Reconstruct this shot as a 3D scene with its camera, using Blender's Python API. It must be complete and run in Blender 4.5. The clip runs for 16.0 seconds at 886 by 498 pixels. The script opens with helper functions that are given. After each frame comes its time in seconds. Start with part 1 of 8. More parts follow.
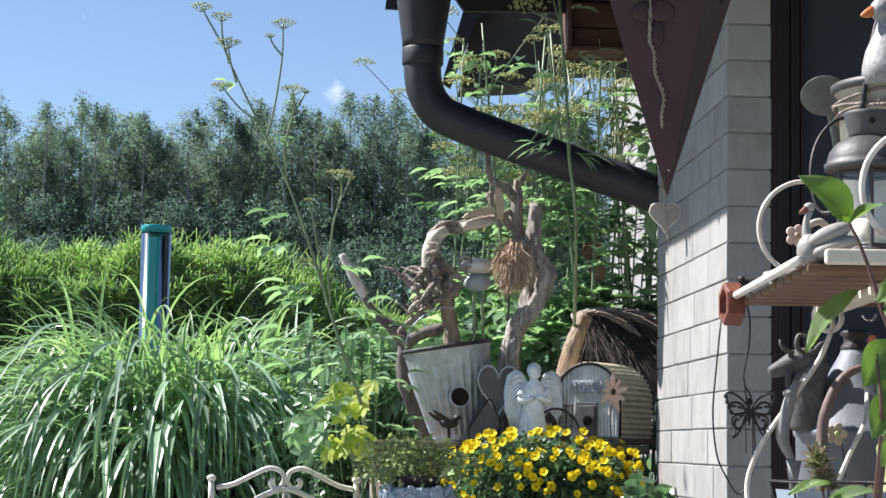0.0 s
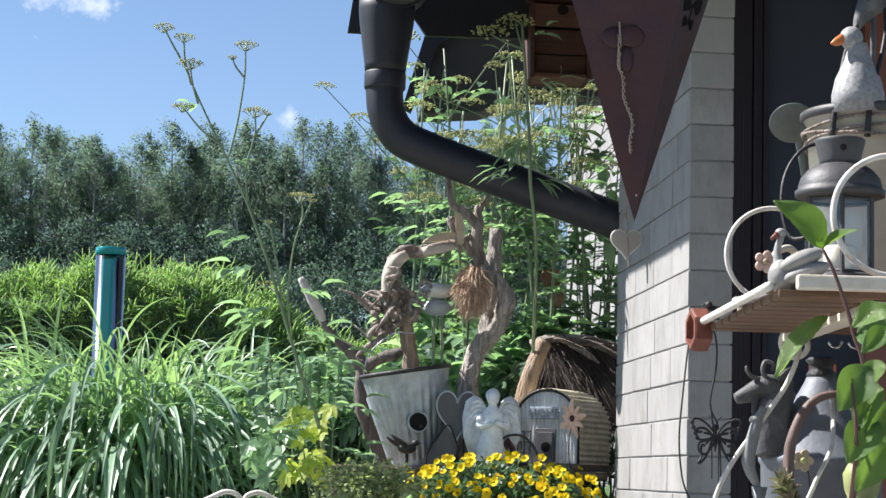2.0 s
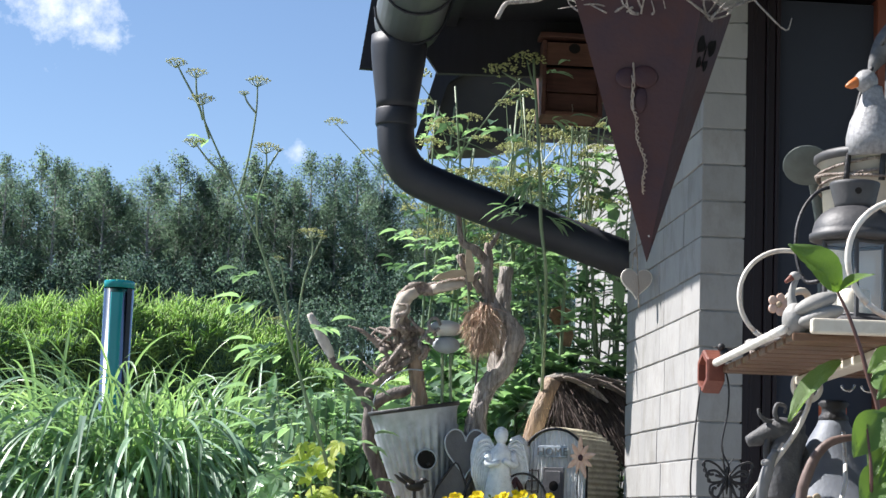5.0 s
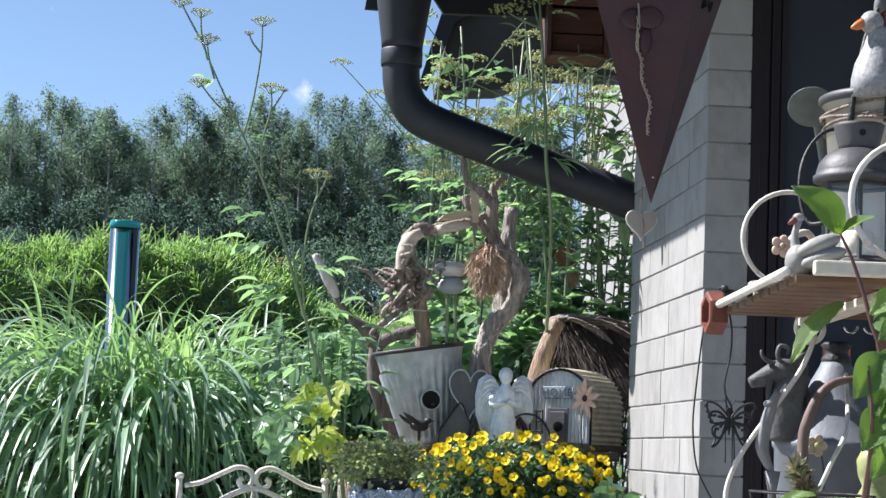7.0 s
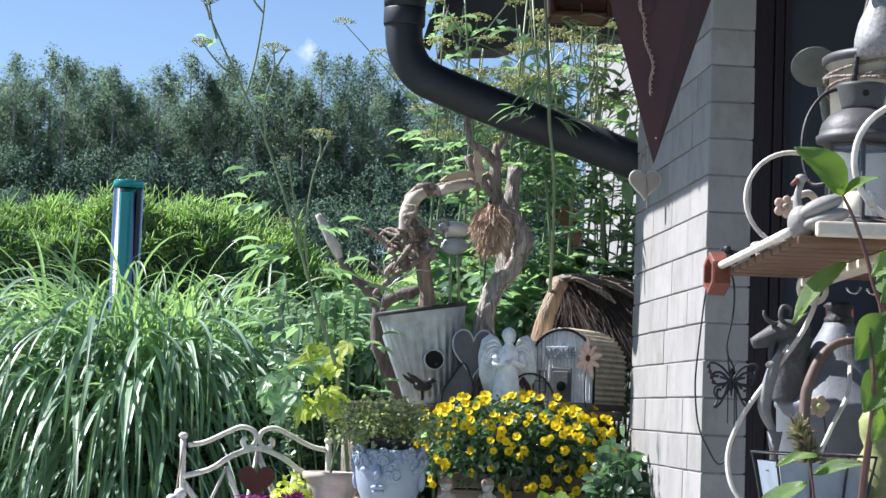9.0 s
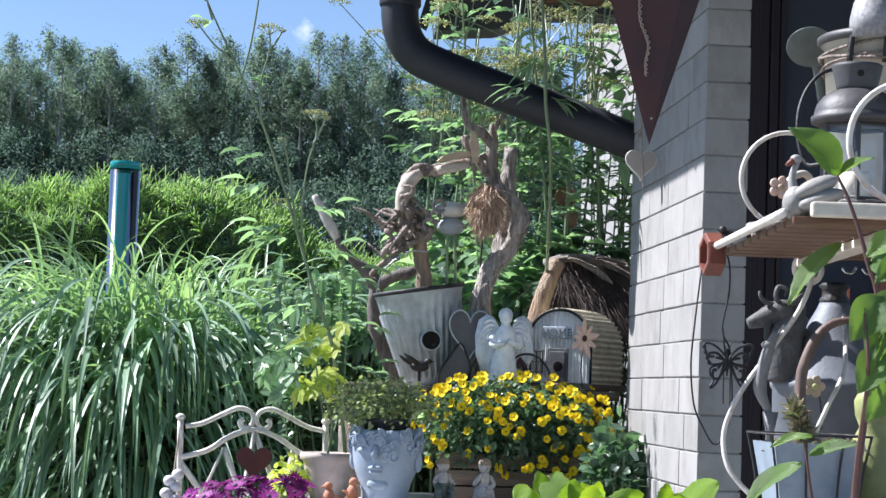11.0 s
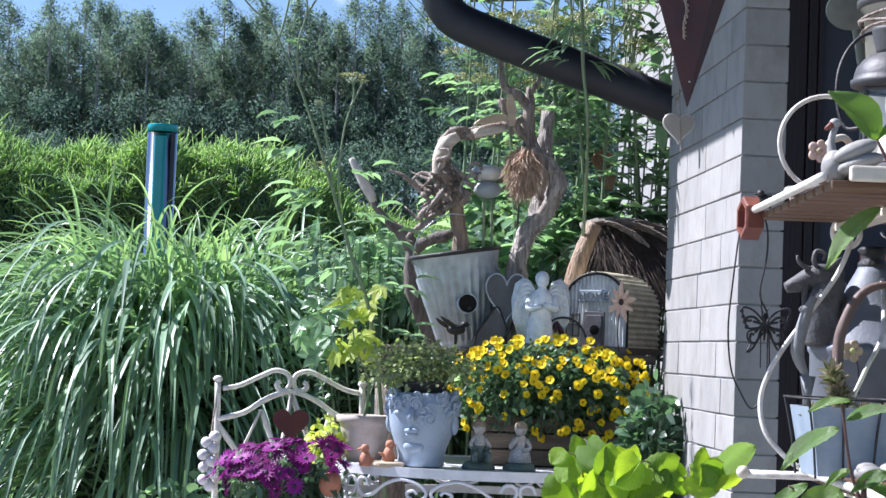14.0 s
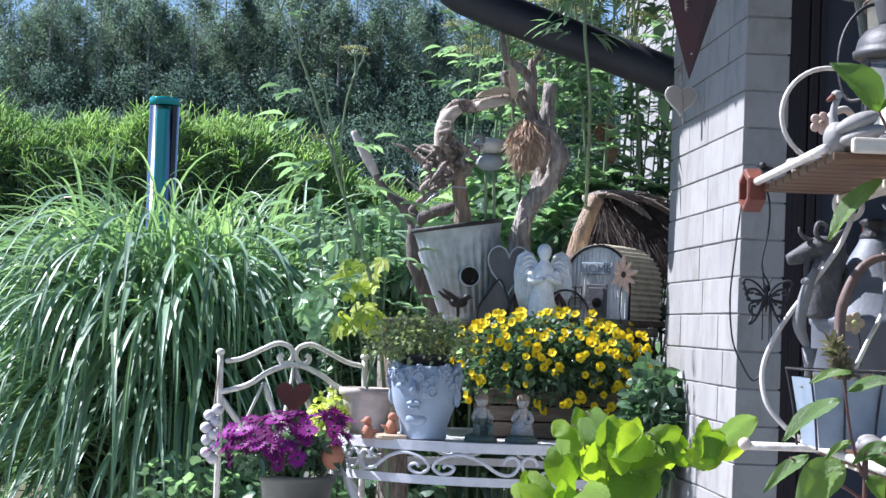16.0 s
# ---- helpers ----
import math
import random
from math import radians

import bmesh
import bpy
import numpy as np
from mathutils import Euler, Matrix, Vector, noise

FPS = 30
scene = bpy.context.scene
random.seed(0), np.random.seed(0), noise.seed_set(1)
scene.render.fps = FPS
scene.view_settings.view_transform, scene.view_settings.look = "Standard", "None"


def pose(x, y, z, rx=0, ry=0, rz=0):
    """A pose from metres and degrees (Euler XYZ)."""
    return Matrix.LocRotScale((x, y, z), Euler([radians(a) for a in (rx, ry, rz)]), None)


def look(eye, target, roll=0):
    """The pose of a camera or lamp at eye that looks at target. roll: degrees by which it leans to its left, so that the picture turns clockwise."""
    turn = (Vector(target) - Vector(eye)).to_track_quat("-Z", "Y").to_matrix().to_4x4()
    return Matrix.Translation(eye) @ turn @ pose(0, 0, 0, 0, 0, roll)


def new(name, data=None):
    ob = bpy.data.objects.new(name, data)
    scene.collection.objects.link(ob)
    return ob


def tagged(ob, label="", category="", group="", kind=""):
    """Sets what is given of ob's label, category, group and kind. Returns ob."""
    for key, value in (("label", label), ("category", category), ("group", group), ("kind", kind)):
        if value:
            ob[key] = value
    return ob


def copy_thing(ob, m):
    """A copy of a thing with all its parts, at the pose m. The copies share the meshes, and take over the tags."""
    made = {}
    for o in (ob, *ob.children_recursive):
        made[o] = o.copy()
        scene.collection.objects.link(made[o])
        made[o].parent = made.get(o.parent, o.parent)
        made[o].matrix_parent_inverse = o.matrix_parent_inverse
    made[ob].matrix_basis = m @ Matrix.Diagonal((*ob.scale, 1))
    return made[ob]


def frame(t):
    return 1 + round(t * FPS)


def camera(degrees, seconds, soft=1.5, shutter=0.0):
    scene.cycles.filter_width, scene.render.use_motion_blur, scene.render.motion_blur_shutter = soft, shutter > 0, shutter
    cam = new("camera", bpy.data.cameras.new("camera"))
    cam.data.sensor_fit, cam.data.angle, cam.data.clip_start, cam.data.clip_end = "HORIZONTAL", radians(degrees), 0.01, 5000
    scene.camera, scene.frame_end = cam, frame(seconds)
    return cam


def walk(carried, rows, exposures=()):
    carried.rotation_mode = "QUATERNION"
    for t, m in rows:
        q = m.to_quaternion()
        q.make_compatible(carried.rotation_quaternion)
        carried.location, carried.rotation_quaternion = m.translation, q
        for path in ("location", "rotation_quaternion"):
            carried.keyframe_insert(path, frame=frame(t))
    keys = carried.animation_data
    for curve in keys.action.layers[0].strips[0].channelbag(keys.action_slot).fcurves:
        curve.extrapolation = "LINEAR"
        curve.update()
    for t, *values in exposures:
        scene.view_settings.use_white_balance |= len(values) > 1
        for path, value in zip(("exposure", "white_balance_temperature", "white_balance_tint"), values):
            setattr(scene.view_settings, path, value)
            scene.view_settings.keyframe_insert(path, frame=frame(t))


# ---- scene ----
cam = camera(25.99, 16.0)
PATH = [
    (0, (-0.8741, -4.2307, 0.9877), (-0.7068, -1.2512, 1.2946), 0.95),
    (0.5, (-0.8772, -4.2294, 0.9863), (-0.6951, -1.2499, 1.2853), 0.73),
    (1, (-0.8812, -4.2281, 0.9833), (-0.6803, -1.2496, 1.2805), 0.56),
    (1.5, (-0.8803, -4.2273, 0.9819), (-0.6555, -1.2525, 1.2983), 0.83),
    (2, (-0.8979, -4.2211, 0.9809), (-0.6561, -1.2515, 1.3317), 1.48),
    (2.5, (-0.9159, -4.2107, 0.9798), (-0.6729, -1.2467, 1.3743), 2.08),
    (3, (-0.9101, -4.2075, 0.9839), (-0.6682, -1.2484, 1.4140), 2.22),
    (3.5, (-0.9064, -4.2093, 0.9820), (-0.6599, -1.2527, 1.4268), 2.15),
    (4, (-0.9058, -4.2146, 0.9858), (-0.6636, -1.2569, 1.4255), 2.08),
    (6.5, (-0.9021, -4.2164, 0.9871), (-0.6853, -1.2428, 1.3201), 2.24),
    (7, (-0.9010, -4.2168, 0.9869), (-0.6786, -1.2415, 1.3001), 2.22),
    (7.5, (-0.9009, -4.2151, 0.9880), (-0.6749, -1.2381, 1.2822), 2.23),
    (8, (-0.9008, -4.2168, 0.9881), (-0.6759, -1.2381, 1.2657), 2.29),
    (8.5, (-0.8991, -4.2133, 0.9888), (-0.6782, -1.2329, 1.2511), 2.27),
    (9, (-0.8979, -4.2138, 0.9902), (-0.6792, -1.2322, 1.2393), 2.18),
    (11.5, (-0.8948, -4.2143, 0.9921), (-0.6721, -1.2297, 1.1988), 1.99),
    (12, (-0.8950, -4.2152, 0.9922), (-0.6751, -1.2295, 1.1844), 1.95),
    (12.5, (-0.8949, -4.2151, 0.9924), (-0.6858, -1.2280, 1.1748), 2.09),
    (13, (-0.8956, -4.2115, 0.9934), (-0.7027, -1.2229, 1.1693), 2.16),
    (13.5, (-0.8956, -4.2139, 0.9914), (-0.7170, -1.2240, 1.1609), 2.25),
    (14, (-0.8964, -4.2150, 0.9925), (-0.7267, -1.2240, 1.1509), 2.21),
    (14.5, (-0.8941, -4.2109, 0.9916), (-0.7310, -1.2190, 1.1384), 2.25),
    (15, (-0.8939, -4.2108, 0.9933), (-0.7304, -1.2182, 1.1280), 2.16),
    (15.5, (-0.8950, -4.2152, 0.9916), (-0.7299, -1.2224, 1.1171), 2.12),
    (16, (-0.8954, -4.2154, 0.9918), (-0.7280, -1.2223, 1.1080), 2.14),
]
EXPOSURES = [(0, 1.50, 6250, 12), (3.5, 1.50, 6250, 12), (7, 1.51, 6100, 13), (11.5, 1.52, 5880, 15), (16, 1.53, 5650, 17)]
SKY_STRENGTH = 0.051
SUN_STRENGTH = 4.1
walk(cam, [(t, look(e, g, r)) for t, e, g, r in PATH], EXPOSURES)

# ---- world and sun ----
SUN_DIR = Vector((-1.0, 0.38, 1.17)).normalized()
world = bpy.data.worlds.new("world")
scene.world = world
world.use_nodes = True
wn, wl = world.node_tree.nodes, world.node_tree.links
wn.clear()
sky = wn.new("ShaderNodeTexSky")
sky.sky_type = "NISHITA"
sky.sun_disc = False
sky.sun_elevation = math.asin(SUN_DIR.z)
sky.sun_rotation = math.atan2(SUN_DIR.x, SUN_DIR.y)
sky.dust_density = 0.0
sky.altitude = 1200
sky.ozone_density = 1.8
wco = wn.new("ShaderNodeTexCoord")
cloud_noise = wn.new("ShaderNodeTexNoise")
cloud_noise.inputs["Scale"].default_value = 34
cloud_noise.inputs["Detail"].default_value = 8
cloud_noise.inputs["Roughness"].default_value = 0.62
wl.new(wco.outputs["Generated"], cloud_noise.inputs["Vector"])


def cloud_mask(centre, size, gain):
    """A soft cloud round one direction of the sky, its edge broken up by noise."""
    sub = wn.new("ShaderNodeVectorMath")
    sub.operation = "SUBTRACT"
    wl.new(wco.outputs["Generated"], sub.inputs[0])
    sub.inputs[1].default_value = Vector(centre).normalized()
    mul = wn.new("ShaderNodeVectorMath")
    mul.operation = "DIVIDE"
    wl.new(sub.outputs[0], mul.inputs[0])
    mul.inputs[1].default_value = size
    ln = wn.new("ShaderNodeVectorMath")
    ln.operation = "LENGTH"
    wl.new(mul.outputs[0], ln.inputs[0])
    a = wn.new("ShaderNodeMath")
    a.operation = "SUBTRACT"
    a.inputs[0].default_value = 0.85
    wl.new(ln.outputs["Value"], a.inputs[1])
    b = wn.new("ShaderNodeMath")
    b.operation = "MULTIPLY_ADD"
    wl.new(cloud_noise.outputs["Fac"], b.inputs[0])
    b.inputs[1].default_value = 3.2
    b.inputs[2].default_value = -1.75
    c = wn.new("ShaderNodeMath")
    c.operation = "ADD"
    wl.new(a.outputs[0], c.inputs[0])
    wl.new(b.outputs[0], c.inputs[1])
    r = wn.new("ShaderNodeMapRange")
    wl.new(c.outputs[0], r.inputs["Value"])
    r.inputs["From Min"].default_value = 0.0
    r.inputs["From Max"].default_value = 0.8
    r.inputs["To Max"].default_value = gain
    return r.outputs[0]


masks = [cloud_mask((-0.124, 0.9629, 0.2405), (0.048, 0.07, 0.024), 0.95),
         cloud_mask((-0.0015, 0.983, 0.1826), (0.013, 0.03, 0.010), 0.8)]
top = masks[0]
for m_ in masks[1:]:
    mx = wn.new("ShaderNodeMath")
    mx.operation = "MAXIMUM"
    wl.new(top, mx.inputs[0])
    wl.new(m_, mx.inputs[1])
    top = mx.outputs[0]
mixc = wn.new("ShaderNodeMix")
mixc.data_type = "RGBA"
wl.new(top, mixc.inputs["Factor"])
wl.new(sky.outputs[0], mixc.inputs["A"])
mixc.inputs["B"].default_value = (9.0, 9.2, 9.6, 1)
bg = wn.new("ShaderNodeBackground")
bg.inputs["Strength"].default_value = SKY_STRENGTH
wl.new(mixc.outputs["Result"], bg.inputs["Color"])
wout = wn.new("ShaderNodeOutputWorld")
wl.new(bg.outputs[0], wout.inputs["Surface"])

sun_data = bpy.data.lights.new("sun", "SUN")
sun_data.energy = SUN_STRENGTH
sun_data.angle = radians(0.53)
sun_data.color = (1.0, 0.95, 0.87)
sun = new("sun", sun_data)
sun.matrix_world = look(tuple(SUN_DIR * 20), (0, 0, 0))

# ---- building blocks ----
rng = random.Random(7)


def mat(name, c1, c2=None, scale=6.0, rough=0.6, metal=0.0, bump=0.15, bscale=70.0, vary=0.0, through_light=0.0,
        stain=None, stain_scale=2.5, stain_amount=0.5, stretch=(1, 1, 1), coat=0.0, spec=0.5, island=False, glow_tint=None, bump_dist=0.004, grey=0.0):
    """A node material: two colours mixed by noise, stains at a larger scale, fine relief, a little change from piece to piece."""
    m = bpy.data.materials.new(name)
    m.use_nodes = True
    n, l = m.node_tree.nodes, m.node_tree.links
    n.clear()
    out = n.new("ShaderNodeOutputMaterial")
    p = n.new("ShaderNodeBsdfPrincipled")
    co = n.new("ShaderNodeTexCoord")
    info = n.new("ShaderNodeObjectInfo")
    off = n.new("ShaderNodeVectorMath")
    off.operation = "MULTIPLY_ADD"
    l.new(info.outputs["Random"], off.inputs[0])
    off.inputs[1].default_value = (17, 31, 23)
    mp = n.new("ShaderNodeMapping")
    l.new(co.outputs["Object"], mp.inputs["Vector"])
    mp.inputs["Scale"].default_value = stretch
    l.new(mp.outputs[0], off.inputs[2])
    n1 = n.new("ShaderNodeTexNoise")
    n1.inputs["Scale"].default_value = scale
    n1.inputs["Detail"].default_value = 6
    l.new(off.outputs[0], n1.inputs["Vector"])
    r1 = n.new("ShaderNodeMapRange")
    r1.inputs["From Min"].default_value, r1.inputs["From Max"].default_value = 0.33, 0.67
    l.new(n1.outputs["Fac"], r1.inputs["Value"])
    mix = n.new("ShaderNodeMix")
    mix.data_type = "RGBA"
    c2 = c2 or tuple(c * 0.78 for c in c1)
    if grey:
        c1, c2 = [tuple(c + (0.3 * q[0] + 0.5 * q[1] + 0.2 * q[2] - c) * grey for c in q) for q in (c1, c2)]
    mix.inputs["A"].default_value, mix.inputs["B"].default_value = (*c1, 1), (*c2, 1)
    l.new(r1.outputs[0], mix.inputs["Factor"])
    col = mix.outputs["Result"]
    rsock = None
    if stain:
        n2 = n.new("ShaderNodeTexNoise")
        n2.inputs["Scale"].default_value = stain_scale
        n2.inputs["Detail"].default_value = 9
        n2.inputs["Roughness"].default_value = 0.7
        l.new(off.outputs[0], n2.inputs["Vector"])
        r2 = n.new("ShaderNodeMapRange")
        r2.inputs["From Min"].default_value, r2.inputs["From Max"].default_value = 0.48, 0.68
        r2.inputs["To Max"].default_value = stain_amount
        l.new(n2.outputs["Fac"], r2.inputs["Value"])
        mix2 = n.new("ShaderNodeMix")
        mix2.data_type = "RGBA"
        l.new(r2.outputs[0], mix2.inputs["Factor"])
        l.new(col, mix2.inputs["A"])
        mix2.inputs["B"].default_value = (*stain, 1)
        col = mix2.outputs["Result"]
        rr = n.new("ShaderNodeMath")
        rr.operation = "MULTIPLY_ADD"
        l.new(r2.outputs[0], rr.inputs[0])
        rr.inputs[1].default_value = 0.3 * (1 - rough)
        rr.inputs[2].default_value = rough
        rsock = rr.outputs[0]
    if vary:
        hs = n.new("ShaderNodeHueSaturation")
        vr = n.new("ShaderNodeMapRange")
        vr.inputs["To Min"].default_value, vr.inputs["To Max"].default_value = 1 - vary, 1 + vary
        if island:
            geo = n.new("ShaderNodeNewGeometry")
            l.new(geo.outputs["Random Per Island"], vr.inputs["Value"])
        else:
            l.new(info.outputs["Random"], vr.inputs["Value"])
        l.new(vr.outputs[0], hs.inputs["Value"])
        hr = n.new("ShaderNodeMapRange")
        hr.inputs["To Min"].default_value, hr.inputs["To Max"].default_value = 0.5 + vary * 0.05, 0.5 - vary * 0.05
        l.new(vr.inputs["Value"].links[0].from_socket, hr.inputs["Value"])
        l.new(hr.outputs[0], hs.inputs["Hue"])
        l.new(col, hs.inputs["Color"])
        col = hs.outputs[0]
    l.new(col, p.inputs["Base Color"])
    p.inputs["Roughness"].default_value = rough
    if rsock:
        l.new(rsock, p.inputs["Roughness"])
    p.inputs["Metallic"].default_value = metal
    p.inputs["Coat Weight"].default_value = coat
    p.inputs["Specular IOR Level"].default_value = spec
    if bump:
        nb = n.new("ShaderNodeTexNoise")
        nb.inputs["Scale"].default_value = bscale
        nb.inputs["Detail"].default_value = 4
        l.new(off.outputs[0], nb.inputs["Vector"])
        b = n.new("ShaderNodeBump")
        b.inputs["Strength"].default_value = bump
        b.inputs["Distance"].default_value = bump_dist
        l.new(nb.outputs["Fac"], b.inputs["Height"])
        l.new(b.outputs[0], p.inputs["Normal"])
    surf = p.outputs[0]
    if through_light:
        tr = n.new("ShaderNodeBsdfTranslucent")
        if glow_tint:
            tint = n.new("ShaderNodeMix")
            tint.data_type = "RGBA"
            tint.blend_type = "MULTIPLY"
            tint.inputs["Factor"].default_value = 1.0
            l.new(col, tint.inputs["A"])
            tint.inputs["B"].default_value = (*glow_tint, 1)
            l.new(tint.outputs["Result"], tr.inputs["Color"])
        else:
            l.new(col, tr.inputs["Color"])
        ms = n.new("ShaderNodeMixShader")
        ms.inputs[0].default_value = through_light
        l.new(p.outputs[0], ms.inputs[1])
        l.new(tr.outputs[0], ms.inputs[2])
        surf = ms.outputs[0]
    l.new(surf, out.inputs["Surface"])
    return m


def glass_mat(name, tint=(1, 1, 1), rough=0.0):
    m = bpy.data.materials.new(name)
    m.use_nodes = True
    p = m.node_tree.nodes["Principled BSDF"]
    p.inputs["Base Color"].default_value = (*tint, 1)
    p.inputs["Roughness"].default_value = rough
    p.inputs["Transmission Weight"].default_value = 1
    p.inputs["IOR"].default_value = 1.45
    return m


def thing(name, x, y, z, rz=0.0, label="", category="", group="", kind=""):
    e = new(name)
    e.empty_display_size = 0.05
    e.matrix_basis = pose(x, y, z, 0, 0, rz)
    return tagged(e, label, category, group, kind)


def part(name, bm, material, parent=None, label="", smooth=False, at=None):
    """Links a bmesh as one mesh object under a thing or a part."""
    me = bpy.data.meshes.new(name)
    if smooth:
        for f in bm.faces:
            f.smooth = True
    bm.to_mesh(me)
    bm.free()
    me.materials.append(material)
    ob = new(name, me)
    if parent:
        ob.parent = parent
    if at is not None:
        ob.matrix_basis = at
    if label:
        ob["label"] = label
    return ob


def mesh_of(name, verts, faces, material, smooth=False):
    me = bpy.data.meshes.new(name)
    me.from_pydata(verts, [], faces)
    if smooth:
        me.polygons.foreach_set("use_smooth", [True] * len(me.polygons))
    me.materials.append(material)
    me.update()
    return me


def box(bm, x0, x1, y0, y1, z0, z1, bevel=0.0, m=None):
    r = bmesh.ops.create_cube(bm, size=1)
    vs = r["verts"]
    bmesh.ops.scale(bm, vec=(x1 - x0, y1 - y0, z1 - z0), verts=vs)
    bmesh.ops.translate(bm, vec=((x0 + x1) / 2, (y0 + y1) / 2, (z0 + z1) / 2), verts=vs)
    if bevel:
        es = list({e for v in vs for e in v.link_edges})
        rb = bmesh.ops.bevel(bm, geom=es, offset=bevel, segments=2, affect="EDGES", profile=0.5)
        vs = list({v for f in rb["faces"] for v in f.verts} | {v for v in vs if v.is_valid})
    if m is not None:
        bmesh.ops.transform(bm, matrix=m, verts=[v for v in vs if v.is_valid])
    return bm


def lathe(bm, profile, n=28, m=None, cap=True, squash=1.0, wave=None):
    """Turns (radius, height) pairs round z."""
    rings = []
    for r, z in profile:
        ring = []
        for i in range(n):
            a = 2 * math.pi * i / n
            rr = r * (1 + (wave(i, z) if wave else 0))
            ring.append(bm.verts.new((rr * math.cos(a), rr * math.sin(a) * squash, z)))
        rings.append(ring)
    for a, b in zip(rings, rings[1:]):
        for i in range(n):
            j = (i + 1) % n
            bm.faces.new((a[i], a[j], b[j], b[i]))
    if cap:
        if profile[0][0] > 1e-4:
            bm.faces.new(list(reversed(rings[0])))
        if profile[-1][0] > 1e-4:
            bm.faces.new(rings[-1])
    if m is not None:
        bmesh.ops.transform(bm, matrix=m, verts=[v for r in rings for v in r])
    return bm


def smooth_line(pts, per=6):
    """Catmull-Rom through a few points."""
    p = [Vector(q) for q in pts]
    if len(p) < 3:
        return [p[0].lerp(p[-1], i / per) for i in range(per + 1)]
    p = [p[0] * 2 - p[1]] + p + [p[-1] * 2 - p[-2]]
    out = []
    for i in range(1, len(p) - 2):
        for k in range(per):
            t = k / per
            a, b, c, d = p[i - 1:i + 3]
            out.append(0.5 * ((2 * b) + (c - a) * t + (2 * a - 5 * b + 4 * c - d) * t * t + (3 * b - a - 3 * c + d) * t ** 3))
    out.append(p[-2])
    return out


def sweep(bm, pts, radius, n=8, per=6, knots=0.0, seed=0, flat=1.0, closed=False):
    """A round bar along a smooth line; radius is a number or a list over the line; knots makes it gnarled."""
    line = smooth_line(pts, per) if per > 1 else [Vector(q) for q in pts]
    r_ = random.Random(seed)
    rad = radius if isinstance(radius, (list, tuple)) else [radius, radius]
    ref = Vector((0.31, -0.52, 0.79))
    rings = []
    for i, p in enumerate(line):
        t = (line[min(i + 1, len(line) - 1)] - line[max(i - 1, 0)]).normalized()
        u = (ref - t * ref.dot(t)).normalized()
        w = t.cross(u)
        ref = u
        f = i / (len(line) - 1) * (len(rad) - 1)
        k = min(int(f), len(rad) - 2)
        r = rad[k] + (rad[k + 1] - rad[k]) * (f - k)
        ring = []
        for j in range(n):
            a = 2 * math.pi * j / n
            rr = r
            if knots:
                q = p * 22 + Vector((math.cos(a), math.sin(a), seed * 3.1)) * 1.1
                grain = noise.noise(Vector((math.cos(a) * 4.2, math.sin(a) * 4.2, i * 0.16 + seed * 5)))
                rr = r * (1 + knots * noise.noise(q) + knots * 0.4 * noise.noise(q * 3.1) + knots * 0.2 * noise.noise(q * 7.3) + knots * 0.6 * grain)
            ring.append(bm.verts.new(p + u * (rr * math.cos(a)) + w * (rr * flat * math.sin(a))))
        rings.append(ring)
    for a, b in zip(rings, rings[1:]):
        for j in range(n):
            k = (j + 1) % n
            bm.faces.new((a[j], a[k], b[k], b[j]))
    if closed:
        a, b = rings[-1], rings[0]
        for j in range(n):
            k = (j + 1) % n
            bm.faces.new((a[j], a[k], b[k], b[j]))
    else:
        bm.faces.new(list(reversed(rings[0])))
        bm.faces.new(rings[-1])
    return bm


def ball(bm, x, y, z, r, sx=1, sy=1, sz=1, u=14, v=9, m=None):
    rr = bmesh.ops.create_uvsphere(bm, u_segments=u, v_segments=v, radius=r)
    mm = Matrix.Translation((x, y, z)) @ Matrix.Diagonal((sx, sy, sz, 1))
    if m is not None:
        mm = m @ mm
    bmesh.ops.transform(bm, matrix=mm, verts=rr["verts"])
    return bm


def outline_plate(bm, pts, depth, m=None):
    """A plate of that outline (x, z), as thick as depth along y."""
    a = [bm.verts.new((x, -depth / 2, z)) for x, z in pts]
    b = [bm.verts.new((x, depth / 2, z)) for x, z in pts]
    bm.faces.new(a)
    bm.faces.new(list(reversed(b)))
    for i in range(len(pts)):
        j = (i + 1) % len(pts)
        bm.faces.new((a[j], a[i], b[i], b[j]))
    if m is not None:
        bmesh.ops.transform(bm, matrix=m, verts=a + b)
    return bm


def heart_outline(w, h, n=36):
    out = []
    for i in range(n):
        t = 2 * math.pi * i / n
        x = 16 * math.sin(t) ** 3
        z = 13 * math.cos(t) - 5 * math.cos(2 * t) - 2 * math.cos(3 * t) - math.cos(4 * t)
        out.append((x / 32 * w, (z + 2.5) / 29 * h))
    return out


LEAF_FORMS = {
    "plain": [(0.0, 0.0), (0.30, 0.20), (0.42, 0.42), (0.32, 0.70), (0.0, 1.0)],
    "long": [(0.0, 0.0), (0.13, 0.2), (0.18, 0.45), (0.12, 0.75), (0.0, 1.0)],
    "round": [(0.0, 0.05), (0.42, 0.0), (0.55, 0.32), (0.40, 0.70), (0.0, 1.0)],
    "tiny": [(0.0, 0.0), (0.30, 0.5), (0.0, 1.0)],
    "lobed": [(0.0, 0.0), (0.35, 0.02), (0.30, 0.22), (0.58, 0.38), (0.28, 0.52), (0.30, 0.78), (0.0, 1.0)],
}


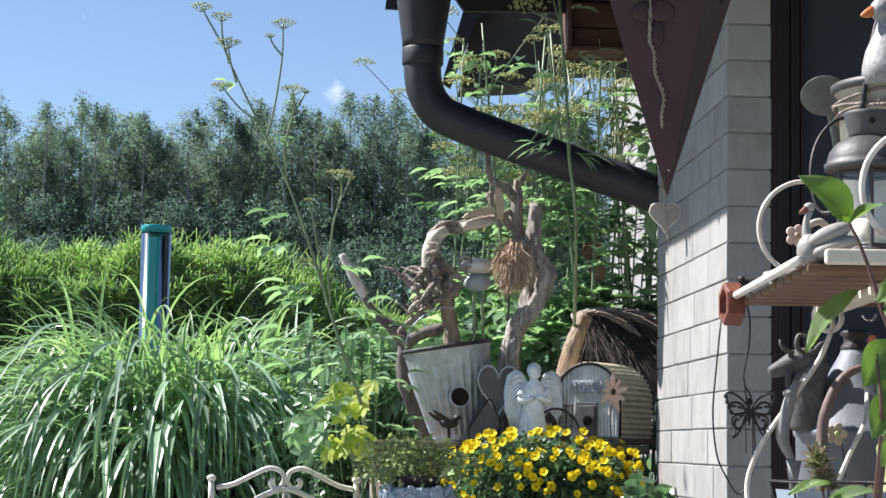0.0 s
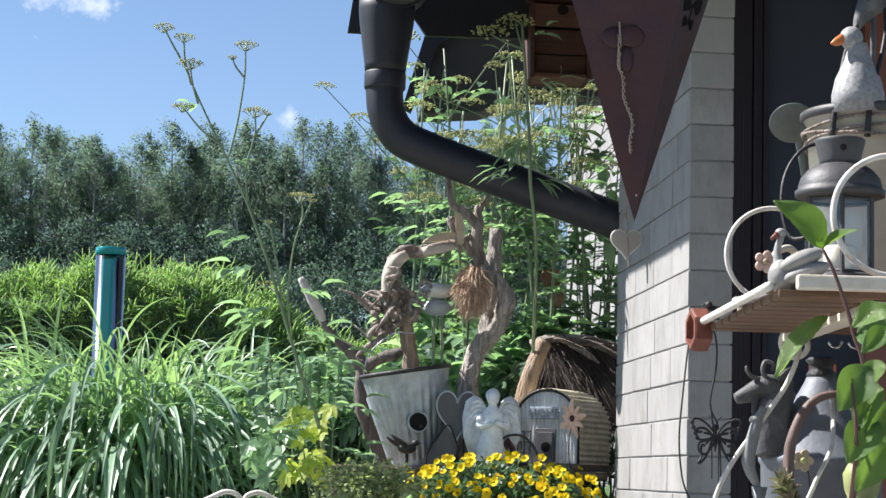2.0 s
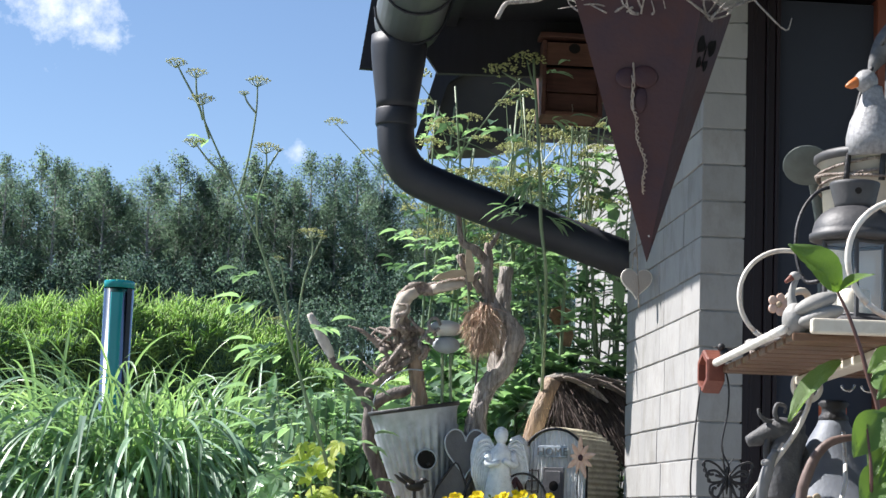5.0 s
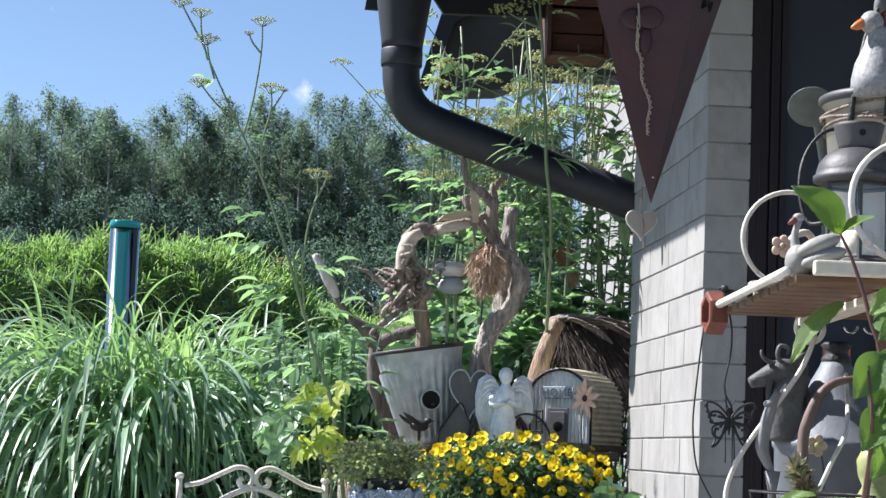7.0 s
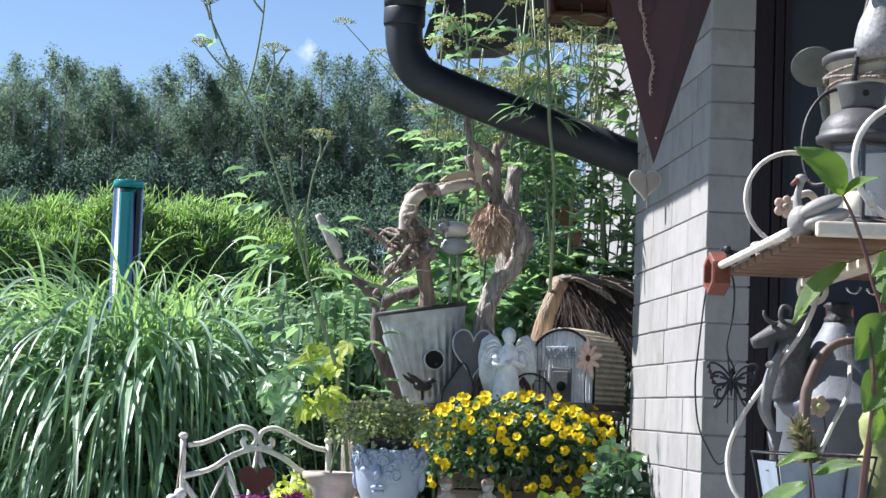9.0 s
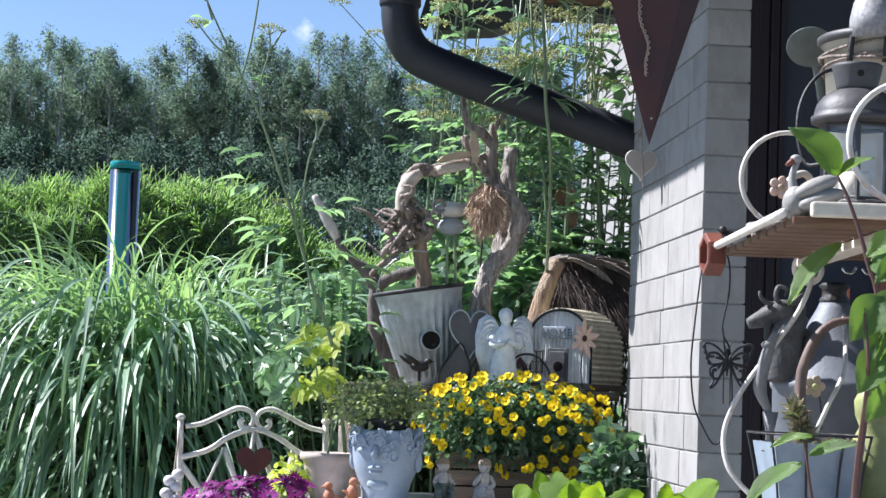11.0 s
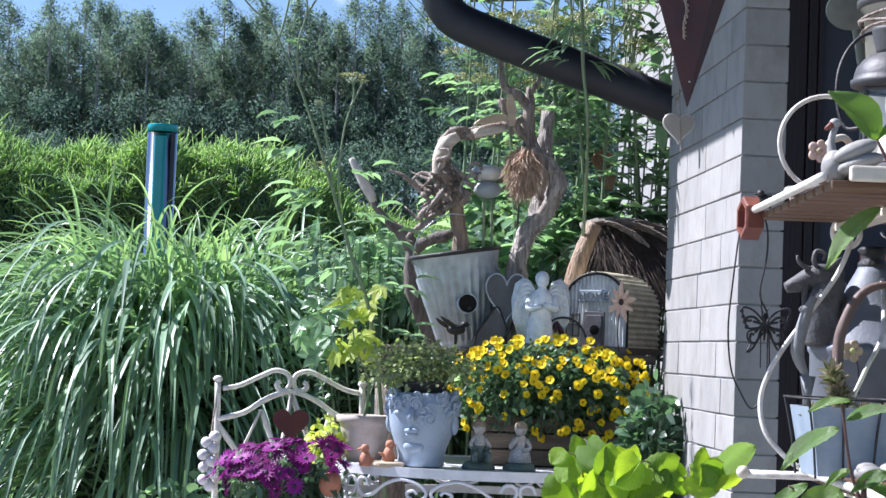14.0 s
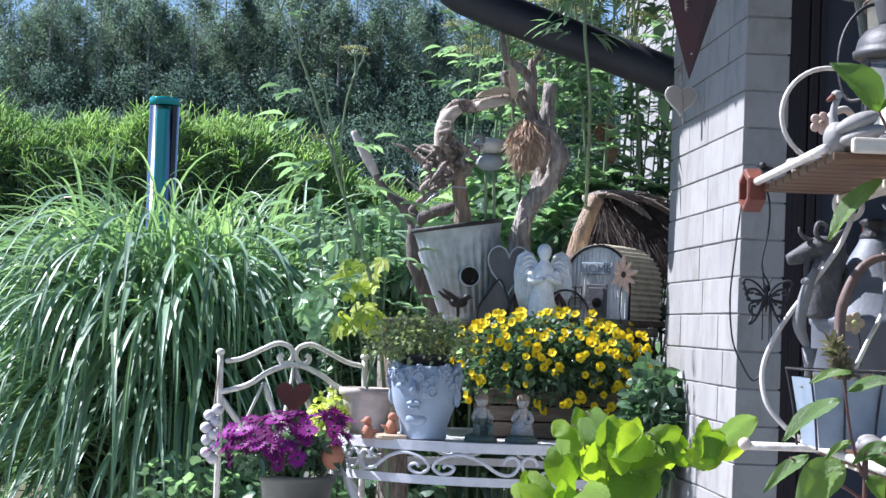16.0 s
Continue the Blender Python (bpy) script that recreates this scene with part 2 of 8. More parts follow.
def leaf_into(V, F, base, direction, up, length, form="plain", fold=0.25, droop=0.2, width=1.0):
    """Adds one folded, drooping leaf to lists of vertices and faces."""
    d = Vector(direction).normalized()
    s = d.cross(Vector(up))
    if s.length < 1e-4:
        s = Vector((1, 0, 0))
    s.normalize()
    nrm = s.cross(d)
    pts = LEAF_FORMS[form]
    mid, left, right = [], [], []
    for w, t in pts:
        c = base + d * (t * length) - Vector((0, 0, 1)) * (droop * length * t * t)
        i = len(V)
        if w == 0:
            V.append(c)
            mid.append(i); left.append(i); right.append(i)
        else:
            V.append(c)
            V.append(c + s * (w * length * width) + nrm * (fold * w * length))
            V.append(c - s * (w * length * width) + nrm * (fold * w * length))
            mid.append(i); left.append(i + 1); right.append(i + 2)
    for k in range(len(pts) - 1):
        for side, flip in ((left, False), (right, True)):
            q = [mid[k], mid[k + 1], side[k + 1], side[k]]
            u = []
            for e in q:
                if e not in u:
                    u.append(e)
            if len(u) > 2:
                F.append(tuple(reversed(u)) if flip else tuple(u))


def rand_dir(r_, up=0.0):
    v = Vector((r_.gauss(0, 1), r_.gauss(0, 1), r_.gauss(0, 1))).normalized()
    return (v + Vector((0, 0, up))).normalized()
# ---- materials ----
WHITE_BRICK = mat("white_painted_brick", (0.33, 0.323, 0.315), (0.275, 0.271, 0.268), 9, 0.7, bump=0.3, bscale=90, vary=0.09,
                  stain=(0.19, 0.178, 0.158), stain_scale=13, stain_amount=0.62, stretch=(1, 1, 0.55))
JOINT = mat("grey_joint", (0.31, 0.305, 0.30), (0.25, 0.245, 0.24), 20, 0.9, bump=0.6, bscale=200)
DARK_FRAME = mat("dark_brown_window_frame", (0.012, 0.007, 0.011), (0.018, 0.010, 0.014), 4, 0.45, spec=0.3, bump=0.1, stretch=(1, 1, 0.1))
RED_FRAME = mat("red_brown_frame", (0.20, 0.06, 0.035), (0.14, 0.045, 0.03), 6, 0.4, bump=0.1, stretch=(1, 1, 0.1))
DARK_WOOD = mat("dark_soffit_wood", (0.013, 0.013, 0.020), (0.009, 0.009, 0.014), 8, 0.65, stretch=(8, 0.5, 1))
GUTTER_GREY = mat("grey_plastic_gutter", (0.105, 0.115, 0.122), (0.08, 0.088, 0.094), 5, 0.5, bump=0.1, stain=(0.07, 0.073, 0.075), stain_amount=0.5)
PIPE_DARK = mat("anthracite_plastic_pipe", (0.016, 0.019, 0.029), (0.013, 0.015, 0.023), 4, 0.55, bump=0.08, stain=(0.05, 0.052, 0.058), stain_scale=6, stain_amount=0.35)
ROOM_DARK = mat("dim_room_paint", (0.11, 0.13, 0.165), (0.095, 0.11, 0.145), 3, 0.9)
GROUND = mat("meadow_soil", (0.06, 0.09, 0.03), (0.10, 0.08, 0.05), 0.8, 0.95, bump=0.8, bscale=30, stain=(0.05, 0.07, 0.02), stain_scale=0.1)
GRASS_BLADE = mat("silver_grass_blade", (0.165, 0.27, 0.185), (0.26, 0.38, 0.265), 3, 0.42, bump=0.0, vary=0.45, island=True, through_light=0.26, glow_tint=(1.7, 1.85, 0.9))
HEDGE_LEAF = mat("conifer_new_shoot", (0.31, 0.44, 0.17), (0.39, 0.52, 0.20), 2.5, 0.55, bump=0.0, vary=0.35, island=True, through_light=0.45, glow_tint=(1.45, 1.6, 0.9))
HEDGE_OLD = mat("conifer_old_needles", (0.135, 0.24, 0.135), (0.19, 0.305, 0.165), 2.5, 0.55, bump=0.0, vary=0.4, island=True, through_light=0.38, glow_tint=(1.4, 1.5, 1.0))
GRASS_YOUNG = mat("young_grass_blade", (0.215, 0.335, 0.165), (0.30, 0.43, 0.235), 3, 0.38, bump=0.0, vary=0.38, island=True, through_light=0.42, glow_tint=(1.45, 1.55, 0.9))
GRASS_STALK = mat("shaded_grass_stalk", (0.035, 0.062, 0.045), (0.05, 0.08, 0.055), 8, 0.6, bump=0.0, vary=0.3, island=True)
HEDGE_CORE = mat("hedge_core_shade", (0.022, 0.034, 0.016), (0.014, 0.02, 0.01), 12, 0.95, bump=1.0, bscale=30)
# Light, blued leaf colour: the haze over the far wood is mixed in.
FOREST_LEAF = mat("hazed_birch_leaf", (0.135, 0.225, 0.19), (0.20, 0.29, 0.21), 0.25, 0.65, bump=0.0, vary=0.2, island=True, through_light=0.5, glow_tint=(1.45, 1.55, 1.15), grey=0.1)
# Darker than the tree leaves: shade of the undergrowth put into the colour.
BUSH_LEAF = mat("shaded_bush_leaf", (0.095, 0.165, 0.15), (0.125, 0.20, 0.16), 0.25, 0.7, bump=0.0, vary=0.15, island=True, through_light=0.42, glow_tint=(1.4, 1.5, 1.1))
BIRCH_BARK = mat("birch_bark", (0.46, 0.45, 0.43), (0.20, 0.19, 0.18), 4, 0.8, stretch=(1, 1, 4))
LEAF_MID = mat("garden_leaf", (0.17, 0.275, 0.18), (0.255, 0.38, 0.245), 9, 0.32, bump=0.0, vary=0.4, island=True, through_light=0.45, glow_tint=(1.55, 1.7, 1.0))
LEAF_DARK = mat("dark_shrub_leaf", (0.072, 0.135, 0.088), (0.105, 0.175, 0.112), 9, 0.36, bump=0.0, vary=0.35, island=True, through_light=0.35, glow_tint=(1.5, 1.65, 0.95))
LEAF_LIME = mat("lime_leaf", (0.20, 0.36, 0.045), (0.30, 0.45, 0.065), 30, 0.42, bump=0.5, bscale=180, vary=0.30, through_light=0.5, glow_tint=(1.75, 1.6, 0.35), stain=(0.16, 0.30, 0.05), stain_scale=18, stain_amount=0.4)
LEAF_YELLOW = mat("yellow_green_leaf", (0.44, 0.54, 0.13), (0.54, 0.61, 0.18), 12, 0.5, bump=0.0, vary=0.2, island=True, through_light=0.6, glow_tint=(1.4, 1.4, 0.7))
STEM_GREEN = mat("green_stem", (0.15, 0.22, 0.12), (0.22, 0.28, 0.165), 12, 0.45, bump=0.1)
UMBEL = mat("umbel_flower", (0.56, 0.58, 0.27), (0.44, 0.47, 0.20), 60, 0.7, bump=0.0, vary=0.25, island=True, through_light=0.3)

# ---- ground ----
gv, gf = [], []
xs = [-1500, -600, -200, -80, -40, -20, -10, -6, -4, -3, -2, -1, 0, 1, 2, 4, 8, 16, 40, 80, 200, 600, 1500]
ys = [-600, -100, -30, -10, -5, -3, -1, 0, 1, 2, 3, 4, 6, 8, 10, 14, 20, 30, 45, 60, 80, 100, 130, 180, 300, 600, 1500]


def ground_height(x, y):
    rise = max(0.0, min(y, 230) - 14) * 0.078
    return rise + (0.03 * noise.noise(Vector((x * 0.7, y * 0.7, 0))) if abs(y) < 30 else 0) - 0.03


for y in ys:
    for x in xs:
        gv.append((x, y, ground_height(x, y)))
for j in range(len(ys) - 1):
    for i in range(len(xs) - 1):
        a = j * len(xs) + i
        gf.append((a, a + 1, a + 1 + len(xs), a + len(xs)))
tagged(new("ground", mesh_of("ground", gv, gf, GROUND, True)), "dark green meadow ground with bare soil", "ground", kind="structure")

# ---- unseen pale slab before the house, added to bounce light ----
BOUNCE_PAVING = mat("pale_bounce_slab", (0.32, 0.305, 0.29), (0.26, 0.25, 0.235), 3, 0.85, bump=0.4, bscale=60, stain=(0.24, 0.23, 0.21), stain_scale=1.5, stain_amount=0.5)
bm = bmesh.new()
box(bm, -3.2, 1.85, -7.0, 1.25, -0.06, 0.004)
tagged(part("pavement", bm, BOUNCE_PAVING), "unseen pale slab added to bounce light onto the house front", "pavement", kind="structure")

# ---- house: wing wall, window, second wall behind ----
COURSE = 0.083
WALL_END = 0.92
Z_TOP = 2.45


def wall_core(name, x0, x1, y0, y1, z1, label):
    bm = bmesh.new()
    box(bm, x0, x1, y0, y1, 0, z1)
    w = part(name, bm, JOINT)
    return tagged(w, label, "wall", kind="structure")


wall_west = wall_core("wall_west", 0.004, 0.096, 0.004, WALL_END - 0.006, Z_TOP, "white painted brick wing wall of the house")
wall_back = wall_core("wall_back", 0.354, 0.60, WALL_END + 0.3, 4.25, 2.62, "white painted brick wall behind tall herbs")
bm = bmesh.new()
box(bm, 0.094, 0.60, WALL_END - 0.12, WALL_END - 0.006, 0, Z_TOP)
tagged(part("wall_link", bm, WHITE_BRICK), "white painted masonry joining the two walls", "wall", kind="structure")


# ---- roof, eaves, gutter, pipe ----
EAVE_X, EAVE_Z, ROOF_END = -0.64, 2.42, 1.30


def slab(name, pts_xz, y0, y1, material, parent, label=""):
    bm = bmesh.new()
    outline_plate(bm, pts_xz, y1 - y0, Matrix.Translation((0, (y0 + y1) / 2, 0)))
    bmesh.ops.recalc_face_normals(bm, faces=bm.faces)
    return part(name, bm, material, parent, label)


ROOF_TILE = mat("dark_roof_tile", (0.045, 0.04, 0.04), (0.03, 0.028, 0.03), 6, 0.7)
roof = thing("roof", 0, 0, 0, label="dark wooden eaves with a grey gutter", category="roof", kind="structure")
slab("soffit", [(-0.60, 2.43), (1.6, 2.46), (1.6, 2.50), (-0.60, 2.47)], -3.2, ROOF_END, DARK_WOOD, roof)
slab("fascia", [(-0.495, 2.405), (-0.465, 2.405), (-0.465, 2.425), (-0.495, 2.425)], -3.2, ROOF_END, DARK_WOOD, roof)
slab("roof_deck", [(-0.70, 2.51), (1.6, 3.35), (1.6, 3.45), (-0.70, 2.61)], -3.2, ROOF_END + 0.05, ROOF_TILE, roof)
slab("verge_board", [(-0.745, 2.265), (-0.70, 2.264), (-0.69, 2.33), (-0.552, 2.318), (-0.513, 2.263), (1.6, 2.30), (1.6, 3.34), (-0.70, 2.62)], ROOF_END, ROOF_END + 0.025, DARK_WOOD, roof)

roof_back = thing("roof_back", 0, 0, 0, label="dark roof edge over the wall behind", category="roof", kind="structure")
slab("eave_board", [(-0.525, 2.222), (-0.495, 2.205), (-0.41, 2.44), (-0.30, 2.52), (0.6, 2.56), (0.6, 2.72), (-0.40, 2.68)], 2.2, 2.24, DARK_WOOD, roof_back)
slab("roof_deck", [(-0.46, 2.21), (-0.25, 2.225), (-0.05, 2.29), (0.6, 2.31), (0.6, 2.70), (-0.40, 2.60)], 2.241, 2.42, ROOF_TILE, roof_back)

gutter = thing("gutter", EAVE_X + 0.026, 0, EAVE_Z - 0.035, label="grey half-round plastic gutter with wire brackets", category="gutter", kind="structure")
bm = bmesh.new()
prof = [(0.098 * math.cos(a), 0.098 * math.sin(a)) for a in [math.pi + math.pi * i / 14 for i in range(15)]]
prof += [(0.094 * math.cos(a), 0.094 * math.sin(a)) for a in [2 * math.pi - math.pi * i / 14 for i in range(15)]]
outline_plate(bm, prof, 4.25, Matrix.Translation((0, -0.95, 0)))
tr_ = part("trough", bm, GUTTER_GREY, gutter)
for f in tr_.data.polygons:
    f.use_smooth = len(f.vertices) == 4
bm = bmesh.new()
outline_plate(bm, prof[:15], 0.004, Matrix.Translation((0, 1.178, 0)))
part("end_cap", bm, GUTTER_GREY, gutter)
for yb in (0.35, 0.72, 1.05):
    bm = bmesh.new()
    sweep(bm, [(0.102 * math.cos(a), yb, 0.102 * math.sin(a)) for a in [math.pi + math.pi * i / 10 for i in range(11)]], 0.004, 6, 1)
    part("bracket", bm, PIPE_DARK, gutter, "thin dark wire bracket")

downpipe = thing("downpipe", EAVE_X, 1.12, EAVE_Z, label="anthracite downpipe bending towards the wall", category="downpipe", kind="structure")
bm = bmesh.new()
lathe(bm, [(0.080, -0.10), (0.080, -0.135), (0.077, -0.17), (0.060, -0.29), (0.058, -0.31)], 28)
part("outlet", bm, PIPE_DARK, downpipe, "tapered outlet funnel", True)
bm = bmesh.new()
sweep(bm, [(0, 0, -0.30), (0, 0, -0.38), (0.012, 0, -0.44), (0.05, -0.005, -0.495), (0.12, -0.015, -0.53), (0.24, -0.03, -0.575),
           (0.45, -0.06, -0.65), (0.66, -0.09, -0.725), (0.74, -0.09, -0.755)], 0.053, 24, 5)
part("bend", bm, PIPE_DARK, downpipe, smooth=True)
bm = bmesh.new()
sweep(bm, [(0.74, -0.09, -0.74), (0.76, -0.09, -0.84), (0.76, -0.09, -2.4)], 0.053, 20, 4)
part("lower_pipe", bm, PIPE_DARK, downpipe, smooth=True)
bm = bmesh.new()
lathe(bm, [(0.057, -0.36), (0.059, -0.355), (0.059, -0.315), (0.057, -0.31)], 28)
part("collar", bm, PIPE_DARK, downpipe, smooth=True)

# ---- window in the facade ----
window = thing("window_1", 0, 0, 0, label="dark brown framed window with reflecting glass", category="window", kind="structure")
for nm, x0, x1, y0, y1 in (("reveal_strip", 0.101, 0.118, 0.012, 0.12), ("outer_frame", 0.118, 0.128, 0.02, 0.1), ("frame_post", 0.128, 0.152, 0.034, 0.11),
                           ("frame_bead", 0.152, 0.158, 0.026, 0.1), ("sash_post", 0.158, 0.176, 0.036, 0.1), ("sash_bead", 0.176, 0.186, 0.030, 0.1)):
    bm = bmesh.new()
    box(bm, x0, x1, y0, y1, 0.1, 2.2, 0.002)
    part(nm, bm, DARK_FRAME, window)
bm = bmesh.new()
box(bm, 0.41, 0.47, 0.02, 0.1, 0.1, 2.2, 0.004)
part("mullion", bm, RED_FRAME, window, "red-brown wooden mullion")
GLASS = glass_mat("window_glass", (0.80, 0.85, 0.90))
for x0, x1 in ((0.186, 0.41), (0.47, 1.25)):
    bm = bmesh.new()
    box(bm, x0, x1, 0.058, 0.064, 0.14, 2.18)
    pane = part("pane", bm, GLASS, window)
    pane.visible_shadow = False
# Matte sheets added before the panes put the glass's dim look into colour.
GLASS_TONE = mat("grey_blue_glass_tone", (0.040, 0.046, 0.062), (0.034, 0.039, 0.054), 4, 0.8, bump=0.2, bscale=400, spec=0.2)
for x0, x1 in ((0.186, 0.41), (0.47, 1.25)):
    bm = bmesh.new()
    box(bm, x0, x1, 0.050, 0.0515, 0.14, 2.19)
    part("insect_screen", bm, GLASS_TONE, window, "matte grey-blue sheet added over the glass for its dim look")
bm = bmesh.new()
box(bm, 0.118, 1.3, 0.02, 0.1, 2.2, 2.26, 0.003)
part("head_frame", bm, DARK_FRAME, window)
bm = bmesh.new()
box(bm, 1.25, 1.31, 0.02, 0.1, 0.1, 2.2, 0.003)
part("far_post", bm, DARK_FRAME, window)
bm = bmesh.new()
box(bm, 0.135, 1.8, -0.30, 0.015, 2.20, 2.44, 0.004)
tagged(part("lintel", bm, DARK_FRAME), "dark brown shutter box over the window", "lintel", kind="structure")
bm = bmesh.new()
box(bm, 0.108, 0.132, -0.302, -0.004, 2.19, 2.44, 0.003)
tagged(part("trim", bm, mat("beige_board", (0.36, 0.34, 0.30), (0.30, 0.285, 0.25), 4, 0.8)), "beige side board of the shutter box", "trim", kind="structure")
bm = bmesh.new()
box(bm, 1.31, 1.9, 0.0, 0.12, 0, 2.262)
tagged(part("wall_south", bm, WHITE_BRICK), "white painted wall beside the window", "wall", kind="structure")
bm = bmesh.new()
box(bm, 0.1, 1.31, 0.0, 0.12, 0.0, 0.098)
tagged(part("window_base", bm, WHITE_BRICK), "white painted masonry under the window", "wall", kind="structure")
# Panel close behind the panes; the room's dimness is put into its paint.
for nm, b in (("room_front", (0.10, 1.28, 0.20, 0.21, 0.051, 2.18)), ("room_back", (0.61, 1.9, 1.9, 1.95, 0, 2.42)), ("room_side", (1.85, 1.9, 0.12, 1.9, 0, 2.42)), ("room_floor", (0.10, 1.85, 0.12, 0.79, -0.02, 0.05))):
    bm = bmesh.new()
    box(bm, *b)
    tagged(part(nm, bm, ROOM_DARK), "added panels closing the room, dimness put into their paint", "wall", kind="structure")


# ---- far trees ----
def leafy_mesh(name, V, F, N, material):
    """Leaf quads whose shading follows the clump that they hang in."""
    me = mesh_of(name, V, F, material, True)
    me.normals_split_custom_set_from_vertices(N)
    return me


def add_leaf(V, F, N, q, a_, b_, nrm):
    i0 = len(V)
    V += [q - a_, q + b_, q + a_, q - b_]
    N += [nrm] * 4
    F.append((i0, i0 + 1, i0 + 2, i0 + 3))


def tree_mesh(seed, height, spread, leaves):
    r_ = random.Random(seed)
    bm = bmesh.new()
    bend = r_.uniform(-.5, .5)
    lean = [(0, 0, -1.0), (bend * 0.4, 0, height * 0.35), (bend, r_.uniform(-.2, .2), height * 0.7), (bend * 0.8, 0, height * 0.98)]
    sweep(bm, lean, [0.20, 0.16, 0.10, 0.02], 7, 5)
    clumps = []
    n_l = 34
    for i in range(n_l):
        k = i / (n_l - 1)
        h = height * (0.28 + 0.68 * k)
        a = r_.uniform(0, 6.28)
        reach = spread * (0.35 + 0.65 * math.sin(math.pi * (0.18 + 0.80 * k)) ** 0.8) * r_.uniform(0.35, 1.1)
        s = Vector((bend * min(1, h / height / 0.7), 0, h))
        e = s + Vector((math.cos(a) * reach, math.sin(a) * reach, reach * r_.uniform(0.1, 0.7)))
        m_ = (s + e) / 2 + Vector((0, 0, reach * 0.2))
        sweep(bm, [s, m_, e], [0.05, 0.03, 0.01], 4, 3)
        for q, f in ((m_, 0.8), (e, 1.0), (e + Vector((0, 0, -0.9)), 0.8)):
            clumps.append((q, r_.uniform(0.45, 0.95) * f * (0.5 + spread * 0.22)))
    for i in range(6):
        clumps.append((Vector((bend * 0.8 + r_.gauss(0, .22), r_.gauss(0, .22), height * (0.90 + 0.018 * i))), 0.62 - 0.07 * i))
    V, F, N = [], [], []
    for i in range(leaves):
        c, s = r_.choice(clumps)
        d = rand_dir(r_)
        q = c + Vector((d.x * s, d.y * s, d.z * s * 1.15)) * r_.random() ** 0.45
        q.z -= abs(r_.gauss(0, 0.3))
        axis = Vector((bend * 0.7, 0, q.z - 0.6))
        nrm = ((q - c) * (0.9 / s) + (q - axis) * (0.7 / spread) + rand_dir(r_) * 0.45 + Vector((0, 0, 0.15))).normalized()
        add_leaf(V, F, N, q, rand_dir(r_, -0.5) * r_.uniform(0.06, 0.13), rand_dir(r_) * r_.uniform(0.04, 0.085), nrm)
    return bm, leafy_mesh("crown", V, F, N, FOREST_LEAF)


def plant_tree(seed, height, spread, leaves, x, y, lab):
    bm, crown = tree_mesh(seed, height, spread, leaves)
    t = thing("birch_tree", x, y, ground_height(x, y), label=lab, category="tree", group="trees of the wood")
    part("trunk", bm, BIRCH_BARK, t, smooth=True)
    c = new("crown", crown)
    c.parent = t
    return t


fr = random.Random(3)
kinds = [plant_tree(11 + i, h, s, 7000, -27 + 8.6 * i, 168 + i, "tall slender birch in the dark wood")
         for i, (h, s) in enumerate(((19.4, 2.4), (17.4, 3.1), (18.6, 2.3), (16.6, 3.4), (18.0, 2.8)))]
for row, (y, count) in enumerate(((168, 26), (173, 26), (179, 26))):
    for i in range(count):
        x = -33 + 57 * (i + fr.uniform(0.1, 0.9)) / count
        yy = y + fr.uniform(-2.5, 2.5)
        k = fr.choice(kinds)
        sc = fr.uniform(0.86, 1.10) * (1 + 0.03 * row)
        t = copy_thing(k, pose(x, yy, ground_height(x, yy), 0, 0, fr.uniform(0, 360)))
        t.scale = (sc * fr.uniform(0.9, 1.15), sc, sc)


def undergrowth(count, x0, x1, y0, y1, low, high, size, leaf, seed):
    """Rounded bushes and young trees, each a mound of leaves, along a strip of ground."""
    r_ = random.Random(seed)
    V, F, N = [], [], []
    mounds = []
    for i in range(count):
        x, y = r_.uniform(x0, x1), r_.uniform(y0, y1)
        mounds.append((Vector((x, y, ground_height(x, y) + r_.uniform(low, high))), r_.uniform(*size)))
    for c, s in mounds:
        for j in range(int(230 * s / leaf * 0.14)):
            d = rand_dir(r_)
            q = c + Vector((d.x * s, d.y * s, d.z * s * 1.1)) * (1 + 0.35 * noise.noise(d * 2.2 + c)) * r_.random() ** 0.3
            nrm = (d * 0.9 + rand_dir(r_) * 0.5 + Vector((0, 0, 0.1))).normalized()
            add_leaf(V, F, N, q, rand_dir(r_, -0.3) * r_.uniform(0.6, 1.1) * leaf, rand_dir(r_) * r_.uniform(0.4, 0.75) * leaf, nrm)
    return V, F, N


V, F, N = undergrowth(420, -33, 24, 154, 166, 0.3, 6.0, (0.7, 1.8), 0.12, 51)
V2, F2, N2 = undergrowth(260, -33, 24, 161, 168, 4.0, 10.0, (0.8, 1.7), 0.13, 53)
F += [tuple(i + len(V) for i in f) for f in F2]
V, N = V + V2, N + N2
tagged(new("undergrowth", leafy_mesh("undergrowth", V, F, N, BUSH_LEAF)), "dense bushes at the edge of the wood, leaf colour darkened as shade", "bushes", kind="stuff")
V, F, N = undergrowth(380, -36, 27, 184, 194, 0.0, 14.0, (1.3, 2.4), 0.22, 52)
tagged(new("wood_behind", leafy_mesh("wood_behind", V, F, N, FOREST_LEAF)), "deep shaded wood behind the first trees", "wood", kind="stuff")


# ---- hedge ----
def hedge_top(x):
    return 2.13 + 0.03 * math.sin(x * 3.1) + 0.04 * noise.noise(Vector((x * 2.5, 1, 0))) - 0.36 * max(0.0, min(1.0, (x + 1.55) / 1.1))


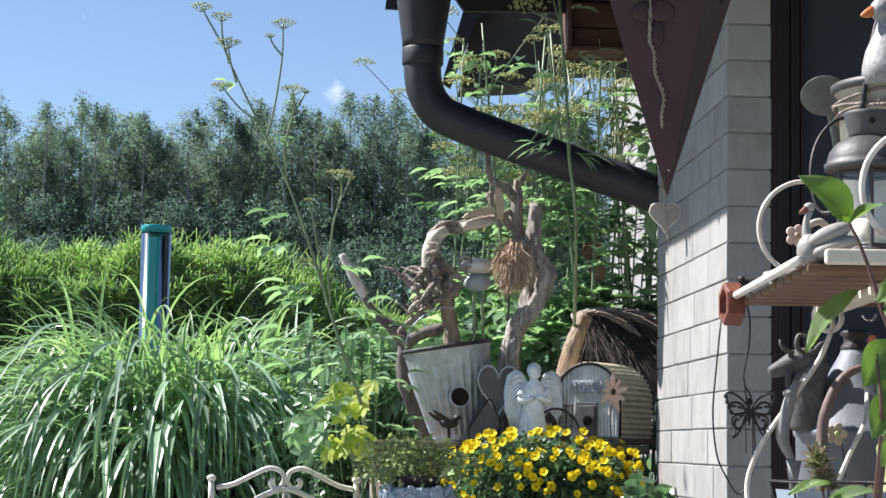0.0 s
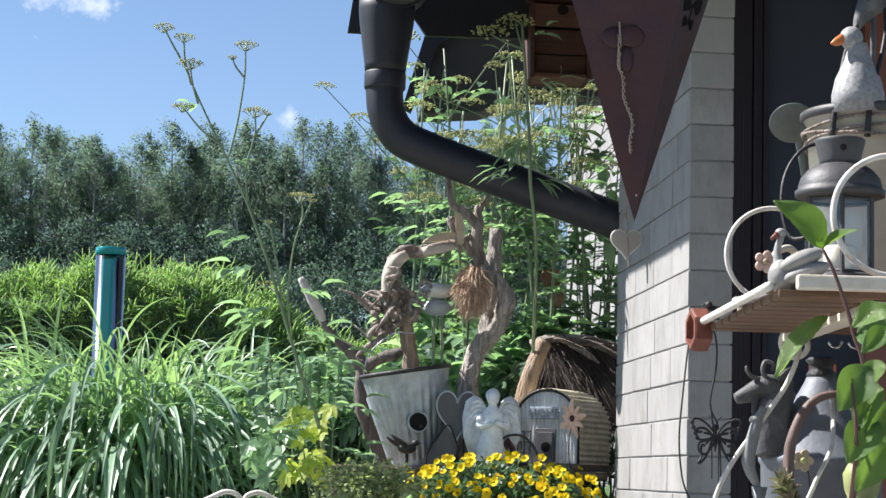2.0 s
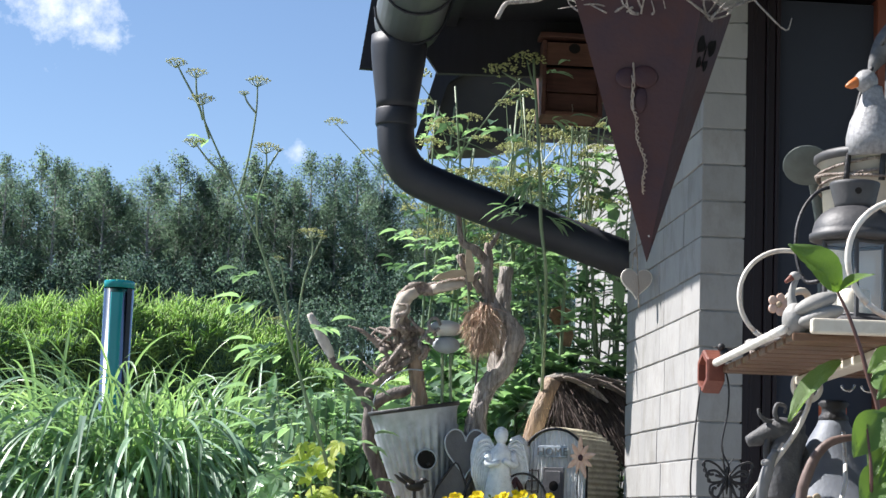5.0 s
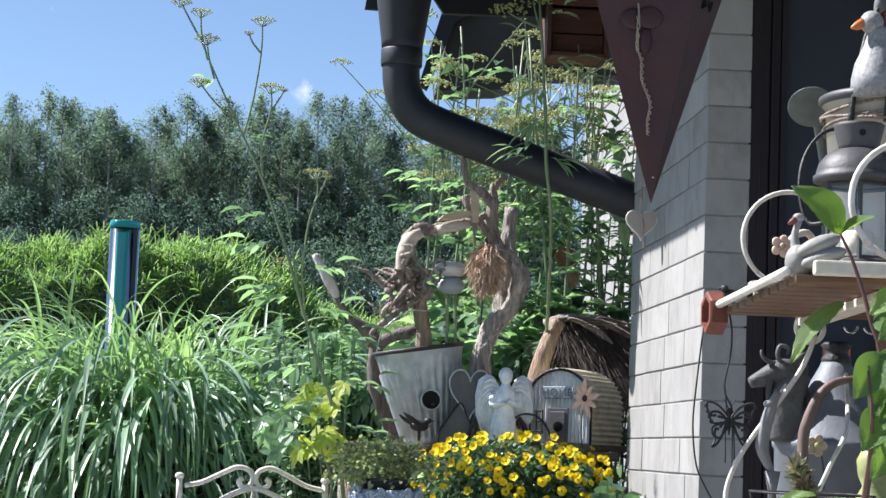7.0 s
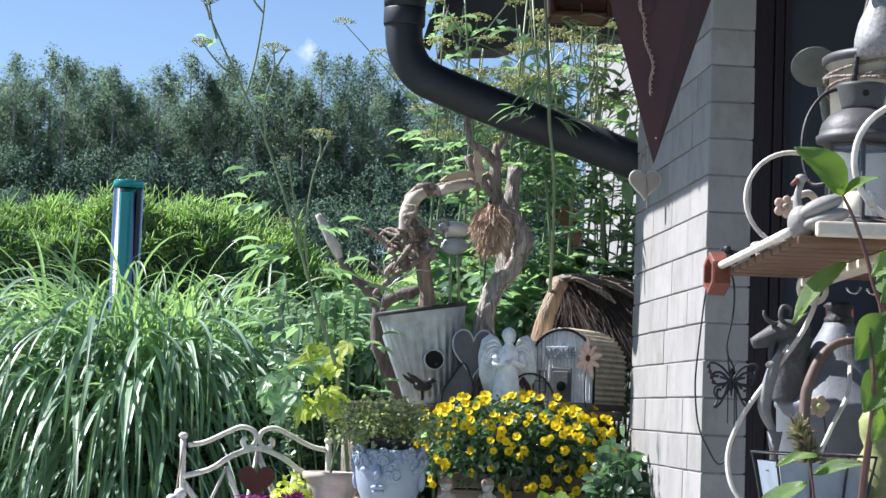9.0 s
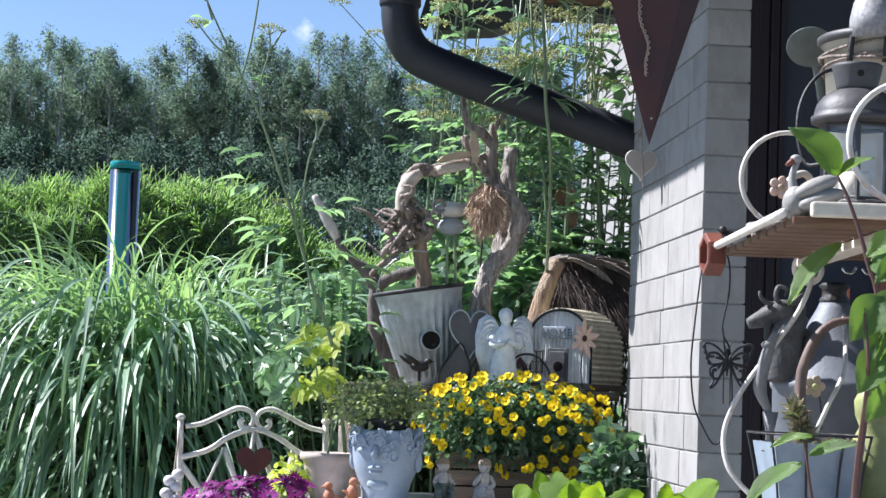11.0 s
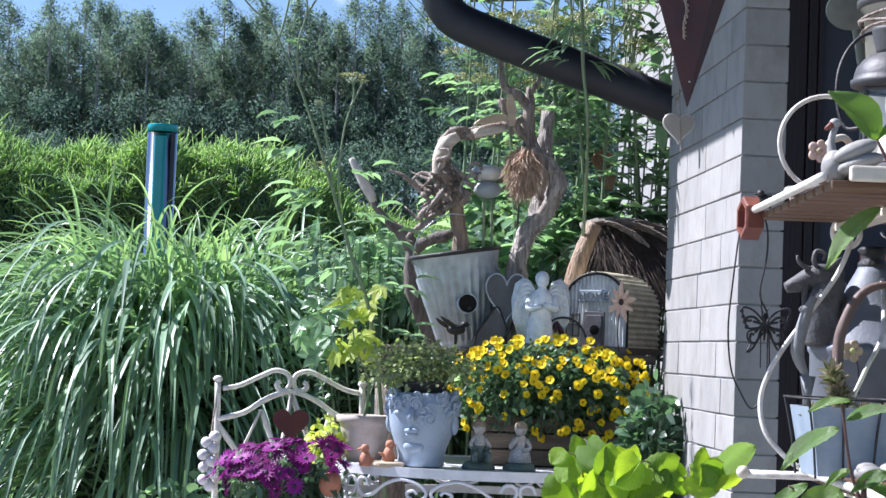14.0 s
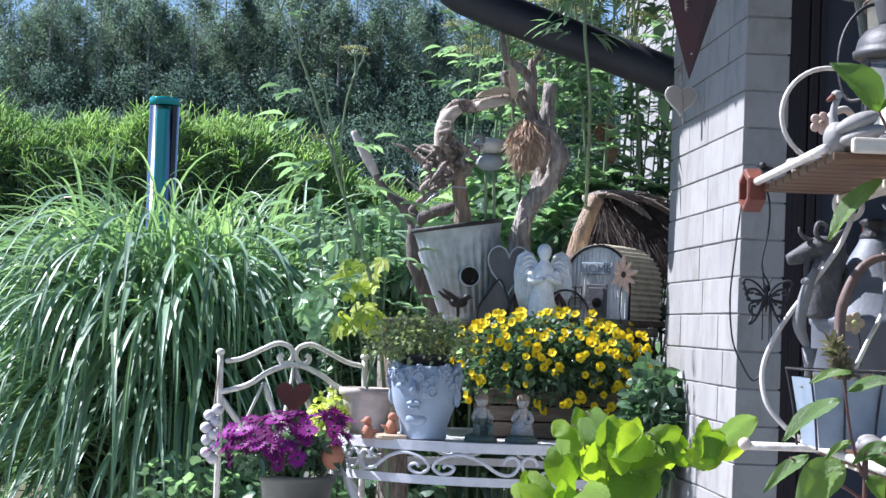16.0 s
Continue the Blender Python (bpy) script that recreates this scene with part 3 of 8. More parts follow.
def finger(V, F, base, way, ln, r0):
    """One needle-clad shoot: a three-sided spindle."""
    d = way.normalized()
    u = d.orthogonal().normalized()
    w = d.cross(u)
    i0 = len(V)
    for t, r in ((0.0, 0.55), (0.35, 1.0), (0.8, 0.75)):
        for k in range(3):
            a = 2.094 * k
            V.append(base + d * (ln * t) + (u * math.cos(a) + w * math.sin(a)) * (r0 * r))
    V.append(base + d * ln)
    for q in range(2):
        for k in range(3):
            j = (k + 1) % 3
            F.append((i0 + 3 * q + k, i0 + 3 * q + j, i0 + 3 * q + 3 + j, i0 + 3 * q + 3 + k))
    for k in range(3):
        F.append((i0 + 6 + k, i0 + 6 + (k + 1) % 3, i0 + 9))


hr = random.Random(21)
bm = bmesh.new()
hx = [-6 + 0.25 * i for i in range(29)]
pts = [(x, hedge_top(x) - 0.16) for x in hx]
# Solid dark core; its colour stands in for shade between the shoots.
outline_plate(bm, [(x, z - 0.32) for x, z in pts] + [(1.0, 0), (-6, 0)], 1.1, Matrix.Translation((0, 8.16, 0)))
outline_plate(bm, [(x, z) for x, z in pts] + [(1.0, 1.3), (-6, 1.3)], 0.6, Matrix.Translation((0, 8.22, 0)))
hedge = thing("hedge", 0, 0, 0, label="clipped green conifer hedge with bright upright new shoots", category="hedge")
part("inside", bm, HEDGE_CORE, hedge, "solid dark core standing in for shade inside the hedge")
old, new_growth = ([], []), ([], [])
for i in range(13500):
    x = hr.uniform(-3.75, 0.9)
    s = 1.35 * hr.random()
    zt = hedge_top(x)
    # s runs up the steep front, then back over the rounded shoulder
    if s < 0.72:
        y, z, out = 7.52 + 0.03 * s, zt - 1.02 + s, Vector((0, -1, 0.25))
    else:
        a = (s - 0.72) / 0.63 * math.pi / 2
        y, z, out = 7.95 - 0.40 * math.cos(a), zt - 0.30 + 0.30 * math.sin(a), Vector((0, -math.cos(a), 0.3 + math.sin(a)))
    lump = 0.11 * noise.noise(Vector((x * 3.4, z * 4.2, 2))) + 0.06 * noise.noise(Vector((x * 9, z * 10, 5)))
    b = Vector((x, y, z)) + out * (lump + hr.gauss(0, 0.02) - 0.03)
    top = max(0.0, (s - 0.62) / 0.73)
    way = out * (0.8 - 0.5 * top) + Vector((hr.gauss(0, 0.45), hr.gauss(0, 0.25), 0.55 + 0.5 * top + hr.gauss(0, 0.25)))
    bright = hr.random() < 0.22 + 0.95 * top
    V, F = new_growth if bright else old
    ln = hr.uniform(0.06, 0.11) + (hr.uniform(0.0, 0.07) if bright else 0)
    if bright and top > 0.6 and hr.random() < 0.05:
        ln, way = hr.uniform(0.17, 0.27), Vector((hr.gauss(0, 0.15), 0, 1))
    way.normalize()
    r0 = hr.uniform(0.0038, 0.0062)
    finger(V, F, b, way, ln, r0)
    side = way.cross(Vector((hr.gauss(0, 0.3), -1, 0.4))).normalized()
    for k in range(4):
        sg = 1 if k % 2 else -1
        finger(V, F, b + way * ln * (0.08 + 0.15 * k), way * 0.75 + side * (sg * hr.uniform(0.5, 0.95)) + rand_dir(hr) * 0.25, ln * hr.uniform(0.42, 0.7), r0 * 0.9)
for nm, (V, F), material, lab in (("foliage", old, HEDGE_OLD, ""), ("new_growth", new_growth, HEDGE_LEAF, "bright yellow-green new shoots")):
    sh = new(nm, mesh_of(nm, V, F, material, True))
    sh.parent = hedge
    sh["kind"] = "stuff"
    if lab:
        sh["label"] = lab

# ---- silver grass ----
gr = random.Random(5)
GX, GY = -1.46, 2.75


def blade(V, F, base, heading, rise, bend, length, w, turn, curl, seg=13):
    """A long folded leaf that climbs, arches over and hangs; creased along its midrib."""
    out = Vector((math.cos(heading), math.sin(heading), 0))
    flat_side = Vector((-out.y, out.x, 0))
    p = base.copy()
    i0 = len(V)
    for k in range(seg + 1):
        t = k / seg
        el = rise - bend * t ** curl
        along = out * math.cos(el) + Vector((0, 0, math.sin(el)))
        tw = turn * t
        nrm = along.cross(flat_side)
        side = flat_side * math.cos(tw) + nrm * math.sin(tw)
        keel = side.cross(along)
        ww = w * min(1.0, 0.55 + 1.8 * t) * (1 - max(0.0, (t - 0.55) / 0.45) ** 1.6 * 0.97)
        mid = p + keel * (ww * 0.35)
        V += [p - side * ww, mid, mid.copy(), p + side * ww]
        p = p + along * (length / seg)
    for k in range(seg):
        q = i0 + 4 * k
        F += [(q, q + 1, q + 5, q + 4), (q + 2, q + 3, q + 7, q + 6)]


def stalk_point(r_, h):
    a = r_.uniform(0, 2 * math.pi)
    k = math.sqrt(r_.random())
    return a, Vector((GX + (0.34 * k + 0.15 * k * h) * math.cos(a), GY + (0.34 * k + 0.15 * k * h) * math.sin(a), h))


V, F = [], []
for i in range(1900):
    # leaves along the stalks, hanging to the ground in long arcs
    h = 0.22 + 0.90 * gr.random() ** 0.8
    a, base = stalk_point(gr, h)
    blade(V, F, base, a + gr.gauss(0, 0.5), radians(gr.uniform(52, 84)), radians(gr.uniform(128, 172)), gr.uniform(0.66, 1.15) * (1.0 if h < 0.85 else 0.78),
          gr.uniform(0.0060, 0.0125), gr.uniform(-0.9, 0.9), gr.uniform(0.55, 1.0))
for i in range(230):
    # young upright leaves in the crown of the clump
    h = gr.uniform(0.80, 1.10)
    a, base = stalk_point(gr, h)
    blade(V, F, base, a + gr.gauss(0, 0.9), radians(gr.uniform(70, 92)), radians(gr.uniform(50, 170)), gr.uniform(0.36, 0.62),
          gr.uniform(0.004, 0.0085), gr.uniform(-0.8, 0.8), gr.uniform(1.5, 2.6))
VY, FY = [], []
for i in range(260):
    # fresh light leaves that stand up and fold over at the tip
    h = gr.uniform(0.88, 1.16)
    a, base = stalk_point(gr, h)
    base.x += 0.04
    blade(VY, FY, base, a + gr.gauss(0, 0.8), radians(gr.uniform(68, 92)), radians(gr.uniform(70, 185)), gr.uniform(0.34, 0.60),
          gr.uniform(0.0045, 0.0085), gr.uniform(-0.8, 0.8), gr.uniform(1.4, 2.4))
# Inner stalks get a dark colour in place of the clump's own shade.
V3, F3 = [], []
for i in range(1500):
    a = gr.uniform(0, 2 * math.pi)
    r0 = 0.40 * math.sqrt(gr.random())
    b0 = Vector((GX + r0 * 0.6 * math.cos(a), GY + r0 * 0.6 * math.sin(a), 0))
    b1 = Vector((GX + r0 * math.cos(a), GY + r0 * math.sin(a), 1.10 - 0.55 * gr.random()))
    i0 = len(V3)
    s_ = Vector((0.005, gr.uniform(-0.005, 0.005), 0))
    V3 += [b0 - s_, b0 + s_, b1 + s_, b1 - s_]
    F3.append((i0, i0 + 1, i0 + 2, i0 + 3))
grass = thing("silver_grass", 0, 0, 0, label="large clump of arching green silver grass", category="ornamental grass")
gb = new("blades", mesh_of("blades", V, F, GRASS_BLADE, True))
gb.parent = grass
gb["kind"] = "stuff"
gy = new("young_blades", mesh_of("young_blades", VY, FY, GRASS_YOUNG, True))
gy.parent = grass
gy["kind"] = "stuff"
gy["label"] = "fresh yellow-green blades at the top of the clump"
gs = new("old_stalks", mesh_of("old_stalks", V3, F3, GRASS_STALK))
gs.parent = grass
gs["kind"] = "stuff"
gs["label"] = "dense stalks inside the clump, dark green standing in for shade"

# ---- glass and steel cylinder on a post behind the grass ----
TEAL = mat("teal_glazed_tube", (0.012, 0.26, 0.28), (0.015, 0.30, 0.31), 3, 0.12, bump=0.0)
STEEL = mat("brushed_steel", (0.62, 0.64, 0.66), (0.52, 0.54, 0.56), 3, 0.10, metal=1.0, bump=0.02, stretch=(1, 1, 0.05))
tube = thing("garden_cylinder", -1.852, 6.25, 0.0, label="teal and polished steel cylinder standing behind the grass", category="garden ornament")
bm = bmesh.new()
lathe(bm, [(0.081, 0.0), (0.081, 2.12), (0.076, 2.12), (0.076, 1.9)], 40, cap=False)
part("steel_body", bm, STEEL, tube, smooth=True)
bm = bmesh.new()
lathe(bm, [(0.0812, 2.118), (0.0835, 2.12), (0.0835, 2.152), (0.082, 2.158), (0.077, 2.158), (0.077, 2.0)], 40, cap=False)
part("top_ring", bm, TEAL, tube, "teal ring at the top", True)
bm = bmesh.new()
n_a = 10
band = []
for k in range(n_a + 1):
    a = radians(-115 + 45 * k / n_a)
    band.append((math.cos(a), math.sin(a)))
vs = [[bm.verts.new((c * r, s * r, z)) for c, s in band] for z in (0.1, 2.09) for r in (0.0815, 0.085)]
for a, b in ((vs[1], vs[3]), (vs[0], vs[2])):
    for k in range(n_a):
        bm.faces.new((a[k], a[k + 1], b[k + 1], b[k]))
bm.faces.new((vs[0][0], vs[1][0], vs[3][0], vs[2][0]))
bm.faces.new((vs[0][-1], vs[1][-1], vs[3][-1], vs[2][-1]))
part("teal_strip", bm, TEAL, tube, "teal glazed strip along the tube", True)
# This dark band paints in a reflection on the polished steel.
bm = bmesh.new()
band = [(math.cos(radians(-52 + 22 * k / n_a)), math.sin(radians(-52 + 22 * k / n_a))) for k in range(n_a + 1)]
vs = [[bm.verts.new((c * r, s * r, z)) for c, s in band] for z in (0.1, 2.115) for r in (0.0815, 0.084)]
for a, b in ((vs[1], vs[3]), (vs[0], vs[2])):
    for k in range(n_a):
        bm.faces.new((a[k], a[k + 1], b[k + 1], b[k]))
bm.faces.new((vs[0][0], vs[1][0], vs[3][0], vs[2][0]))
bm.faces.new((vs[0][-1], vs[1][-1], vs[3][-1], vs[2][-1]))
part("dark_strip", bm, PIPE_DARK, tube, "dark strip standing in for a reflection along the tube", True)
# ---- more materials ----
def fine_mat(name, c1, c2=None, scale=6.0, rough=0.6, **k):
    """The same as mat, with grain and stains of a size for small things."""
    k["bscale"] = k.get("bscale", 70.0) * 2.2
    k["stain_scale"] = k.get("stain_scale", 2.5) * 3.0
    return mat(name, c1, c2, scale * 3.2, rough, **k)



ZINC = fine_mat("weathered_zinc", (0.50, 0.56, 0.62), (0.36, 0.41, 0.46), 9, 0.38, metal=0.35, bump=0.15, stain=(0.26, 0.28, 0.30), stain_scale=6, stain_amount=0.5)
ZINC_PALE = fine_mat("pale_zinc", (0.80, 0.82, 0.83), (0.66, 0.68, 0.70), 8, 0.5, metal=0.05, bump=0.12, stain=(0.30, 0.31, 0.32), stain_scale=7, stain_amount=0.45)
IRON = fine_mat("dark_cast_iron", (0.045, 0.045, 0.05), (0.03, 0.028, 0.028), 14, 0.55, metal=0.4, bump=0.4)
# Purple in the rust colour stands in for sky reflected by the sheet.
RUST = fine_mat("rusty_steel_sheet", (0.042, 0.020, 0.030), (0.062, 0.025, 0.027), 5, 0.55, metal=0.15, bump=0.25, bscale=50, stain=(0.075, 0.026, 0.02), stain_scale=4, stain_amount=0.6)
DRIFT = fine_mat("grey_driftwood", (0.60, 0.55, 0.51), (0.27, 0.235, 0.21), 34, 0.85, bump=1.0, bscale=110, stretch=(1, 1, 0.10), stain=(0.09, 0.07, 0.06), stain_scale=14, stain_amount=0.75, bump_dist=0.014)
DRIFT_DARK = fine_mat("brown_weathered_branch", (0.36, 0.30, 0.26), (0.16, 0.125, 0.105), 28, 0.85, bump=1.0, bscale=90, stretch=(1, 1, 0.25), stain=(0.46, 0.41, 0.36), stain_scale=12, stain_amount=0.7, bump_dist=0.012)
PEELED = fine_mat("peeled_orange_log", (0.40, 0.30, 0.22), (0.20, 0.15, 0.115), 24, 0.8, bump=1.0, bscale=80, stretch=(1, 1, 0.18), stain=(0.42, 0.25, 0.13), stain_scale=7, stain_amount=0.5, bump_dist=0.01)
PALE_WOOD = fine_mat("pale_split_wood", (0.52, 0.42, 0.30), (0.42, 0.33, 0.23), 14, 0.8, bump=0.4, stretch=(0.3, 1, 1))
COIR = fine_mat("coconut_fibre", (0.64, 0.48, 0.36), (0.42, 0.30, 0.21), 20, 0.95, bump=0.3, vary=0.35, island=True)
THATCH = fine_mat("dry_broom_twigs", (0.085, 0.066, 0.056), (0.045, 0.035, 0.03), 15, 0.95, bump=0.2, vary=0.45, island=True)
STONE_WHITE = fine_mat("smooth_white_stone", (0.62, 0.62, 0.58), (0.50, 0.51, 0.49), 6, 0.6, bump=0.1)
STONE_GREY = fine_mat("smooth_grey_stone", (0.36, 0.40, 0.43), (0.28, 0.32, 0.35), 6, 0.6, bump=0.1)
SLATE = fine_mat("dark_slate", (0.085, 0.087, 0.10), (0.115, 0.115, 0.125), 10, 0.5, bump=0.3)
PLASTER = fine_mat("blue_white_plaster", (0.86, 0.90, 0.94), (0.70, 0.76, 0.82), 20, 0.6, bump=0.3, stain=(0.30, 0.34, 0.38), stain_scale=14, stain_amount=0.5)
BARN_ROOF = fine_mat("yellowed_corrugated_sheet", (0.80, 0.75, 0.58), (0.66, 0.61, 0.46), 8, 0.45, metal=0.05, bump=0.2, stain=(0.30, 0.24, 0.15), stain_scale=9, stain_amount=0.5)
PETAL_PEACH = fine_mat("peach_tin_petal", (0.74, 0.56, 0.46), (0.62, 0.40, 0.30), 25, 0.5, bump=0.1)
BROWN_BOX = fine_mat("nest_box_wood", (0.11, 0.045, 0.032), (0.075, 0.032, 0.024), 10, 0.7, bump=0.4, stretch=(0.4, 1, 3))
BROWN_PALE = fine_mat("nest_box_front_wood", (0.17, 0.075, 0.05), (0.12, 0.055, 0.036), 12, 0.7, bump=0.4, stretch=(0.4, 1, 3))
# Near-black of the discs and plates that imitate shade in openings.
BLACK_HOLE = fine_mat("dark_hollow", (0.008, 0.007, 0.006), (0.012, 0.010, 0.009), 20, 0.95)
WIRE = fine_mat("pale_twisted_wire", (0.42, 0.36, 0.30), (0.30, 0.24, 0.19), 40, 0.6, metal=0.3)
WHITE_METAL = fine_mat("white_painted_iron", (0.74, 0.72, 0.67), (0.66, 0.63, 0.57), 12, 0.45, bump=0.2, stain=(0.24, 0.14, 0.09), stain_scale=16, stain_amount=0.45)
TABLE_WHITE = fine_mat("white_painted_table", (0.72, 0.73, 0.76), (0.64, 0.65, 0.69), 8, 0.4, bump=0.1, stain=(0.40, 0.39, 0.38), stain_scale=12, stain_amount=0.3)
PLANK = fine_mat("weathered_plank", (0.20, 0.16, 0.12), (0.13, 0.10, 0.08), 9, 0.85, bump=0.6, stretch=(0.3, 2, 2))


def bars(name, parent, material, items, label="", n=8, per=5, knots=0.0):
    """One mesh of several joined bars."""
    bm = bmesh.new()
    for i, (pts, r) in enumerate(items):
        sweep(bm, pts, r, n, per, knots, i)
    return part(name, bm, material, parent, label, True)


# ---- raised plank behind the table ----
bench = thing("plank_bench", 0, 0, 0, label="weathered plank shelf on log legs behind the table", category="bench")
for y0, y1, dz in ((1.00, 1.19, 0), (1.196, 1.385, 0.004), (1.391, 1.58, -0.003)):
    bm = bmesh.new()
    box(bm, -0.82, -0.005, y0, y1, 0.975 + dz, 1.0 + dz, 0.004)
    part("plank", bm, PLANK, bench)
for x in (-0.72, -0.08):
    for y in (1.08, 1.5):
        bm = bmesh.new()
        sweep(bm, [(x, y, -0.02), (x + 0.01, y, 0.5), (x, y, 0.975)], [0.045, 0.04, 0.04], 10, 4, 0.15, int(x * 10))
        part("leg", bm, DRIFT_DARK, bench, smooth=True)

# ---- driftwood arrangement ----
DRIFT_LIGHT = fine_mat("smooth_pale_driftwood", (0.62, 0.56, 0.48), (0.44, 0.38, 0.32), 16, 0.8, bump=0.6, stretch=(0.4, 1, 1), stain=(0.24, 0.19, 0.15), stain_scale=9, stain_amount=0.5)
arr = thing("driftwood_piece", 0, 0, 0, label="pale grey twisted driftwood trunk with a dark forked branch", category="driftwood")
bars("stem", arr, DRIFT, [([(-0.39, 1.16, 1.0), (-0.382, 1.15, 1.24), (-0.362, 1.15, 1.31), (-0.325, 1.15, 1.40), (-0.318, 1.16, 1.50), (-0.311, 1.17, 1.60), (-0.306, 1.17, 1.68)],
                           [0.034, 0.027, 0.024, 0.025, 0.022, 0.02, 0.017])], n=22, per=8, knots=0.45)
bars("twisted_limb", arr, DRIFT, [([(-0.352, 1.14, 1.33), (-0.31, 1.12, 1.39), (-0.284, 1.11, 1.455), (-0.29, 1.11, 1.50), (-0.33, 1.11, 1.54), (-0.352, 1.12, 1.58)],
                                   [0.019, 0.022, 0.022, 0.02, 0.018, 0.016])], n=20, per=8, knots=0.45)
bars("forked_branch", arr, DRIFT_DARK, [([(-0.352, 1.12, 1.565), (-0.368, 1.12, 1.62), (-0.366, 1.12, 1.69), (-0.37, 1.12, 1.74)], [0.018, 0.018, 0.015, 0.006]),
                                       ([(-0.366, 1.12, 1.68), (-0.40, 1.11, 1.715), (-0.44, 1.11, 1.735), (-0.452, 1.11, 1.80), (-0.462, 1.11, 1.83)], [0.013, 0.012, 0.010, 0.007, 0.004]),
                                       ([(-0.368, 1.12, 1.72), (-0.345, 1.12, 1.755), (-0.335, 1.12, 1.775)], [0.010, 0.008, 0.004]),
                                       ([(-0.385, 1.12, 1.60), (-0.402, 1.11, 1.635), (-0.388, 1.11, 1.655)], [0.012, 0.009, 0.005]),
                                       ([(-0.445, 1.11, 1.70), (-0.43, 1.1, 1.66), (-0.415, 1.1, 1.60)], [0.012, 0.010, 0.006])], n=14, knots=0.5)
arc = thing("driftwood_arch", 0, 0, 0, label="arched gnarled driftwood piece on a peeled post", category="driftwood")
bars("post", arc, PEELED, [([(-0.548, 1.16, 1.0), (-0.541, 1.16, 1.27), (-0.553, 1.16, 1.36), (-0.56, 1.16, 1.42)], [0.024, 0.022, 0.020, 0.021])], n=20, per=8, knots=0.3)
bars("arch", arc, DRIFT_DARK, [([(-0.565, 1.15, 1.40), (-0.575, 1.15, 1.45), (-0.60, 1.14, 1.51), (-0.602, 1.14, 1.56), (-0.575, 1.14, 1.60), (-0.53, 1.14, 1.605), (-0.49, 1.14, 1.615), (-0.44, 1.14, 1.63), (-0.415, 1.14, 1.63)],
                                [0.016, 0.018, 0.015, 0.016, 0.018, 0.014, 0.016, 0.012, 0.007])], n=22, per=7, knots=0.7)
bars("pale_limb", arc, DRIFT_LIGHT, [([(-0.618, 1.12, 1.475), (-0.612, 1.12, 1.53), (-0.59, 1.12, 1.575), (-0.565, 1.12, 1.595)], [0.012, 0.019, 0.021, 0.013]),
                               ([(-0.52, 1.115, 1.60), (-0.47, 1.11, 1.612), (-0.43, 1.11, 1.62)], [0.012, 0.016, 0.008])], n=10, knots=0.3)
rr = random.Random(31)
items = []
for i in range(34):
    a = Vector((-0.585 + rr.gauss(0, 0.03), 1.13 + rr.gauss(0, 0.02), 1.44 + rr.gauss(0, 0.03)))
    b = a + Vector((rr.uniform(-0.085, 0.03), rr.gauss(0, 0.03), rr.uniform(-0.05, 0.05)))
    c = b + Vector((rr.uniform(-0.05, 0.02), rr.gauss(0, 0.03), rr.uniform(-0.04, 0.04)))
    items.append(([a, (a + b) / 2 + rand_dir(rr) * 0.015, b, c], [0.010, 0.009, 0.006, 0.002]))
bars("root_tangle", arc, DRIFT_DARK, items, "tangle of thin weathered roots", 6, 4, 0.3)["kind"] = "stuff"
bm = bmesh.new()
outline_plate(bm, [(-0.05, 0), (-0.03, 0.012), (0.01, 0.018), (0.05, 0.012), (0.06, 0.0), (0.02, -0.004)], 0.03, pose(-0.475, 1.10, 1.635, 0, -12, 8))
part("wood_slice", bm, PALE_WOOD, arc, "pale flat slice of wood")
bm = bmesh.new()
outline_plate(bm, [(-0.012, 0), (0.004, -0.002), (0.013, 0.05), (0.006, 0.085), (-0.006, 0.09), (-0.013, 0.06)], 0.012, pose(-0.412, 1.09, 1.625, 0, -8, 0))
part("wood_splinter", bm, PALE_WOOD, arc, "pale upright split of wood")
loops = []
for k, (cx, cz, r) in enumerate(((-0.535, 1.445, 0.017), (-0.522, 1.468, 0.014), (-0.512, 1.50, 0.016))):
    loops.append(([(cx + r * math.cos(a), 1.10 + 0.006 * math.sin(3 * a), cz + r * 1.1 * math.sin(a)) for a in [i * 0.7 for i in range(9)]], 0.005))
bars("root_loop", arc, DRIFT, loops, "curled pale root loops", 6, 3)

pebbles = thing("stacked_pebbles", -0.474, 1.14, 1.0, label="two stacked smooth pebbles on a thin rod", category="stone ornament")
bars("rod", pebbles, STEM_GREEN, [([(-0.012, 0, 0), (-0.006, 0, 0.25), (-0.010, 0, 0.44)], 0.0045), ([(0.024, 0.01, 0), (0.020, 0.01, 0.25), (0.012, 0, 0.43)], 0.0045)])
bm = bmesh.new()
ball(bm, 0, 0, 0.448, 0.04, 1.0, 0.9, 0.62, 20, 12)
part("lower_pebble", bm, STONE_GREY, pebbles, "grey-blue pebble", True)
bm = bmesh.new()
ball(bm, -0.002, 0, 0.494, 0.047, 1.0, 0.9, 0.5, 20, 12)
part("upper_pebble", bm, STONE_WHITE, pebbles, "whitish pebble", True)

tuft = thing("coconut_tuft", -0.382, 1.07, 1.0, label="shaggy tuft of orange-brown coconut fibre", category="fibre tuft")
bars("hanger", tuft, IRON, [([(0, 0.13, 0), (0, 0.13, 0.3), (0.004, 0.08, 0.50), (0, 0.012, 0.55)], 0.003)])
bm = bmesh.new()
ball(bm, 0, 0, 0.50, 0.036, 0.92, 0.8, 1.45, 14, 10)
part("core", bm, COIR, tuft, smooth=True)
V, F = [], []
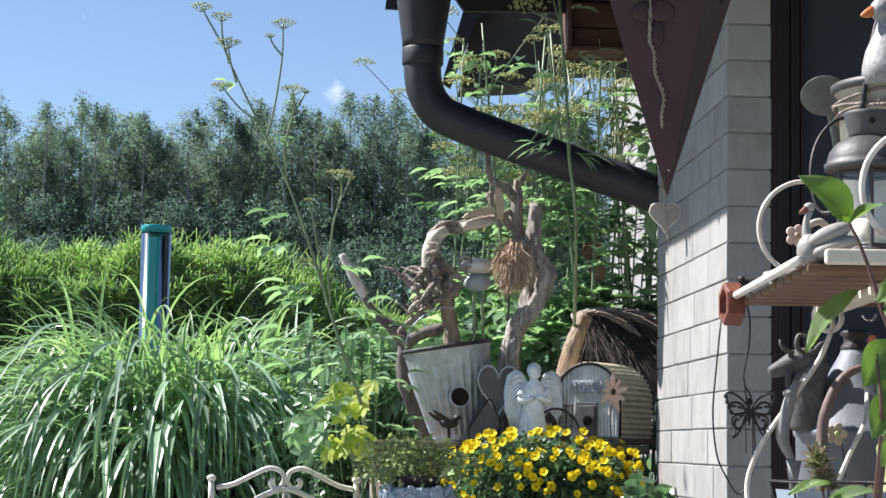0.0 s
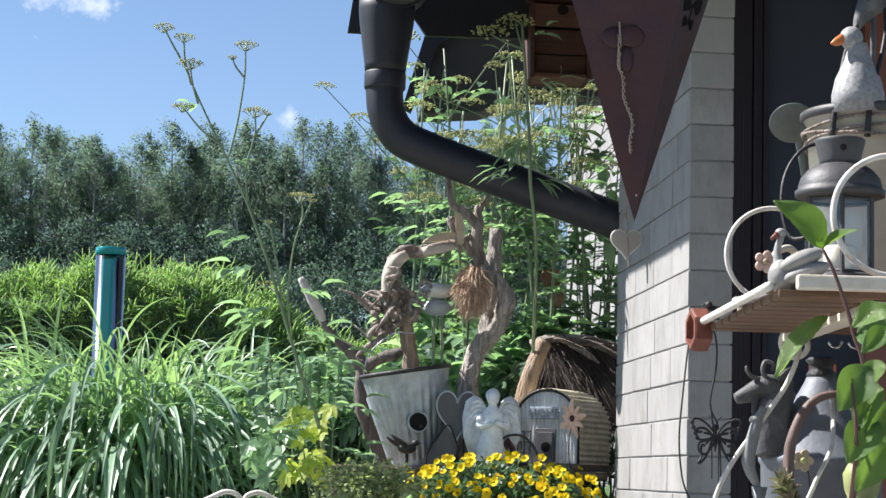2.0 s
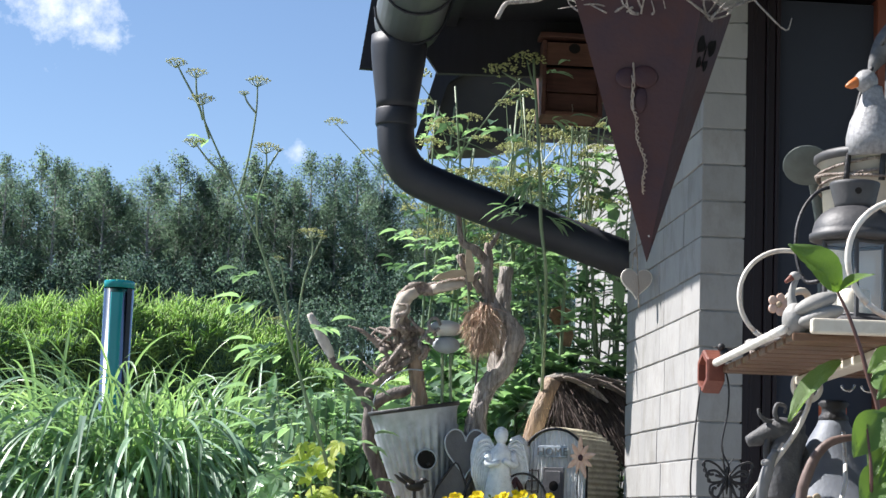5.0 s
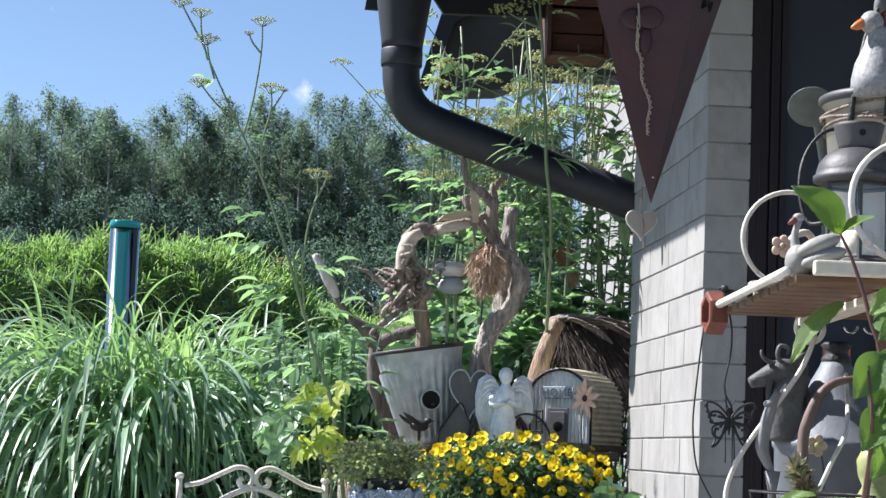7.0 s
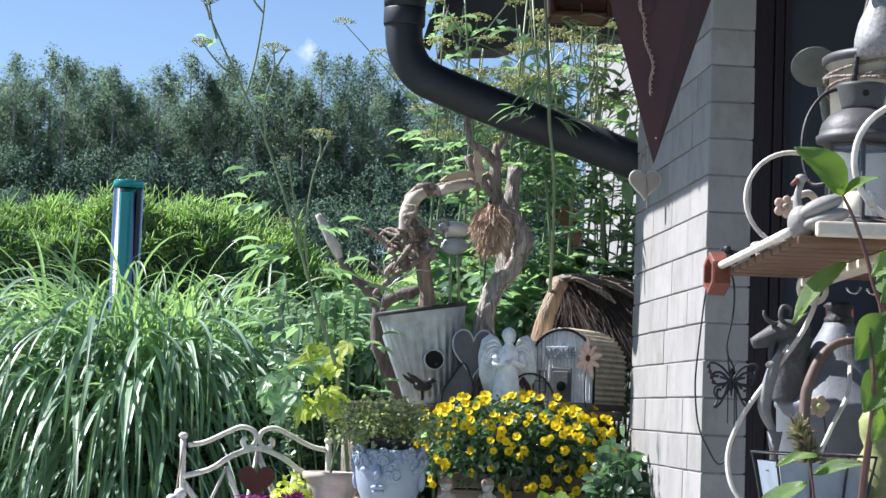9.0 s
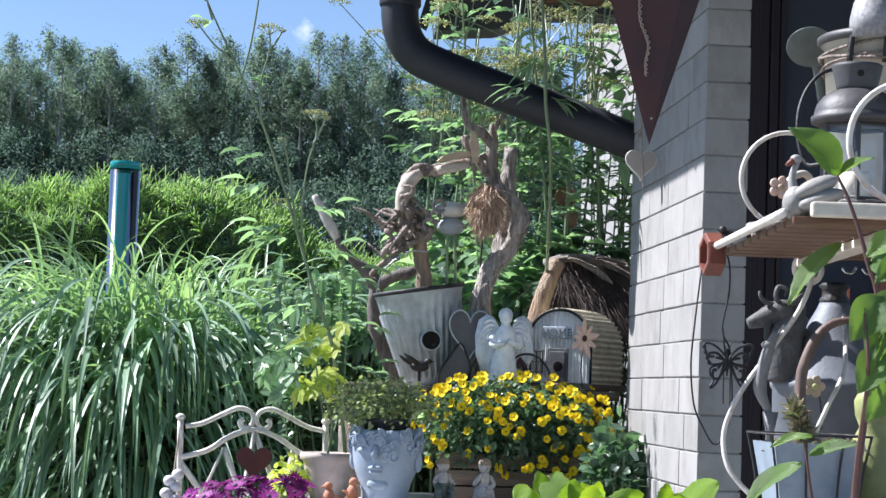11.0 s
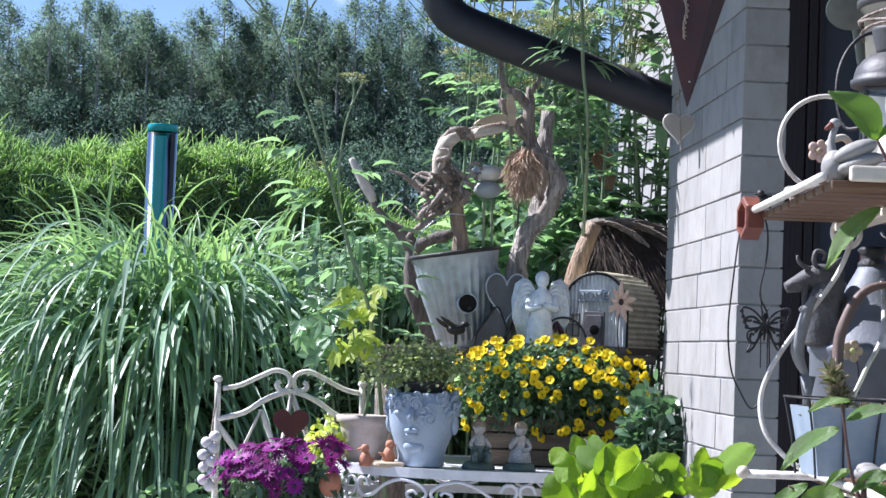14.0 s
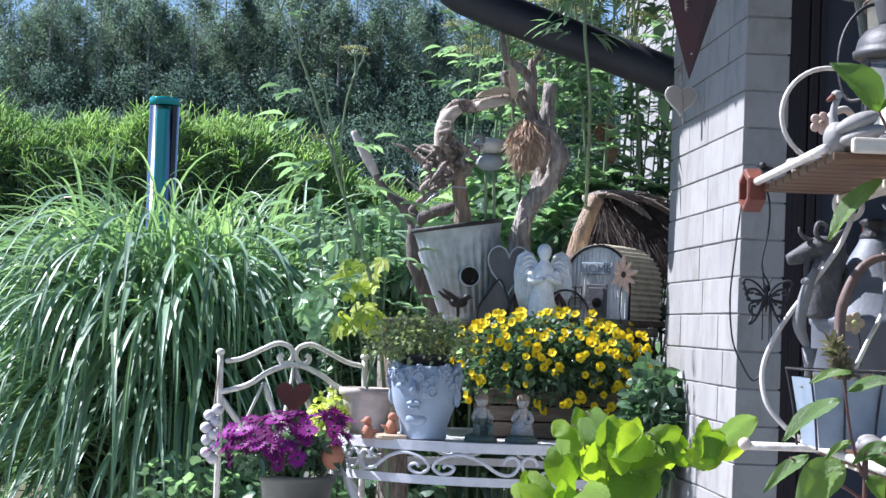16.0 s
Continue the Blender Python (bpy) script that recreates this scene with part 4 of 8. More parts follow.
for i in range(2200):
    d = rand_dir(rr, -0.25)
    b = Vector((d.x * 0.036, d.y * 0.03, 0.510 + d.z * 0.056))
    ln = rr.uniform(0.02, 0.058)
    w = rr.uniform(0.0006, 0.0013)
    d2 = (d * 0.10 + rand_dir(rr) * 0.75 + Vector((0, 0, -0.8))).normalized()
    s = d2.cross(rand_dir(rr)).normalized() * w
    e = b + d2 * ln * 0.5 + rand_dir(rr) * 0.006
    i0 = len(V)
    V += [b - s, b + s, e + s, e - s, e + d2 * ln * 0.5 + Vector((0, 0, -0.012))]
    F += [(i0, i0 + 1, i0 + 2, i0 + 3), (i0 + 3, i0 + 2, i0 + 4)]
fz = new("fibre", mesh_of("fibre", V, F, COIR))
fz.parent = tuft
fz["kind"] = "stuff"

STICK_GREY = fine_mat("dark_grey_stick", (0.17, 0.145, 0.13), (0.08, 0.066, 0.06), 18, 0.85, bump=1.0, stretch=(1, 1, 0.3), stain=(0.27, 0.235, 0.21), stain_scale=10, stain_amount=0.5)
PALE_DRIFT = fine_mat("bleached_wood", (0.66, 0.63, 0.58), (0.50, 0.46, 0.41), 20, 0.8, bump=0.8, stretch=(1, 1, 0.3))
stick = thing("driftwood_stick", 0, 0, 0, label="dark leaning driftwood stick with a pale tip", category="driftwood")
bars("shaft", stick, STICK_GREY, [([(-0.575, 1.5, 1.0), (-0.60, 1.5, 1.03), (-0.655, 1.5, 1.15), (-0.668, 1.5, 1.22), (-0.664, 1.5, 1.29), (-0.70, 1.5, 1.34), (-0.745, 1.5, 1.375), (-0.79, 1.5, 1.43)],
                                  [0.024, 0.022, 0.02, 0.02, 0.022, 0.018, 0.013, 0.009]),
                                 ([(-0.662, 1.5, 1.285), (-0.62, 1.49, 1.315), (-0.57, 1.48, 1.33), (-0.545, 1.48, 1.345)], [0.018, 0.02, 0.017, 0.010])], n=10, knots=0.35)
bars("pale_tip", stick, PALE_DRIFT, [([(-0.785, 1.5, 1.425), (-0.80, 1.5, 1.455), (-0.83, 1.5, 1.51), (-0.858, 1.5, 1.555)], [0.010, 0.016, 0.017, 0.008])], n=9, knots=0.2)

# ---- thatched bird shelter with a peeled log ----
shelter = thing("thatched_shelter", 0.035, 0.20, 0.0, label="small shelter with a dry broom-twig roof and peeled log post", category="bird shelter")
bars("log_post", shelter, PEELED, [([(-0.275, 1.10, 1.0), (-0.235, 1.10, 1.21), (-0.21, 1.11, 1.30), (-0.178, 1.13, 1.372)], [0.025, 0.025, 0.024, 0.023])], n=20, per=8, knots=0.22)
bars("far_post", shelter, DRIFT_DARK, [([(-0.06, 1.5, 1.0), (-0.06, 1.5, 1.2), (-0.06, 1.5, 1.33)], 0.018)], n=10, knots=0.2)
bars("ridge_stick", shelter, DRIFT, [([(-0.20, 1.25, 1.375), (-0.12, 1.27, 1.395), (-0.03, 1.3, 1.388), (0.06, 1.33, 1.36)], [0.014, 0.012, 0.010, 0.004]),
                                      ([(-0.18, 1.23, 1.385), (-0.10, 1.25, 1.40), (-0.02, 1.27, 1.405)], [0.006, 0.010, 0.004]),
                                      ([(-0.10, 1.22, 1.385), (-0.03, 1.22, 1.345), (0.0, 1.22, 1.322)], [0.007, 0.009, 0.003]),
                                      ([(-0.08, 1.24, 1.395), (0.0, 1.25, 1.375), (0.045, 1.25, 1.35)], [0.005, 0.008, 0.003])], n=7, knots=0.35)
V, F = [], []
for i in range(3600):
    u = rr.random()
    front = rr.random() < 0.7
    top_p = Vector((-0.165 + 0.26 * u, 1.27 + 0.07 * u + rr.gauss(0, 0.012), 1.382 - 0.03 * u + 0.018 * noise.noise(Vector((u * 9, 2, 0))) + rr.gauss(0, 0.008)))
    slant = Vector((0.06 + 0.06 * u + rr.gauss(0, 0.05), (-0.14 if front else 0.2) + rr.gauss(0, 0.06), -0.24 + rr.gauss(0, 0.02)))
    if u < 0.2 and rr.random() < 0.25:
        slant.x = -abs(rr.gauss(0.06, 0.05))
    ln = rr.uniform(0.4, 1.15)
    s = Vector((1, rr.uniform(-0.6, 0.6), 0)) * (rr.uniform(0.0005, 0.0013) if rr.random() < 0.93 else rr.uniform(0.0016, 0.003))
    e = top_p + slant * ln
    m_ = top_p.lerp(e, 0.5) + Vector((rr.gauss(0, 0.006), 0, 0.004))
    i0 = len(V)
    V += [top_p - s, top_p + s, m_ + s, m_ - s, e]
    F += [(i0, i0 + 1, i0 + 2, i0 + 3), (i0 + 3, i0 + 2, i0 + 4)]
th = new("twig_roof", mesh_of("twig_roof", V, F, THATCH))
th.parent = shelter
th["kind"] = "stuff"
BARK = fine_mat("grey_bark_slab", (0.20, 0.165, 0.14), (0.10, 0.08, 0.07), 12, 0.9, bump=1.0, stretch=(0.3, 1, 1), stain=(0.32, 0.28, 0.24), stain_scale=8, stain_amount=0.5, bump_dist=0.01)
for x0, z0, ln, tilt, turn, y0 in ((-0.18, 1.385, 0.10, -4, 8, 1.20), (-0.12, 1.396, 0.13, 8, -6, 1.215), (-0.05, 1.392, 0.12, 24, -16, 1.20), (-0.10, 1.380, 0.08, 2, 12, 1.20), (-0.01, 1.385, 0.10, 13, 5, 1.25),
                                   (-0.05, 1.400, 0.11, 10, -12, 1.24), (-0.14, 1.392, 0.10, 18, 0, 1.19), (0.0, 1.372, 0.09, 30, 10, 1.20)):
    bm = bmesh.new()
    outline_plate(bm, [(0, -0.004), (ln * 0.3, -0.007), (ln * 0.8, -0.004), (ln, 0.001), (ln * 0.7, 0.004), (ln * 0.35, 0.007), (0.01, 0.003)], 0.008, pose(x0, y0, z0, 25, tilt, turn))
    part("bark_splinter", bm, BARK, shelter, "torn splinter of grey bark")

# ---- zinc bucket used as a nest box ----
bucket = thing("bucket_nest_box", -0.530, 1.36, 1.0, label="galvanised ribbed bucket nest box with a round hole, tilted", category="nest box")
bucket.matrix_basis = pose(-0.512, 1.19, 1.004, 0, -9.5, 12)
bm = bmesh.new()


def ribs(i, z):
    k = 1.0 if 0.03 < z < 0.205 else 0.0
    return 0.058 * k * math.cos(i * math.pi / 2)


lathe(bm, [(0.074, 0.0), (0.076, 0.004), (0.0765, 0.02), (0.079, 0.032), (0.098, 0.13), (0.1135, 0.204), (0.115, 0.215), (0.123, 0.258), (0.126, 0.262), (0.127, 0.268), (0.122, 0.27), (0.119, 0.258), (0.074, 0.01)], 112, cap=True, wave=ribs)
part("shell", bm, ZINC, bucket, smooth=True)
bm = bmesh.new()
lathe(bm, [(0.1275, 0.262), (0.131, 0.265), (0.131, 0.272), (0.1275, 0.274)], 48, cap=False)
part("rim", bm, IRON, bucket, "dark rolled rim", True)
# Dark disc added below the rim imitates shade inside the bucket.
bm = bmesh.new()
lathe(bm, [(0.0, 0.262), (0.117, 0.260), (0.119, 0.256)], 32, cap=False)
part("filling", bm, BLACK_HOLE, bucket, "dark disc standing in for the shaded inside")
hole_m = pose(-0.012, -0.0985, 0.124, 84, 0, -6)
bm = bmesh.new()
lathe(bm, [(0.0, 0.009), (0.026, 0.009)], 24, hole_m, cap=False)
part("hole", bm, BLACK_HOLE, bucket, "dark disc standing in for the shaded entrance hole")
bm = bmesh.new()
lathe(bm, [(0.025, 0.0), (0.030, 0.0), (0.030, 0.013), (0.026, 0.015), (0.025, 0.004)], 24, hole_m, cap=False)
part("hole_ring", bm, ZINC, bucket, smooth=True)
bm = bmesh.new()
sweep(bm, [(-0.012, -0.10, 0.112), (-0.012, -0.125, 0.112)], 0.004, 8, 3)
part("perch", bm, IRON, bucket)
bars("bail", bucket, ZINC, [([(-0.128, 0, 0.255), (-0.11, -0.05, 0.33), (-0.04, -0.07, 0.375), (0.03, -0.05, 0.37)], 0.0022)], "thin wire handle", 6)

# ---- slate heart, iron bird, iron leaf, hoop ----
slate = thing("heart_board", -0.417, 1.065, 1.0, label="dark slate heart with a raised rim", category="heart ornament")
bm = bmesh.new()
outline_plate(bm, [(x, z + 0.142) for x, z in heart_outline(0.112, 0.135)], 0.010)
part("plate", bm, SLATE, slate)
bm = bmesh.new()
ho = [(x, -0.008, z + 0.142) for x, z in heart_outline(0.115, 0.138, 40)]
sweep(bm, ho + [ho[0]], 0.0026, 6, 1)
part("rim", bm, ZINC, slate, smooth=True)
bars("stake", slate, IRON, [([(0, 0.004, 0), (0, 0.004, 0.09)], 0.004)])
bird = thing("iron_bird", -0.555, 1.03, 1.0, label="small dark cast-iron bird on a stake", category="bird ornament")
bm = bmesh.new()
ball(bm, 0, 0, 0.072, 0.022, 1.35, 0.8, 1.0)
ball(bm, 0.026, 0, 0.092, 0.012)
sweep(bm, [(0.035, 0, 0.092), (0.047, 0, 0.09)], [0.004, 0.0005], 6, 3)
sweep(bm, [(-0.02, 0, 0.078), (-0.045, 0, 0.095), (-0.062, 0, 0.112)], [0.010, 0.008, 0.003], 6, 4, flat=0.4)
sweep(bm, [(-0.005, -0.018, 0.08), (-0.03, -0.026, 0.10), (-0.052, -0.022, 0.122)], [0.010, 0.010, 0.002], 6, 4, flat=0.4)
sweep(bm, [(0, 0, 0.0), (0, 0, 0.055)], 0.005, 6, 3)
part("figure", bm, IRON, bird, smooth=True)
bird.scale = (0.9, 0.9, 0.72)
leafy = thing("iron_leaf", -0.452, 1.06, 1.0, label="dark cast-iron wing-shaped leaf ornament", category="garden ornament")
bm = bmesh.new()
outline_plate(bm, [(-0.05, 0.0), (0.03, 0.0), (0.04, 0.05), (0.025, 0.095), (0.008, 0.118), (-0.02, 0.08), (-0.045, 0.04)], 0.006)
part("plate", bm, SLATE, leafy)
bm = bmesh.new()
sweep(bm, [(-0.05, -0.004, 0.0), (-0.045, -0.004, 0.04), (-0.02, -0.004, 0.08), (0.008, -0.004, 0.118), (0.025, -0.004, 0.095), (0.04, -0.004, 0.05), (0.03, -0.004, 0.0)], 0.003, 6, 3)
sweep(bm, [(0.03, -0.006, 0.02), (0.045, -0.006, 0.06), (0.062, -0.006, 0.095)], [0.004, 0.004, 0.001], 6, 4)
part("vein", bm, IRON, leafy, smooth=True)
hoop = thing("iron_hoop", -0.26, 1.02, 1.0, label="thin black iron hoop with a brown hanging ornament", category="garden ornament")
bars("hoop", hoop, IRON, [([(-0.075, 0, 0.0), (-0.06, 0, 0.05), (-0.025, 0, 0.09), (0.02, 0, 0.092), (0.055, 0, 0.06), (0.075, 0, 0.0)], 0.003)])
bm = bmesh.new()
for k in range(7):
    a = k * 0.9
    sweep(bm, [(-0.02, 0, 0.085), (-0.02 + 0.016 * math.cos(a), 0.01 * math.sin(a), 0.06), (-0.02 + 0.024 * math.cos(a), 0.012 * math.sin(a), 0.035 + 0.004 * k)], [0.003, 0.005, 0.001], 6, 3)
part("pendant", bm, RUST, hoop, "rusty brown pendant", True)

# ---- plaster angel ----
angel_scale = (1.08, 1.0, 1.04)
angel = thing("angel_figurine", -0.322, 1.03, 1.0, label="blue-white plaster angel figurine with folded wings", category="figurine")
bm = bmesh.new()
lathe(bm, [(0.042, 0.0), (0.040, 0.02), (0.034, 0.06), (0.026, 0.095), (0.026, 0.115), (0.030, 0.135), (0.024, 0.152), (0.012, 0.165), (0.010, 0.172)], 24, wave=lambda i, z: 0.05 * (1 if i % 3 == 0 else -0.3) * (1 if z < 0.1 else 0))
ball(bm, 0.0, -0.004, 0.187, 0.0185, 0.9, 1, 1.15)
ball(bm, 0.0, 0.004, 0.193, 0.0195, 0.95, 0.9, 1.0)
sweep(bm, [(-0.028, -0.004, 0.14), (-0.034, -0.018, 0.112), (-0.004, -0.034, 0.118)], [0.011, 0.010, 0.007], 8, 4)
sweep(bm, [(0.028, -0.004, 0.14), (0.034, -0.018, 0.112), (0.004, -0.034, 0.124)], [0.011, 0.010, 0.007], 8, 4)
for s in (-1, 1):
    wing = [(0.012, 0.150), (0.028, 0.186), (0.048, 0.194), (0.068, 0.178), (0.076, 0.135), (0.072, 0.085), (0.056, 0.035), (0.042, 0.018), (0.030, 0.050), (0.018, 0.105)]
    outline_plate(bm, [(s * x, z) for x, z in wing], 0.008, pose(0, 0.014, 0, 0, 0, s * 8))
    for k in range(8):
        t = k / 7
        a0 = Vector((s * (0.020 + 0.034 * t), 0.016, 0.165 + 0.022 * math.sin(2.4 * t)))
        a1 = Vector((s * (0.026 + 0.044 * t), 0.010, 0.11 - 0.012 * t))
        a2 = Vector((s * (0.038 + 0.026 * t), 0.012, 0.030 + 0.035 * t))
        sweep(bm, [a0, a1, a2], [0.005, 0.0065, 0.002], 6, 4, flat=0.6)
    for k in range(5):
        sweep(bm, [(s * 0.016, 0.012, 0.155 - 0.004 * k), (s * (0.034 + 0.002 * k), 0.006, 0.178 - 0.012 * k), (s * 0.060, 0.008, 0.168 - 0.018 * k)], [0.004, 0.006, 0.003], 6, 4, flat=0.6)
part("figure", bm, PLASTER, angel, smooth=True)
angel.scale = angel_scale

# ---- corrugated barn birdhouse ----
barn = thing("corrugated_birdhouse", -0.158, 1.13, 1.0, rz=-33, label="barrel-roofed corrugated metal birdhouse with a sign on its front", category="birdhouse")
W2, SPR = 0.098, 0.125


def arch_points(w, spring, n=22):
    return [(-w, 0.02)] + [(-w * math.cos(math.pi * i / n), spring + w * math.sin(math.pi * i / n)) for i in range(n + 1)] + [(w, 0.02)]


bm = bmesh.new()
xs_ = [-W2 + 2 * W2 * i / 68 for i in range(69)]
lo, hi = [], []
for i, x in enumerate(xs_):
    yy = -0.003 * math.cos(i * math.pi / 2)
    top_z = SPR + math.sqrt(max(0, W2 * W2 - x * x)) - 0.002
    lo.append(bm.verts.new((x, yy, 0.022)))
    hi.append(bm.verts.new((x, yy, max(top_z, 0.03))))
for i in range(68):
    bm.faces.new((lo[i], lo[i + 1], hi[i + 1], hi[i]))
part("front", bm, ZINC_PALE, barn, "pale grey ribbed front")
def barrel_line(w, spring, wave, n=150):
    """The arch from one foot to the other, with small waves across it."""
    total = 2 * (spring - 0.02) + math.pi * w
    out = []
    for i in range(n + 1):
        t = total * i / n
        d = wave * math.cos(2 * math.pi * t / 0.0158)
        if t < spring - 0.02:
            out.append((-w - d, 0.02 + t))
        elif t < spring - 0.02 + math.pi * w:
            a = (t - spring + 0.02) / w
            out.append((-(w + d) * math.cos(a), spring + (w + d) * math.sin(a)))
        else:
            out.append((w + d, 0.02 + total - t))
    return out


bm = bmesh.new()
rows = [[bm.verts.new((x, y, z)) for x, z in barrel_line(W2 + 0.005, SPR, 0.0038)] for y in (-0.008, 0.06, 0.13, 0.209)]
for a, b in zip(rows, rows[1:]):
    for i in range(len(a) - 1):
        bm.faces.new((a[i], a[i + 1], b[i + 1], b[i]))
part("barrel_roof", bm, BARN_ROOF, barn, "yellowed corrugated barrel roof", True)
bm = bmesh.new()
ap = arch_points(W2 + 0.003, SPR)
sweep(bm, [(x, -0.008, z) for x, z in ap], 0.0035, 6, 1)
part("front_edge", bm, IRON, barn, smooth=True)
bm = bmesh.new()
outline_plate(bm, ap, 0.004, Matrix.Translation((0, 0.205, 0)))
part("back", bm, ZINC, barn)
bm = bmesh.new()
box(bm, -0.115, 0.115, -0.03, 0.225, 0.002, 0.02, 0.002)
part("base_board", bm, PLANK, barn)
for nm, b, mt in (("door_frame", (-0.032, 0.032, -0.010, -0.004, 0.024, 0.118), SLATE), ("door", (-0.024, 0.024, -0.013, -0.009, 0.024, 0.108), SLATE), ("sign", (-0.048, 0.04, -0.010, -0.004, 0.145, 0.178), ZINC)):
    bm = bmesh.new()
    box(bm, *b, 0.0015)
    part(nm, bm, mt, barn)
bm = bmesh.new()
lathe(bm, [(0, 0.0), (0.0145, 0.0)], 20, pose(0.004, -0.0145, 0.066, 90, 0, 0), cap=False)
part("hole", bm, BLACK_HOLE, barn)
for k in range(3):
    bm = bmesh.new()
    box(bm, -0.085, -0.046, -0.012, -0.007, 0.05 + 0.028 * k, 0.054 + 0.028 * k, 0.001)
    part("window_bar", bm, IRON, barn)
for k in range(3):
    bm = bmesh.new()
    box(bm, -0.086 + 0.019 * k, -0.0825 + 0.019 * k, -0.0125, -0.0075, 0.045, 0.112, 0.001)
    part("window_bar", bm, IRON, barn)
tx = bpy.data.curves.new("sign_lettering", "FONT")
tx.body = "HOME"
tx.size = 0.031
tx.extrude = 0.0008
tx.align_x = "CENTER"
tx.space_character = 1.15
tmp = new("sign_lettering_curve", tx)
me = bpy.data.meshes.new_from_object(tmp.evaluated_get(bpy.context.evaluated_depsgraph_get()))
bpy.data.objects.remove(tmp)
me.materials.append(fine_mat("grey_letter", (0.17, 0.18, 0.19), (0.13, 0.135, 0.14), 20, 0.6))
lt = new("sign_lettering", me)
lt.parent = barn
lt.matrix_basis = pose(-0.004, -0.0112, 0.151, 90, 0, 0)
fl = thing("tin_flower", -0.108, 1.0, 1.0, label="peach tin flower on a wire stem", category="garden ornament")
bars("stem", fl, IRON, [([(0.0, 0, 0), (-0.008, 0, 0.06), (0.0, 0, 0.135)], 0.002)])
for k in range(9):
    a = k * math.pi / 4.5 + 0.2
    V, F = [], []
    leaf_into(V, F, Vector((0, 0, 0)), Vector((math.cos(a), -0.12, math.sin(a))), (0, 1, 0), (0.056, 0.046, 0.060, 0.050, 0.040)[k % 5], "plain", 0.2, 0.0, 0.40)
    p_ = new("petal", mesh_of("petal", V, F, PETAL_PEACH, True))
    p_.parent = fl
    p_.matrix_basis = pose(0, -0.004, 0.138)
bm = bmesh.new()
ball(bm, 0, -0.008, 0.138, 0.0085, 1, 0.6, 1)
part("centre", bm, RUST, fl, smooth=True)
fl.scale = (0.78, 1.0, 1.04)

# ---- hanging nest box under the eaves ----
nest = thing("hanging_nest_box", -0.122, 1.24, 2.142, label="brown wooden nest box hung under the eaves", category="nest box")
for nm, b, mt in (("back", (-0.095, 0.095, 0.13, 0.145, 0.0, 0.27), BROWN_BOX), ("side", (-0.095, -0.082, 0.0, 0.13, 0.0, 0.262), BROWN_BOX), ("side", (0.082, 0.095, 0.0, 0.13, 0.0, 0.262), BROWN_BOX),
                  ("front_panel", (-0.0815, 0.0815, 0.004, 0.018, 0.18, 0.258), BROWN_PALE), ("floor", (-0.0815, 0.0815, 0.004, 0.13, 0.002, 0.016), BROWN_PALE),
                  ("lower_board", (-0.0815, 0.0815, 0.03, 0.042, 0.018, 0.085), BROWN_BOX), ("middle_board", (-0.0815, 0.0815, 0.034, 0.046, 0.09, 0.177), BROWN_BOX),
                  ("lid", (-0.105, 0.105, -0.02, 0.15, 0.27, 0.286), BROWN_BOX)):
    bm = bmesh.new()
    box(bm, *b, 0.002)
    part(nm, bm, mt, nest)
bm = bmesh.new()
lathe(bm, [(0, 0.0), (0.018, 0.0)], 20, pose(0.004, 0.0025, 0.238, 90, 0, 0), cap=False)
part("hole", bm, BLACK_HOLE, nest)
bm = bmesh.new()
sweep(bm, [(0.005, 0.028, 0.012), (0.006, 0.024, 0.03), (0.004, 0.026, 0.048)], 0.0018, 6, 3)
part("latch", bm, WIRE, nest)
bars("hanger", nest, IRON, [([(0, 0.07, 0.28), (0, 0.07, 0.34)], 0.003)])
nest.scale = (0.95, 1.0, 0.85)

# ---- rusty hanging cone planter ----
cone = thing("rusty_cone_planter", -0.354, -1.25, 1.388, rz=0, label="rusty steel inverted pyramid planter full of dry roots", category="planter")
bm = bmesh.new()
H_ = 0.412
c4 = [(-0.134, -0.045), (0.066, -0.085), (0.134, 0.02), (-0.02, 0.09)]
top_ring = [bm.verts.new((x, y, H_)) for x, y in c4]
tip = bm.verts.new((0.0, 0.0, -0.002))
inn = [bm.verts.new((x * 0.97, y * 0.97, H_)) for x, y in c4]
deep = [bm.verts.new((x * 0.8, y * 0.8, H_ - 0.06)) for x, y in c4]
for i in range(4):
    j = (i + 1) % 4
    bm.faces.new((top_ring[j], top_ring[i], tip))
    bm.faces.new((top_ring[i], top_ring[j], inn[j], inn[i]))
    bm.faces.new((inn[i], inn[j], deep[j], deep[i]))
bm.faces.new(deep)
bmesh.ops.recalc_face_normals(bm, faces=bm.faces)
part("sheet_body", bm, RUST, cone)


def on_front(u, v, lift):
    """A point of the front sheet: u across, v up."""
    a, b = Vector((c4[0][0], c4[0][1], H_)), Vector((c4[1][0], c4[1][1], H_))
    p = a.lerp(b, u) * v
    return p + Vector((0, -1, -0.25)).normalized() * lift


for k, (du, dv, rx_, rz_) in enumerate(((-0.06, 0.0, 0.021, 0.017), (0.115, 0.005, 0.022, 0.018), (0.06, -0.08, 0.010, 0.022))):
    bm = bmesh.new()
    p = on_front(0.42 + du, 0.69 + dv, 0.005)
    ball(bm, p.x, p.y, p.z, 1.0, rx_, 0.003, rz_, 16, 8)
    part("cut_wing", bm, RUST, cone, smooth=True)


def on_side(u, v, lift):
    """A point of the narrow side sheet: u across, v up."""
    a, b = Vector((c4[1][0], c4[1][1], H_)), Vector((c4[2][0], c4[2][1], H_))
    nrm = (b - a).cross(-a).normalized()
    if nrm.x < 0:
        nrm = -nrm
    return a.lerp(b, u) * v + nrm * lift


